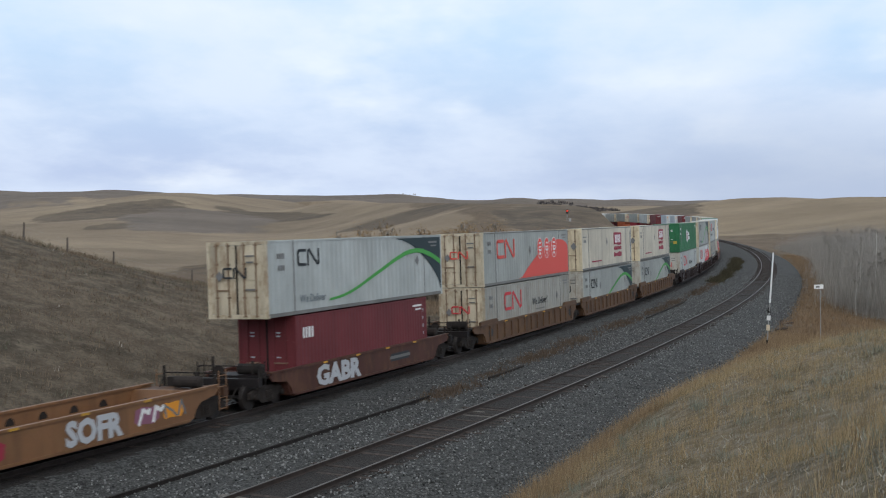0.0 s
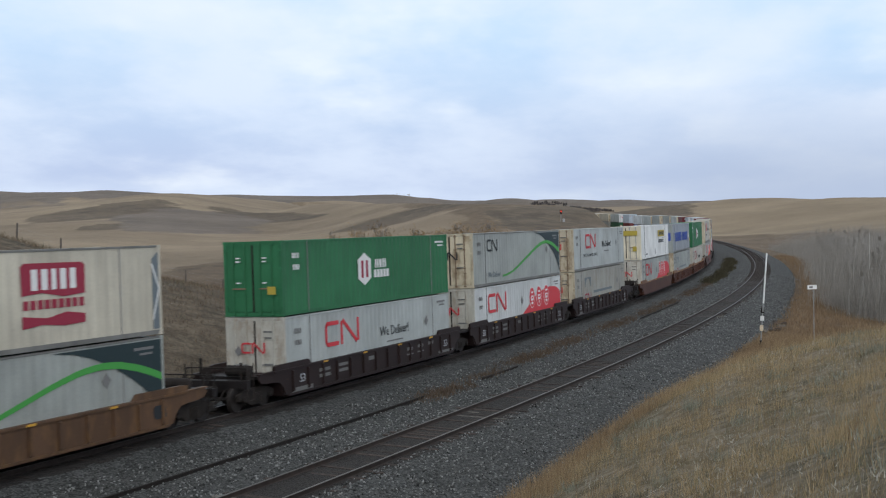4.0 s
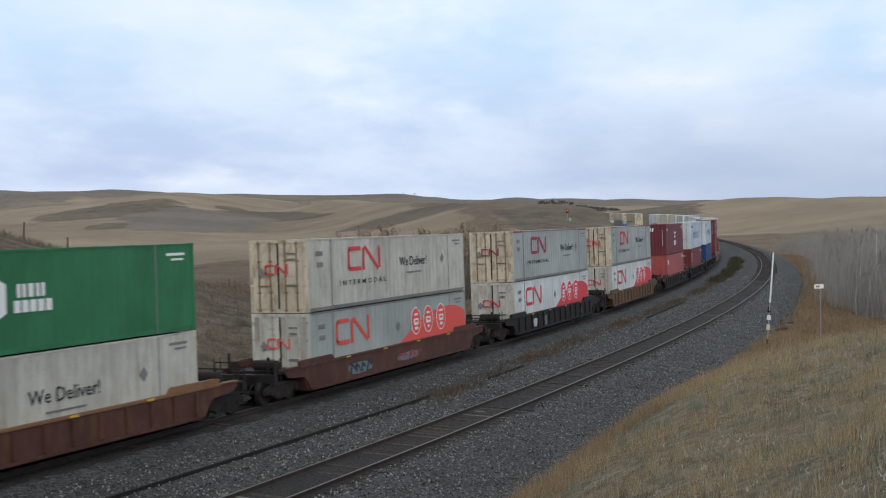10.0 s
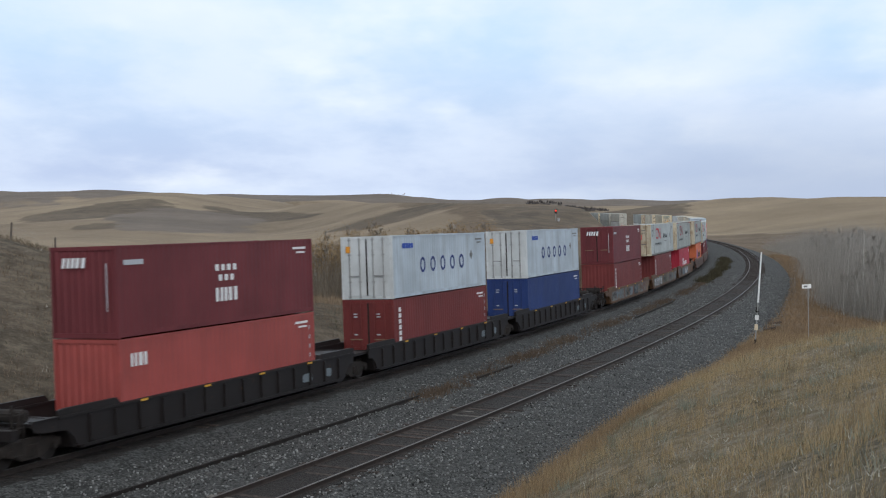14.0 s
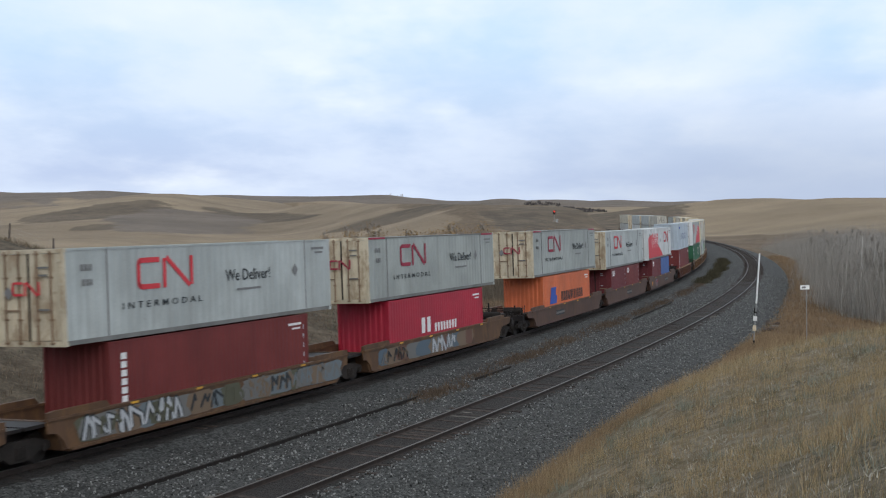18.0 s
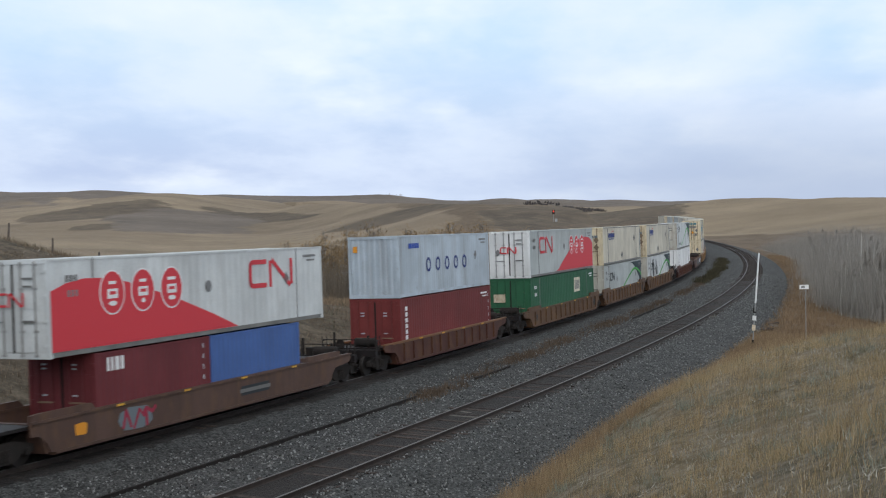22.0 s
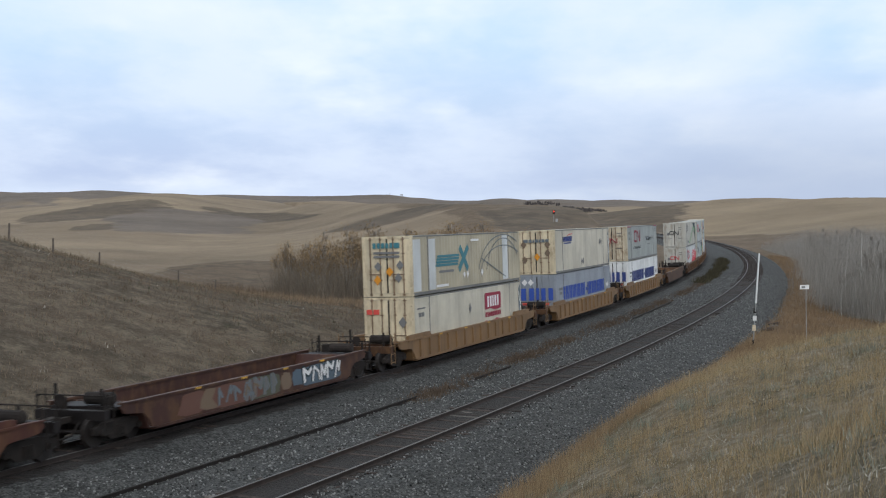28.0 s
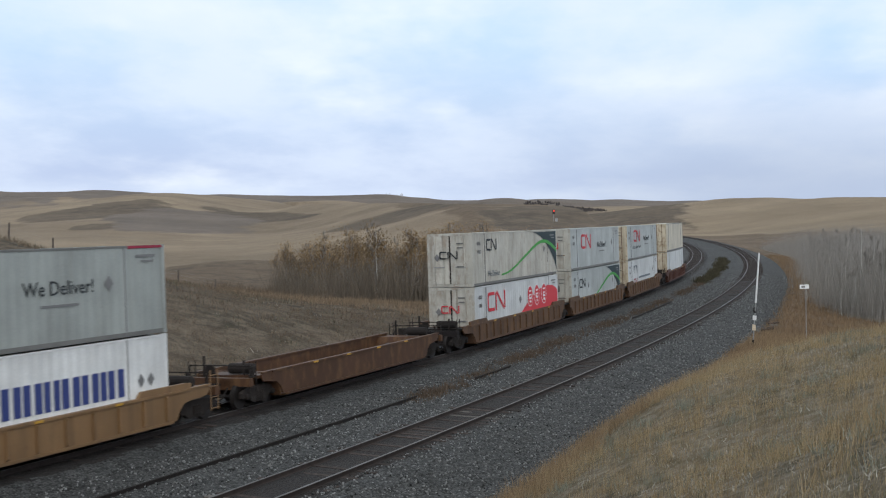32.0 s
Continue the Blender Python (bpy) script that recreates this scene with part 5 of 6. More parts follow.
for k, u in enumerate((99.4, 119.05, 138.71)):
    car = well_car("ribbed", "car_dark", "dark maroon ribbed articulated well car", W53, *brown(k, 3), topper=P["car_dark"])
    text = (("53", -7.0), ("53", 7.2))
    for w, x in text:
        car_text(car, letters(w, 0.45), x, 0.8, D["silver"])
    for x, z, w, h in ((-5.2, 0.95, 0.9, 0.13), (-5.2, 0.72, 0.9, 0.13), (-3.6, 0.98, 0.8, 0.12), (-3.6, 0.75, 0.8, 0.12), (-1.0, 0.95, 0.5, 0.16), (3.0, 0.95, 0.6, 0.14), (3.0, 0.7, 0.7, 0.07), (4.2, 0.98, 0.6, 0.14), (4.2, 0.72, 0.7, 0.07), (5.4, 1.0, 0.6, 0.14), (-7.0, 0.42, 1.6, 0.16), (7.2, 0.44, 1.8, 0.12)):
        put("stencil", blob(rect(w, h)), D["ash"], car, "", pose(x, -1.437, z))
    low = (lambda: cn("deliver", "cn_light", "door_white", "red", label="pale 53-foot container with a slogan"),
           lambda: cn("pods", "cn_white", "door_white", "red", label="white 53-foot container with red oval graphics"),
           lambda: cn("arch", "cn_drab", "cream", label="soiled grey 53-foot container with an arch picture"))[k]()
    high = (lambda: chem_green("green 53-foot container with a white hexagon mark"), lambda: cn("swoosh", "cn_grey", "cream", label="grey 53-foot container with a green swoosh"),
            lambda: cn("intermodal", "cn_light", "cream", "red", label="pale grey 53-foot container with red mark and rusty doors"))[k]()
    load(u, car, low, high)


def hunt():
    c = container(L53, P["clean"], P["door_clean"], "clean white 53-foot container with a yellow name board")
    on_side(c, L53, blob(rect(3.85, 0.6)), 11.45, 2.12, D["gold"], "name_board")
    on_side(c, L53, bars((0.26, 0.26, 0.1, 0.32, 0.32, 0.32, 0.32), 0.34, 0.14), 11.75, 2.12, D["black"], "name_lettering", 0.011)
    text_side(c, L53, "Intermodal", 0.7, 11.4, 1.46, D["black"])
    on_side(c, L53, blob([(-0.2, 0), (0, -0.3), (0.2, 0), (0, 0.3)]), 7.78, 0.52, D["grey"], "placard")
    on_side(c, L53, bars((0.3, 0.3, 0.3), 0.12, 0.08), 2.8, 0.4, D["grey"], "number")
    on_end(c, L53, blob(rect(2.0, 0.42)), 0.0, 2.3, D["gold"], "name_board")
    on_end(c, L53, blob(rect(0.34, 0.42)), -0.75, 0.95, D["gold"], "yellow_placard")
    return c


for k, u in enumerate((162.56, 182.22, 201.94)):
    car = well_car("ribbed" if k else "smooth", "car_maroon", "red-brown articulated well car with a rusty top edge", W53, *brown(k, 3), topper=P["car_orange"])
    low = (lambda: cn("pods", "cn_grey", "door_white", "red", label="grey 53-foot container with red oval graphics"),
           lambda: cn("arch", "cn_grey", "cream", label="grey 53-foot container with an arch picture"),
           lambda: cn("deliver", "cn_tan", "cn_tan", "wine", label="soiled white 53-foot container with a slogan"))[k]()
    high = (hunt, lambda: maritime("mo_grey", "cn_grey", "royal"), lambda: chem_green("green 53-foot container with a white hexagon mark"))[k]()
    load(u, car, low, high)

car = well_car("smooth", "car_maroon", "red-brown smooth-sided well car", W53, 11.8, 11.8)
tags(car, [(-4, 0.7, 2.2, 0.5, "slate", None), (0.8, 0.7, 2.4, 0.4, "slate", None)])
load(225.5, car, cn("pods", "cn_grey", "door_white", "coral", label="blue-grey 53-foot container with orange-red oval graphics"),
     cn("intermodal", "cn_tan", "cream", "red", label="soiled cream 53-foot container with a red mark"))
car = well_car("ribbed", "car_black", "black ribbed steel well car", W53, 11.8, 11.8)
tags(car, [(-4.6, 0.7, 0.7, 0.6, "silver", None), (-2.5, 0.7, 0.5, 0.7, "slate", None), (5.5, 0.7, 0.5, 0.5, "slate", None)])
load(249.2, car, cn("pods", "cn_white", "door_white", "red", label="white 53-foot container with red oval graphics"),
     cn("intermodal", "cn_grey", "cream", "wine", label="grey 53-foot container with a wine-red mark"))
car = well_car("ribbed", "car_brown", "rusty brown ribbed steel well car", W53, 11.8, 11.6)
load(272.59, car, cn("pods", "cn_white", "door_white", "red", label="white 53-foot container with red oval graphics"),
     cn("intermodal", "cn_grey", "cream", "red", label="grey 53-foot container with a red mark and rusty doors"))

for k, u in enumerate((295.85, 315.5, 335.15)):
    car = well_car("ribbed", "car_black", "black ribbed articulated well car", W53, *brown(k, 3))
    tags(car, [(5.2, 0.7, 0.8, 0.4, "slate", None), (6.9, 0.72, 0.5, 0.4, "slate", None)])
    low = (lambda: red_box(L40, "coral", "coral-red 40-foot container in a black well", True, False), lambda: triton("rust_red", "rust-red corrugated 40-foot container in a well"),
           lambda: red_box(L40, "navy", "navy blue corrugated 40-foot container in a well", False))[k]()
    high = (lambda: zim("maroon 40-foot container with white name bars"), lambda: ocean("pale blue-grey 40-foot container with dark ring lettering"),
            lambda: ocean("worn pale blue-grey 40-foot container with ring lettering"))[k]()
    load(u, car, low, high)

for k, u in enumerate((358.79, 378.6, 398.26)):
    car = well_car("smooth", "car_brown", "brown articulated well car covered in graffiti", W53, *brown(k, 3))
    mural(car, (-8.2, -8.0, -7.6)[k], (7.6, 7.8, 3.5)[k], (("ash", "fawn", "slate", "brick"), ("moss", "ash", "fawn", "slate"), ("denim", "fawn", "brick", "ash"))[k], 70 + k)
    if k == 0:
        throw_up(car, -6.6, -2.2, "ash", "slate", "fawn", 87)
        tags(car, [(2.3, 0.75, 2.4, 0.8, "black", "ABLE")])
        throw_up(car, 4.0, 7.4, "fawn", "brick", "ash", 89)
    elif k == 1:
        throw_up(car, -7.8, -2.4, "ash", "silver", "black", 91)
        throw_up(car, 1.4, 4.2, "moss", "fawn", "ash", 93)
        throw_up(car, 4.6, 7.6, "denim", "ash", "black", 95)
    else:
        throw_up(car, -1.6, 1.2, "fawn", "silver", "slate", 97)
    if k < 2:
        low = triton("rust_red", ("rust-red corrugated 40-foot container in a well", "dull maroon 40-foot container under a longer one")[k], False)
    else:
        low = named(L40, "kred", "kred", "crimson 40-foot container with white name bars", False)
        me, mid = spread_bars(5.4, 8.25, 4, 0.42, 0.78)
        on_side(low, L40, me, mid, 1.27, D["white"], "name_lettering")
        on_side(low, L40, bars((1.1,), 0.74, 0.16), 4.3, 1.48, D["white"], "name_lettering")
    high = (lambda: zim("maroon 40-foot container with door end marked in white", True), lambda: cn("intermodal", "cn_light", "cream", "red", label="pale grey 53-foot container with a red mark"),
            lambda: cn("intermodal", "cn_grey", "cream", "wine", label="grey 53-foot container with a wine-red mark"))[k]()
    load(u, car, low, high)

for k, u in enumerate((421.8, 441.45, 461.1)):
    car = well_car("smooth", "car_plum", "dull brown smooth-sided articulated well car", W53, *brown(k, 3, 11.75))
    plate_bars(car, (-2.6, 0.6, 2.6)[k])
    if k == 2:
        tags(car, [(-4.4, 0.75, 1.7, 0.75, "slate", None), (-7.0, 0.8, 0.6, 0.4, "amber", None)])
    if k == 0:
        low = named(L40, "orange", "orange", "orange 40-foot container with a blue mark and dark name bars", False)
        on_side(low, L40, blob([(-0.85, -0.5), (0.7, -0.5), (0.9, 0.0), (0.5, 0.05), (0.75, 0.55), (-0.5, 0.55)]), 2.42, 1.56, D["royal"], "leaning_mark")
        on_side(low, L40, bars((0.45, 0.34, 0.34, 0.34, 0.34, 0.18, 0.36, 0.14, 0.34, 0.34, 0.34), 0.62, 0.215), 7.2, 1.42, D["black"], "name_lettering")
        high = cn("intermodal", "cn_grey", "cream", "wine", label="grey 53-foot container with a wine-red mark")
    elif k == 1:
        low = ((red_box(L20, "maroon", "short maroon 20-foot container in a well", tall=LOW), -3.07), (red_box(L20, "rust_red", "short rust-red 20-foot container in a well", tall=LOW), 3.07))
        high = cn("intermodal", "cn_light", "cream", "red", label="pale grey 53-foot container with a red mark")
    else:
        low = ((red_box(L20, "maroon", "short maroon 20-foot container in a well", tall=LOW), -3.07), (red_box(L20, "blue", "short bright blue 20-foot container in a well", False, tall=LOW), 3.07))
        high = cn("pods_turned", "cn_white", "cn_white", "red", label="white 53-foot container with a large red field")
    load(u, car, low, high, tall=LOW if k else TALL)

car = well_car("ribbed", "car_maroon", "dark red-brown well car with an orange top edge", W40 + 0.6, 9.95, 9.95, topper=P["car_orange"])
load(482.76, car, triton("rust_red", "rust-red corrugated 40-foot container in a well"), ocean("worn pale blue-grey 40-foot container, rusty corner post", False, 6.0, 0.95))

for k, u in enumerate((504.4, 524.05, 543.7)):
    car = well_car("ribbed", "car_brown", "brown ribbed articulated well car", W53, *brown(k, 3, 11.75))
    tags(car, [(-7.6, 0.8, 0.7, 0.5, "black", None), (7.6, 0.8, 0.7, 0.5, "black", None)])
    if k == 0:
        low = named(L53, "emp_green", "emp_green", "dark green 53-foot container with a cream name board")
        on_side(low, L53, blob(rect(1.58, 0.98)), 11.26, 1.96, P["door_clean"], "name_board")
        on_side(low, L53, bars((0.2, 0.5, 0.3), 0.62, 0.12), 11.26, 1.96, D["grey"], "name_lettering", 0.011)
        on_end(low, L53, blob(rect(0.75, 0.5)), 0.7, 1.7, P["cream"], "name_board")
        high = cn("pods", "cn_light", "clean", "red", label="pale grey 53-foot container with red oval graphics")
    else:
        low = cn("low_swoosh", "cn_light" if k == 1 else "cn_white", "cn_tan", label="pale 53-foot container with a green swoosh")
        if k == 2:
            ragged = random.Random(12)
            for u2, w2, z0, z1 in ((3.75, 0.62, 1.0, 2.6), (4.2, 0.3, 1.2, 2.3), (5.75, 0.5, 1.1, 2.5), (6.35, 0.34, 1.1, 1.8), (7.95, 0.14, 1.8, 2.3)):
                zz = [z0 + (z1 - z0) * q / 7 for q in range(8)]
                edge = [(-w2 / 2 * ragged.uniform(0.3, 1.2), z) for z in zz] + [(w2 / 2 * ragged.uniform(0.3, 1.2), z) for z in zz[::-1]]
                on_side(low, L53, blob(edge[::-1]), u2, 0.0, D["black"], "bare_patch", 0.012)
        high = quik("ivory 53-foot container with a small blue name and rusty doors")
    load(u, car, low, high)

car = well_car("ribbed", "car_maroon", "red-brown ribbed well car", W53, 11.75, 11.85)
load(567.08, car, container(L53, P["clean"], P["clean"], "plain clean white 53-foot container in a well"), cn("swoosh", "cn_white", "door_white", label="soiled white 53-foot container with a green swoosh"))

car = well_car("smooth", "car_rusty", "empty red-brown well car covered in graffiti", W53 - 3.0, 10.0, 10.0)
mural(car, -5.4, -1.6, ("brick", "fawn", "brick"), 81)
throw_up(car, -1.5, 1.2, "moss", "ash", "slate", 83)
tags(car, [(1.6, 0.78, 0.8, 0.7, "fawn", None), (2.5, 0.8, 0.9, 0.7, "denim", None)])
throw_up(car, 2.8, 6.0, "denim", "white", "pine", 85)
load(588.98, car)


def tarp_box():
    c = container(L53, P["trans"], P["door_cream"], "beige 53-foot container with teal name bars and rusty doors")
    for k, z in enumerate((1.35, 1.5, 1.65, 1.8)):
        on_side(c, L53, bars((0.5, 0.5, 0.5, 0.55, 0.5), 0.201 - 0.08, 0.12), 4.5 + 0.06 * k, z, D["teal"], "name_lettering", 0.006)
    on_side(c, L53, shared("crossing_bars", lambda bm: (ribbon(bm, [(-0.7, -0.6), (0.7, 0.6)], 0.34), ribbon(bm, [(-0.55, 0.6), (0.6, -0.6)], 0.34, 0.008))), 6.85, 1.62, D["teal"], "name_lettering")
    on_side(c, L53, bars((0.2,) * 8, 0.12, 0.06), 4.4, 1.03, D["grey"], "slogan")
    on_side(c, L53, blob(rect(1.2, 0.12)), 8.6, 2.53, D["white"], "label")
    on_side(c, L53, blob(rect(1.6, 0.12)), 3.8, 0.33, D["white"], "label")
    for u2, w2 in ((0.6, 0.9), (2.5, 0.85), (13.5, 0.9)):
        on_side(c, L53, blob(rect(w2, 2.5)), u2, 1.45, P["cn_white"], "bare_panel", 0.0035)
    for k, (r1, r2) in enumerate(((3.9, 1.7), (2.9, 2.1), (4.2, 2.3))):
        arc = [(13.2 + r1 * math.cos(t), 0.45 + r2 * math.sin(t)) for t in [0.55 + 2.4 * i / 18 for i in range(19)]]
        arc = [(x - L53 / 2, z) for x, z in arc if x < 15.9]
        put("arc_line", shared(("arc_line", k), lambda bm: ribbon(bm, arc, 0.05)), D["slate"], c, "", pose(0, -HALF_W - 0.010 - 0.004 * k, 0))
    put("arc_line", shared("arc_chord", lambda bm: ribbon(bm, [(1.5, 1.5), (5.4, 0.35)], 0.05)), D["slate"], c, "", pose(0, -HALF_W - 0.024, 0))
    for u2 in (6.9, 7.4, 9.6):
        on_side(c, L53, blob([(-0.15, 0), (0, -0.2), (0.15, 0), (0, 0.2)]), u2, 0.75, D["white"], "placard")
    on_end(c, L53, bars((0.16,) * 5 + (0.3,), 0.26, 0.06), 0.0, 2.45, D["teal"], "name_lettering")
    for z in (2.1, 1.92):
        on_end(c, L53, bars((0.4, 0.3, 0.5), 0.11, 0.08), 0.0, z, D["grey"], "slogan")
    for v, z, ink in ((0.45, 1.45, "grey"), (-0.7, 1.5, "grey"), (-0.15, 1.2, "amber"), (-0.6, 0.9, "grey"), (0.5, 0.8, "amber")):
        on_end(c, L53, blob([(-0.2, 0), (0, -0.24), (0.2, 0), (0, 0.24)]), v, z, D[ink], "placard")
    return c


for u, low, high in ((610.88, lambda: carrier_red("ivory white 53-foot container with a red name board", "hr_white", "door_cream"), tarp_box),
                     (634.7, lambda: maritime("mo_grey", "mo_grey", "royal"), lambda: quik("ivory 53-foot container with a small blue name and rusty doors")),
                     (658.36, lambda: maritime("clean", "clean", "navy"), lambda: cn("intermodal", "cn_grey", "cream", "wine", label="dull grey 53-foot container with rusty doors"))):
    load(u, well_car("ribbed", "car_tan", "yellow-tan ribbed well car", W53, 11.85, 11.85), low(), high())

load(680.25, well_car("smooth", "car_umber", "empty orange-brown well car", W53 - 3.0, 10.0, 10.0))

for k, u in enumerate((702.1, 721.75, 741.4)):
    car = well_car("ribbed", "car_brown", "brown ribbed articulated well car", W53, *brown(k, 3, 11.85))
    low = (lambda: cn("pods", "cn_white", "door_white", "red", label="white 53-foot container with red oval graphics"),
           lambda: cn("low_swoosh", "cn_light", "cn_tan", label="pale 53-foot container with a green swoosh"),
           lambda: cn("arch", "cn_white", "cream", label="white 53-foot container with a small picture"))[k]()
    high = (lambda: cn("swoosh", "cn_tan", "door_white", label="stained cream 53-foot container with a green swoosh"),
            lambda: cn("deliver", "cn_light", "cn_tan", "red", label="pale grey 53-foot container with a slogan"),
            lambda: cn("intermodal", "cn_light", "cream", "red", label="pale grey 53-foot container with a red mark"))[k]()
    load(u, car, low, high)
load(765.0, well_car("ribbed", "car_maroon", "red-brown ribbed well car at the train's tail", W53, 11.75, 11.85),
     container(L53, P["cn_white"], P["cream"], "plain white 53-foot container at the tail"), container(L53, P["hr_white"], P["cream"], "ivory 53-foot container at the tail, rusty doors"))

# ---- plants ----
def blades(name, places, tall, wide, dark, light, label, seed, spread=0.12, per=5, lean=0.8, heights=None, plain_tips=False):
    """Grass and scrub as thousands of narrow upright blades on the ground."""
    r = np.random.RandomState(seed)
    k = len(places)
    base = np.repeat(places, per, axis=0)
    n = len(base)
    h = np.repeat(r.uniform(tall[0], tall[1], k) if heights is None else heights, per) * r.uniform(0.55, 1.1, n)
    w = np.repeat(r.uniform(wide[0], wide[1], k), per)
    a = r.uniform(0, 6.283, n)
    foot = base + np.stack([r.normal(0, spread, n), r.normal(0, spread, n), np.full(n, -0.03)], 1)
    t = r.uniform(0, 6.283, n)
    lift = np.stack([np.cos(t) * h * r.uniform(0, lean, n), np.sin(t) * h * r.uniform(0, lean, n), h], 1)
    side = np.stack([np.cos(a) * w / 2, np.sin(a) * w / 2, np.zeros(n)], 1)
    if plain_tips:
        v = np.stack([foot - side, foot + side, foot + lift], 1)
    else:
        v = np.stack([foot - side, foot + side, foot + lift * 0.6 + side * 0.6, foot + lift, foot + lift * 0.6 - side * 0.6], 1)
    c = v.shape[1]
    me = bpy.data.meshes.new(name)
    me.vertices.add(n * c)
    me.vertices.foreach_set("co", v.ravel())
    me.loops.add(n * c)
    me.loops.foreach_set("vertex_index", np.arange(n * c))
    me.polygons.add(n)
    me.polygons.foreach_set("loop_start", np.arange(n) * c)
    me.polygons.foreach_set("loop_total", np.full(n, c))
    me.update(calc_edges=True)
    me.materials.append(islands(name + "_blades", dark, light))
    return tagged(new(name, me), label, "grass", kind="stuff")


def scatter(count, s_range, n_range, seed, keep=None, power=1.0):
    """Places on the land within a stretch beside the line."""
    r = np.random.RandomState(seed)
    s = s_range[0] + (s_range[1] - s_range[0]) * r.uniform(0, 1, count) ** power
    n = r.uniform(n_range[0], n_range[1], count)
    x, y, h = np.interp(s, sa, xa), np.interp(s, sa, ya), np.interp(s, sa, ha)
    x, y = x - np.sin(h) * n, y + np.cos(h) * n
    if keep is not None:
        ok = keep(x, y, s, n, r)
        x, y = x[ok], y[ok]
    return np.stack([x, y, land(x, y)], 1)


def clumpy(size, cut, least=4.0):
    return lambda x, y, s, n, r: (rolling(x, y, size) + r.normal(0, 0.25, len(x)) > cut) & (np.hypot(x, y) > least) & (y > 2)


def tufted(size, cut, tuft, least=4.0):
    """Keeps places in broad patches, and within them in small dense tufts."""
    def keep(x, y, s, n, r):
        broad = rolling(x + 31, y - 17, size) + 0.5 * rolling(x * 0.6 + 5, y * 1.5, size * 0.45)
        fine = rolling(x - 3, y + 8, tuft)
        return (broad + 0.6 * fine + r.normal(0, 0.18, len(x)) > cut) & (np.hypot(x, y) > least) & (y > 2)
    return keep


def fringe(x, y, s, n, r):
    ragged = 0.45 * rolling(x, y, 4.0) + 0.25 * rolling(x + 7, y, 1.3)
    return (n < -5.15 + ragged - 0.55 * ease(-s, -8, 8)) & (n > -7.6 + 1.4 * rolling(x, y, 5.0)) & (y > 2)


blades("straw_grass", scatter(52000, (-34, 32), (-30, -5.9), 11, tufted(9.0, 0.08, 1.1), 0.8), (0.2, 0.5), (0.004, 0.009), (0.235, 0.17, 0.093), (0.54, 0.42, 0.25), "dry straw-coloured grass on the railway bank", 1, 0.09, 7, 0.55)
blades("olive_grass", scatter(34000, (-34, 36), (-30, -6.2), 12, tufted(6.5, 0.05, 1.4)), (0.10, 0.32), (0.006, 0.013), (0.12, 0.112, 0.07), (0.29, 0.268, 0.17), "olive green-brown grass on the railway bank", 2, plain_tips=True)
blades("short_grass", scatter(34000, (-34, 40), (-30, -5.9), 14, clumpy(7, -0.6)), (0.04, 0.15), (0.006, 0.014), (0.17, 0.145, 0.10), (0.39, 0.345, 0.265), "short dead grass on the railway bank", 3, 0.2, plain_tips=True)
blades("russet_grass", scatter(16000, (-30, 50), (-9.5, -4.4), 13, fringe), (0.3, 0.62), (0.006, 0.014), (0.205, 0.142, 0.085), (0.40, 0.295, 0.18), "russet grass fringe along the ballast edge", 4, 0.11, 6, 0.6)
blades("brown_grass", scatter(17000, (38, 210), (-13, -4.4), 15, clumpy(9, -0.4), 1.4), (0.2, 0.55), (0.02, 0.045), (0.15, 0.10, 0.062), (0.33, 0.235, 0.145), "brown grass beside the outer ballast edge", 5, 0.25, plain_tips=True)
blades("slope_grass", scatter(26000, (-10, 78), (14, 52), 16, clumpy(8, -0.4)), (0.08, 0.32), (0.02, 0.045), (0.098, 0.074, 0.053), (0.24, 0.186, 0.133), "grey-brown grass and low scrub on the cut slope", 6, 0.3, plain_tips=True)
blades("slope_sage", scatter(2600, (-6, 74), (15, 48), 26, clumpy(5, 0.35)), (0.15, 0.42), (0.03, 0.06), (0.07, 0.068, 0.045), (0.17, 0.165, 0.12), "low grey-green brush in patches on the cut slope", 17, 0.3, 9, 1.1, plain_tips=True)
blades("crest_grass", scatter(5000, (2, 66), (38, 52), 27, clumpy(4, -0.2)), (0.25, 0.6), (0.02, 0.04), (0.13, 0.105, 0.075), (0.30, 0.25, 0.18), "taller pale grass along the crest of the cut", 18, 0.25, 5, 0.6, plain_tips=True)
blades("hollow_scrub", scatter(17000, (52, 135), (14, 66), 17, clumpy(10, -0.3)), (0.2, 0.7), (0.03, 0.06), (0.16, 0.117, 0.08), (0.33, 0.245, 0.165), "russet scrub in the hollow beyond the line", 7, 0.35, plain_tips=True)
blades("pale_weeds", scatter(4200, (-24, 22), (-20, -7), 18, tufted(4.0, 0.62, 0.9)), (0.10, 0.25), (0.006, 0.014), (0.36, 0.345, 0.29), (0.66, 0.635, 0.56), "pale seed heads in the bank grass", 8, 0.10, 6, plain_tips=True)
blades("bank_litter", scatter(16000, (-27, 14), (-24, -10.5), 20, tufted(5.5, 0.18, 0.8)), (0.03, 0.12), (0.012, 0.03), (0.25, 0.235, 0.195), (0.50, 0.47, 0.40), "pale grey dead stalks matted on the bank", 15, 0.16, 6, 2.6, plain_tips=True)
blades("tall_tufts", scatter(2600, (-27, 24), (-24, -7.5), 25, tufted(5.0, 0.4, 0.7)), (0.4, 0.8), (0.004, 0.008), (0.235, 0.168, 0.09), (0.45, 0.345, 0.20), "taller tufts of tan grass on the bank", 16, 0.08, 16, 0.4)
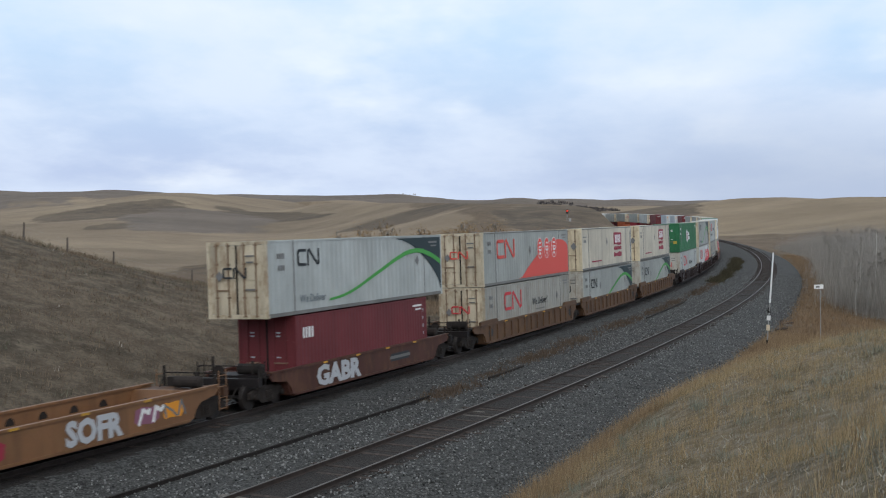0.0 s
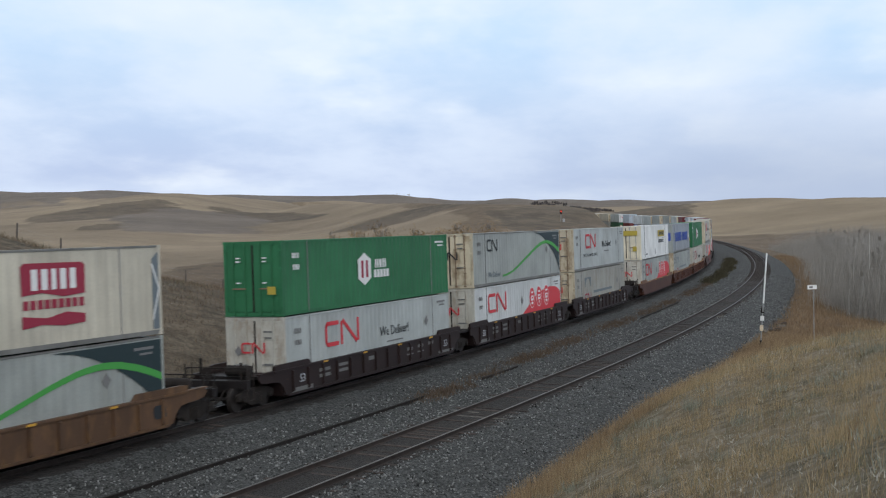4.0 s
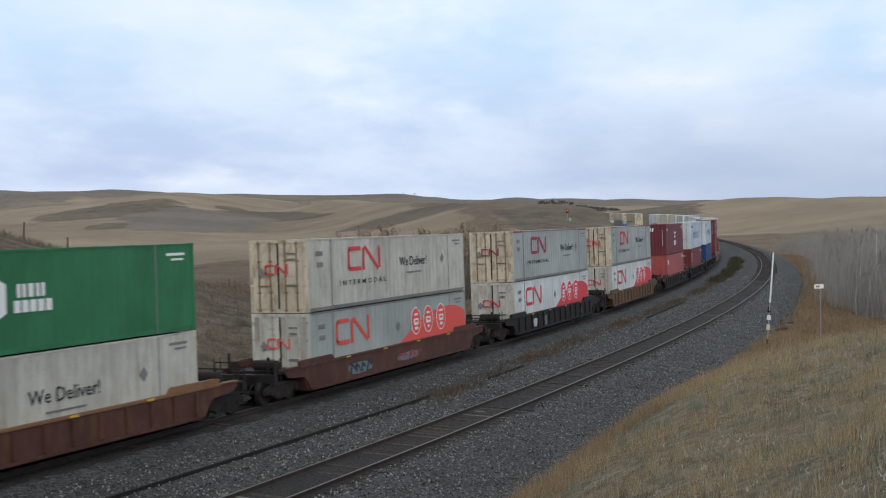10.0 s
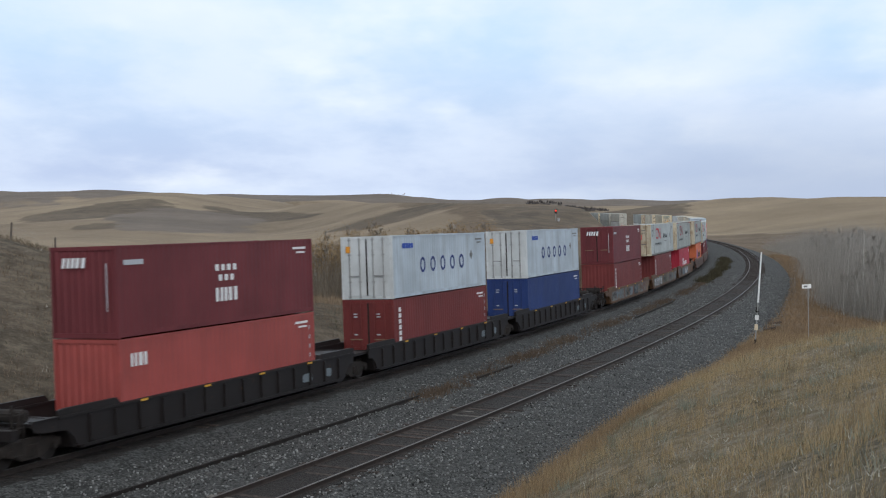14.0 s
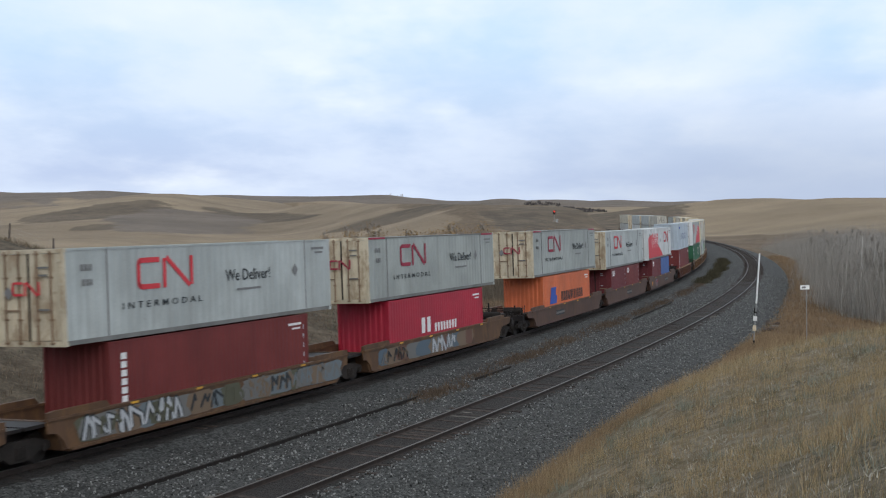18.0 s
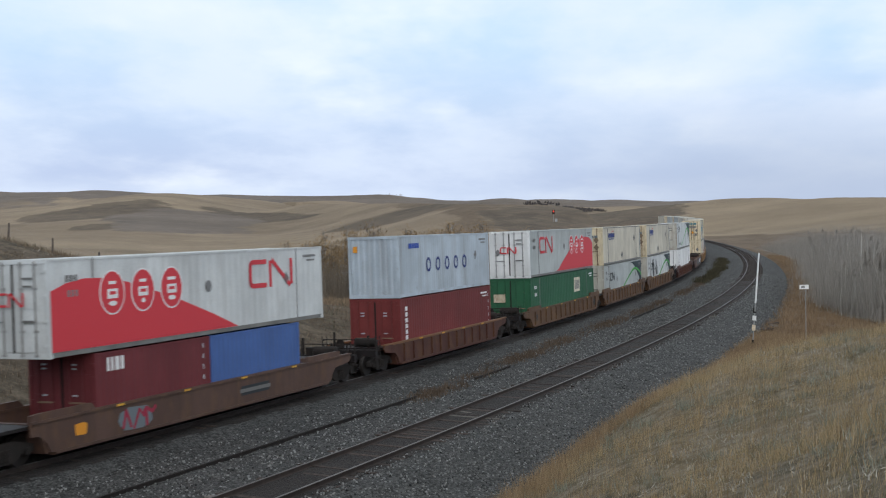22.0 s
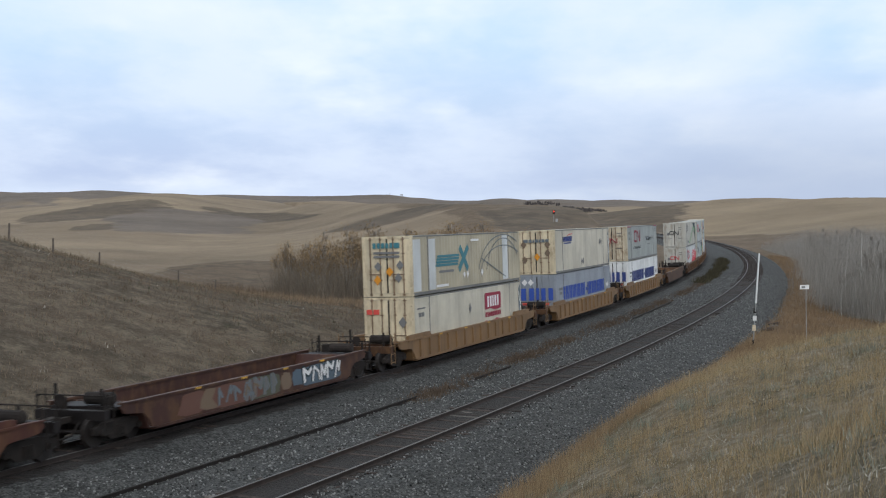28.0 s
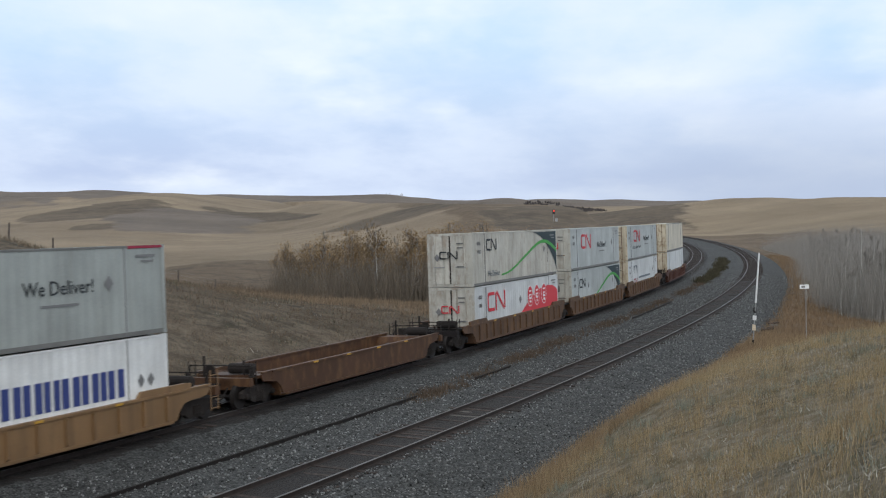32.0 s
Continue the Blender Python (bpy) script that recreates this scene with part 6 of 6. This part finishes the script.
blades("sage_clumps", scatter(900, (-24, 26), (-22, -7.5), 28, tufted(4.5, 0.3, 1.0)), (0.2, 0.42), (0.012, 0.022), (0.16, 0.165, 0.12), (0.34, 0.345, 0.28), "grey-green sage clumps on the bank", 19, 0.16, 60, 0.9, plain_tips=True)
blades("dark_stalks", scatter(300, (-12, 26), (-20, -6.5), 29, tufted(3.0, 0.1, 1.0, 18.0)), (0.25, 0.5), (0.005, 0.01), (0.07, 0.042, 0.028), (0.15, 0.095, 0.06), "dark brown dead weed stalks in the bank grass", 20, 0.07, 8, 0.45)
blades("slope_litter", scatter(420, (-6, 60), (16, 46), 19, clumpy(3.2, 0.22)), (0.08, 0.22), (0.03, 0.08), (0.26, 0.235, 0.20), (0.45, 0.415, 0.36), "pale dead weeds scattered over the cut slope", 14, 0.25, 5, 1.6)


def track_weeds():
    r = np.random.RandomState(31)
    out = []
    for s0, n0, ds, dn, k in ((16, 3.9, 2.4, 0.5, 190), (22, 4.2, 2.0, 0.4, 80), (30, 4.7, 3.5, 0.6, 260), (38, 5.0, 3.5, 0.6, 220), (51, 5.1, 5.5, 0.6, 300), (63, 5.1, 4.0, 0.5, 160), (72, 5.1, 5.0, 0.5, 240), (88, 5.0, 6, 0.5, 260), (101, 4.9, 4, 0.4, 160)):
        for _ in range(k):
            x, y, _z = line_point(r.normal(s0, ds * 0.6), r.normal(n0, dn * 0.6))
            out.append((x, y, -0.38))
    blades("track_weeds", np.array(out), (0.10, 0.36), (0.02, 0.045), (0.07, 0.053, 0.041), (0.165, 0.124, 0.09), "dry weeds growing in the ballast between tracks", 9, 0.15, 6)
    out = []
    for _ in range(1500):
        s = r.uniform(104, 178)
        x, y, _z = line_point(s, 4.85 - 0.009 * (s - 110) + r.normal(0, 0.34) + 0.2 * math.sin(s * 0.3))
        out.append((x, y, -0.4))
    blades("track_shrubs", np.array(out), (0.15, 0.6), (0.04, 0.09), (0.035, 0.033, 0.02), (0.095, 0.083, 0.052), "dark green shrubs between the two tracks", 10, 0.25, 6)


track_weeds()


def scrub_patch(name, cx, cy, ra, rb, turn, count, tall, dark, light, label, seed):
    r = np.random.RandomState(seed)
    q, a = np.sqrt(r.uniform(0, 1, count)), r.uniform(0, 6.283, count)
    u, v = q * np.cos(a) * ra, q * np.sin(a) * rb
    c, t = math.cos(radians(turn)), math.sin(radians(turn))
    x, y = cx + u * c - v * t, cy + u * t + v * c
    places = np.stack([x, y, land(x, y)], 1)
    blades(name, places, tall, (0.9, 1.8), dark, light, label, seed, 1.0, 7, 0.8)


BARK = plain("pale_aspen_bark", (0.40, 0.385, 0.35), 0.85, 0, 0.35, 3.0)
BARK_DARK = plain("grey_aspen_bark", (0.29, 0.27, 0.245), 0.9, 0, 0.35, 3.0)
TWIGS = islands("grey_twigs", (0.17, 0.154, 0.136), (0.38, 0.35, 0.315))
LEAVES = islands("autumn_leaves", (0.17, 0.115, 0.062), (0.34, 0.235, 0.125))


def aspen_meshes(seed, leafy):
    r = random.Random(seed)
    bm = bmesh.new()
    h = r.uniform(7.5, 10.0)
    pts, rad = [], []
    bx = by = 0.0
    for k in range(8):
        t = k / 7
        bx += r.uniform(-0.16, 0.16)
        by += r.uniform(-0.16, 0.16)
        pts.append((bx, by, h * t - 0.3))
        rad.append(0.11 * (1 - t) ** 0.8 + 0.012)
    tube(bm, pts, rad, 6)
    ends = []
    for k in range(17):
        t = r.uniform(0.28, 0.95)
        i = min(int(t * 7), 6)
        f = t * 7 - i
        p = Vector(pts[i]).lerp(Vector(pts[i + 1]), f)
        a = r.uniform(0, 6.283)
        ln = (1 - t) * r.uniform(1.6, 2.8) + 0.5
        tip = p + Vector((math.cos(a) * ln * 0.6, math.sin(a) * ln * 0.6, ln * r.uniform(0.6, 1.0)))
        mid = p.lerp(tip, 0.5) + Vector((math.cos(a) * 0.12, math.sin(a) * 0.12, -0.05))
        tube(bm, [p, mid, tip], (0.032 * (1.2 - t), 0.022 * (1.2 - t), 0.008), 4)
        ends.append((p, mid, tip))
    trunk = done(bm, "trunk")
    bm = bmesh.new()
    for p, mid, tip in ends:
        for _ in range(30):
            q = mid.lerp(tip, r.uniform(-0.6, 1.0))
            a = r.uniform(0, 6.283)
            e = q + Vector((math.cos(a) * r.uniform(0.2, 0.6), math.sin(a) * r.uniform(0.2, 0.6), r.uniform(0.15, 0.7)))
            sd = Vector((math.sin(a), -math.cos(a), 0)) * r.uniform(0.010, 0.022)
            bm.faces.new([bm.verts.new(v) for v in (q - sd, q + sd, e)])
    twigs = done(bm, "crown")
    leaves = None
    if leafy:
        bm = bmesh.new()
        for p, mid, tip in ends:
            for _ in range(leafy if tip.z > h * 0.62 else leafy // 5):
                q = mid.lerp(tip, r.uniform(-0.2, 1.2)) + Vector((r.gauss(0, 0.5), r.gauss(0, 0.5), r.gauss(0, 0.4)))
                d = Vector((r.uniform(-1, 1), r.uniform(-1, 1), r.uniform(-1, 1))).normalized() * r.uniform(0.06, 0.12)
                e = d.orthogonal().normalized() * r.uniform(0.04, 0.08)
                bm.faces.new([bm.verts.new(v) for v in (q - d, q + e, q + d, q - e)])
        leaves = done(bm, "leaves")
    return trunk, twigs, leaves


def thicket_edge(s):
    """How far from the line the near thicket begins."""
    return -6.6 - 0.04 * np.maximum(0, 120 - s) - 0.05 * np.maximum(0, s - 138)


def canopy(x, y):
    """Height of the near thicket's tops: low at its edge, taller behind, uneven."""
    s, n = line_coords(x, y)
    e = np.maximum(thicket_edge(s) - n, 0)
    top = 1.5 + 6.5 * (1 - np.exp(-e / 5.0)) + 1.6 * (1 - ease(s, 75, 140)) * ease(e, 2, 9) - 0.006 * np.maximum(s - 150, 0) + 0.9 * rolling(x, y, 11) * ease(e, 1, 6)
    return np.maximum(top - land(x, y), 0.8)


def tree_stand(places, seed, bark, heights, least=0.62):
    """Pose, kind and bark of each tree of a stand."""
    r = random.Random(seed)
    for j, (x, y, z) in enumerate(places):
        kind = r.randrange(5)
        size = r.uniform(least, least + 0.36)
        if heights is not None:
            size = min(size, heights[j] / 9.0 * r.uniform(0.85, 1.2))
        yield pose(x, y, z - 0.1, r.uniform(-4, 4), r.uniform(-4, 4), r.uniform(0, 360)) @ Matrix.Scale(size, 4), kind, r.random() < bark


def grove(places, kinds, seed, label, group, bark=0.6, heights=None, least=0.62):
    for m, kind, pale in tree_stand(places, seed, bark, heights, least):
        trunk, twigs, leaves = kinds[kind]
        t = tagged(new("aspen_tree"), label, "tree", group)
        t.matrix_basis = m
        put("trunk", trunk, BARK if pale else BARK_DARK, t)
        put("crown", twigs, TWIGS, t)
        if leaves:
            put("leaves", leaves, LEAVES, t)


def wood(name, places, kinds, seed, label, bark=0.6, heights=None, least=0.62):
    """The crowded rest of a stand, joined into one mesh."""
    verts, faces, slots, count = [], [], [], 0
    for m, kind, pale in tree_stand(places, seed, bark, heights, least):
        for part_mesh, slot in zip(kinds[kind], (0 if pale else 1, 2, 3)):
            if part_mesh is None:
                continue
            co = np.empty(len(part_mesh.vertices) * 3)
            part_mesh.vertices.foreach_get("co", co)
            rot = np.array(m.to_3x3())
            verts.append(co.reshape(-1, 3) @ rot.T + np.array(m.translation))
            faces.extend([count + v for v in p.vertices] for p in part_mesh.polygons)
            slots.extend([slot] * len(part_mesh.polygons))
            count += len(part_mesh.vertices)
    me = bpy.data.meshes.new(name)
    me.from_pydata(np.vstack(verts).tolist(), [], faces)
    for mat in (BARK, BARK_DARK, TWIGS, LEAVES):
        me.materials.append(mat)
    me.polygons.foreach_set("material_index", np.array(slots, "i"))
    tagged(new(name, me), label, "trees", kind="stuff")


LEAFY = [aspen_meshes(40 + k, 44) for k in range(5)]
BARE = [aspen_meshes(60 + k, 0) for k in range(5)]
stand = scatter(250, (88, 146), (25, 64), 21, lambda x, y, s, n, r: n < 45 + 0.6 * (s - 94))
front = line_coords(stand[:, 0], stand[:, 1])[0] < 116
grove(stand[front][:130], LEAFY, 3, "aspen with pale trunk and thin autumn leaves", "aspens in the hollow", 0.4, None, 0.74)
wood("hollow_wood", np.vstack([stand[front][130:], stand[~front]]), LEAFY, 33, "crowded autumn aspens at the back of the hollow", 0.4, None, 0.74)
stand = scatter(250, (76, 230), (-46, -8), 22, lambda x, y, s, n, r: n < thicket_edge(s) - 0.8)
stand = stand[np.argsort(np.hypot(stand[:, 0], stand[:, 1]))]
tops = canopy(stand[:, 0], stand[:, 1])
grove(stand[:120], BARE, 4, "bare grey aspen in the roadside thicket", "aspens beside the line", 0.16, tops[:120])
wood("roadside_wood", stand[120:], BARE, 34, "bare grey aspens crowded along the curve", 0.16, tops[120:])
stand = scatter(16, (71, 86), (-19, -9.5), 33)
grove(stand, BARE, 6, "bare aspen with a pale trunk at the thicket's edge", "aspens beside the line", 1.0, canopy(stand[:, 0], stand[:, 1]))
stand = scatter(46000, (70, 300), (-40, -6.6), 23, lambda x, y, s, n, r: n < thicket_edge(s) + 0.5 * r.normal(0, 1, len(x)) - 0.25 * np.maximum(0, 84 - s), 1.25)
tops = canopy(stand[:, 0], stand[:, 1]) * np.random.RandomState(8).uniform(0.25, 0.9, len(stand))
blades("aspen_thicket", stand, (0, 1), (0.014, 0.036), (0.19, 0.175, 0.156), (0.41, 0.384, 0.348), "dense grey saplings of the aspen thicket", 12, 1.0, 7, 0.4, tops, plain_tips=True)
blades("hollow_thicket", scatter(15000, (84, 147), (23, 64), 24, lambda x, y, s, n, r: n < 46 + 0.6 * (s - 94)), (2.0, 7.4), (0.025, 0.055), (0.10, 0.085, 0.068), (0.25, 0.208, 0.16), "dense saplings under the hollow aspens", 13, 0.9, 7, 0.6, plain_tips=True)
blades("hollow_brush", scatter(3000, (80, 128), (40, 76), 30, lambda x, y, s, n, r: n < 50 + 0.7 * (s - 84)), (0.8, 2.6), (0.04, 0.09), (0.10, 0.075, 0.055), (0.22, 0.165, 0.115), "low russet brush at the edge of the hollow aspens", 21, 0.8, 7, 0.8, plain_tips=True)


scrub_patch("far_bushes", 104, 1060, 36, 46, 0, 130, (1.0, 3.2), (0.075, 0.068, 0.066), (0.13, 0.115, 0.11), "dark bushes far off on the hills", 51)
grove([(x, y, float(land(np.array([x]), np.array([y]))[0])) for x, y in ((-88.0, 1905.0), (-83, 1908), (-79, 1904), (-72, 1906), (-67, 1905), (-64, 1907))], LEAFY, 9, "lone tree on the far skyline", "skyline trees", 0.0)


# ---- fence, signs, signal, loose rail ----
def fence_post(x, y, tall, label):
    z = float(land(np.array([x]), np.array([y]))[0])

    def build(bm):
        tube(bm, [(0, 0, -0.4), (0.01, 0.0, tall * 0.5), (0.02, 0.01, tall - 0.04), (0.02, 0.01, tall)], (0.075, 0.07, 0.065, 0.05), 7)
    p = tagged(new("fence_post", shared(("fence_post", tall), build)), label, "fence post", "fence along the cut")
    p.material_slots[0].link = "OBJECT"
    p.material_slots[0].material = M["post"]
    p.matrix_basis = pose(x, y, z, random.uniform(-3, 3), random.uniform(-3, 3), 0)
    return Vector((x, y, z))


posts = [fence_post(x, y, h, "weathered grey wooden fence post on the crest") for x, y, h in ((-28.0, 79.8, 1.12), (-25.9, 82.2, 1.05), (-24.1, 86.8, 1.0), (-19.4, 90.8, 0.95), (-17.5, 95.2, 0.95))]


def fence_wires():
    for k, hgt in enumerate((0.35, 0.6, 0.85)):
        bm = bmesh.new()
        tube(bm, [p + Vector((0, 0, hgt)) for p in posts], [0.0025] * len(posts), 4)
        tagged(put("fence_wire", done(bm, "fence_wire"), M["bare"]), "thin rusty wire strung between the fence posts", "fence wire", "fence along the cut")


fence_wires()


def marker_pole():
    """The tall white pole beside the curve, on a banded foot."""
    x, y, _ = line_point(41.4, -5.85)
    z = float(land(np.array([x]), np.array([y]))[0]) + 0.02
    root = tagged(new("marker_pole"), "tall white marker pole with a banded base", "marker pole")
    root.matrix_basis = pose(x, y, z, 0, 2.6, -20)
    put("foot", shared("pole_foot", lambda bm: tube(bm, [(0, 0, -0.5), (0, 0, 2.6)], (0.04, 0.03), 8)), M["bare"], root)
    put("shaft", shared("pole_shaft", lambda bm: tube(bm, [(0, 0, 2.6), (0, 0, 5.5), (0, 0, 5.55)], (0.052, 0.044, 0.03), 10)), M["white"], root)
    put("plate", shared("pole_plate", lambda bm: (box(bm, -0.11, 0.11, -0.07, -0.05, 1.58, 1.86), box(bm, -0.05, 0.05, -0.08, -0.0705, 1.66, 1.76))), M["white"], root, "small white plate")
    put("band", shared("pole_band", lambda bm: box(bm, -0.1, 0.1, -0.07, -0.05, 0.98, 1.32)), plain("cream_plate", (0.6, 0.5, 0.36), 0.6), root, "small cream plate")
    put("bracket", shared("pole_bracket", lambda bm: (box(bm, -0.1, 0.08, -0.06, 0.04, 2.02, 2.1), box(bm, -0.1, -0.04, -0.06, 0.04, 2.1, 2.34))), M["dark"], root)
    put("sleeve", shared("pole_sleeve", lambda bm: tube(bm, [(0, 0, 0.0), (0, 0, 0.42)], (0.06, 0.06), 8)), M["dark"], root, "black sleeve at the foot")


marker_pole()


def line_sign():
    x, y = 17.0, 57.6
    z = float(land(np.array([x]), np.array([y]))[0])
    root = tagged(new("trackside_sign"), "small white board on a thin steel post", "sign")
    root.matrix_basis = pose(x, y, z, 0, -2.0, 12)
    top = 4.12 - z
    put("post", shared("sign_post", lambda bm: tube(bm, [(0, 0, -0.5), (0, 0, top)], (0.022, 0.02), 6)), M["bare"], root)
    put("board", shared("sign_board", lambda bm: box(bm, -0.32, 0.14, -0.035, -0.02, top - 0.12, top + 0.08)), M["white"], root)
    put("lettering", shared("sign_bars", lambda bm: box(bm, -0.24, -0.06, -0.042, -0.035, top - 0.06, top + 0.02)), D["grey"], root)


line_sign()


def signal_mast():
    x, y = 36.5, 411.0
    z = float(land(np.array([x]), np.array([y]))[0])
    top = 7.54 - 411 * (374.5 - 371) / 2193 - z
    root = tagged(new("railway_signal"), "railway signal on a mast showing red", "signal")
    root.matrix_basis = pose(x, y, z, 0, 0, 5)
    put("mast", shared("signal_mast", lambda bm: tube(bm, [(0, 0, -0.5), (0, 0, top)], (0.11, 0.09), 8)), M["bare"], root)
    put("head", shared("signal_head", lambda bm: (box(bm, -0.4, 0.4, -0.1, 0.1, top - 0.9, top + 0.4), box(bm, -0.5, 0.5, -0.45, -0.1, top + 0.35, top + 0.42))), M["dark"], root)
    put("lens", shared("signal_lens", lambda bm: prism(bm, [(0.24 * math.cos(6.2832 * i / 12), top + 0.05 + 0.24 * math.sin(6.2832 * i / 12)) for i in range(12)], "y", -0.14, -0.1)), plain("red_signal_light", (1.0, 0.05, 0.03), 0.4, 0, 0.0, 1, 1.6), root, "lit red lens")
    put("case", shared("signal_case", lambda bm: box(bm, 0.6, 1.3, -0.4, 0.4, -0.3, 1.0)), M["bare"], root)


signal_mast()


def loose_rails():
    for s0, s1, n in ((-32, -13.0, 4.25), (-12.7, 14.2, 4.0), (20.5, 25.5, 3.85), (56, 74, 4.3)):
        k = int((s1 - s0) / 1.5)
        ss = [s0 + (s1 - s0) * i / k for i in range(k + 1)]
        tagged(put("loose_rail", done(swept(ss, n, RAIL, -0.235), "loose_rail"), M["dark"]), "old rusty rail lying loose on the ballast", "rail", "loose rails")


loose_rails()


def old_ties():
    """Broken ends of ties thrown down beside the ballast."""
    r = random.Random(19)
    me = shared("tie_end", lambda bm: (box(bm, -0.45, 0.45, -0.1, 0.1, 0.0, 0.17), bmesh.ops.bevel(bm, geom=bm.edges[:], offset=0.02, segments=1, affect="EDGES")))
    for k in range(9):
        x, y, _ = line_point(48 + 1.5 * k + r.uniform(-0.6, 0.6), -4.75 - r.uniform(0, 0.9))
        z = max(float(land(np.array([x]), np.array([y]))[0]), -0.62)
        t = tagged(put("broken_tie", me, M["tie" if k % 3 else "grey_tie"]), "broken end of an old timber tie", "timber", "old ties beside the ballast")
        t.matrix_basis = pose(x, y, z - 0.02, r.uniform(-8, 8), r.uniform(-14, 4), r.uniform(0, 180))


old_ties()


def stones():
    """Single ballast stones that stand out of the bed."""
    r = np.random.RandomState(77)
    cube = np.array([(x, y, z) for x in (-1, 1) for y in (-1, 1) for z in (-1, 1)], float)
    quad = np.array([(0, 1, 3, 2), (4, 6, 7, 5), (0, 4, 5, 1), (2, 3, 7, 6), (0, 2, 6, 4), (1, 5, 7, 3)])
    n = 29000
    s = -26 + 150 * r.uniform(0, 1, n) ** 2.0
    lat = np.where(r.uniform(0, 1, n) < 0.55, r.uniform(-5.6, -1.0, n), r.uniform(1.0, 5.9, n))
    x, y, h = np.interp(s, sa, xa), np.interp(s, sa, ya), np.interp(s, sa, ha)
    x, y = x - np.sin(h) * lat, y + np.cos(h) * lat
    prof = ((-6.2, -1.1), (-5.6, -0.72), (-4.6, -0.58), (-3.2, -0.42), (-2.3, -0.20), (-1.7, -0.15), (1.7, -0.15), (2.2, -0.19), (3.2, -0.36), (4.6, -0.38), (5.9, -0.30), (6.5, -0.16), (6.9, -0.13))
    z = np.interp(lat, [p[0] for p in prof], [p[1] for p in prof]) + 0.015
    size = r.uniform(0.012, 0.03, n)
    v = cube[None] * size[:, None, None] * r.uniform(0.6, 1.2, (n, 8, 3))
    a = r.uniform(0, 6.283, n)
    c, q = np.cos(a)[:, None], np.sin(a)[:, None]
    v = np.stack([v[..., 0] * c - v[..., 1] * q, v[..., 0] * q + v[..., 1] * c, v[..., 2]], -1) + np.stack([x, y, z], 1)[:, None]
    f = quad[None] + (np.arange(n) * 8)[:, None, None]
    me = bpy.data.meshes.new("ballast_stones")
    me.vertices.add(n * 8)
    me.vertices.foreach_set("co", v.ravel())
    me.loops.add(n * 24)
    me.loops.foreach_set("vertex_index", f.ravel())
    me.polygons.add(n * 6)
    me.polygons.foreach_set("loop_start", np.arange(n * 6) * 4)
    me.polygons.foreach_set("loop_total", np.full(n * 6, 4))
    me.update(calc_edges=True)
    me.materials.append(islands("loose_stone", (0.025, 0.027, 0.027), (0.31, 0.315, 0.31)))
    tagged(new("ballast_stones", me), "loose crushed stones on the ballast bed", "stones", kind="stuff")


stones()


def motions():
    """The train rolls along its curve at a steady speed."""
    for thing, u, lift, shift in RIDERS:
        rows = []
        for t in range(0, 33):
            m = ride_pose(u - SPEED * t)
            rows.append((t, m @ Matrix.Translation((shift, 0, lift))))
        walk(thing, rows)


motions()
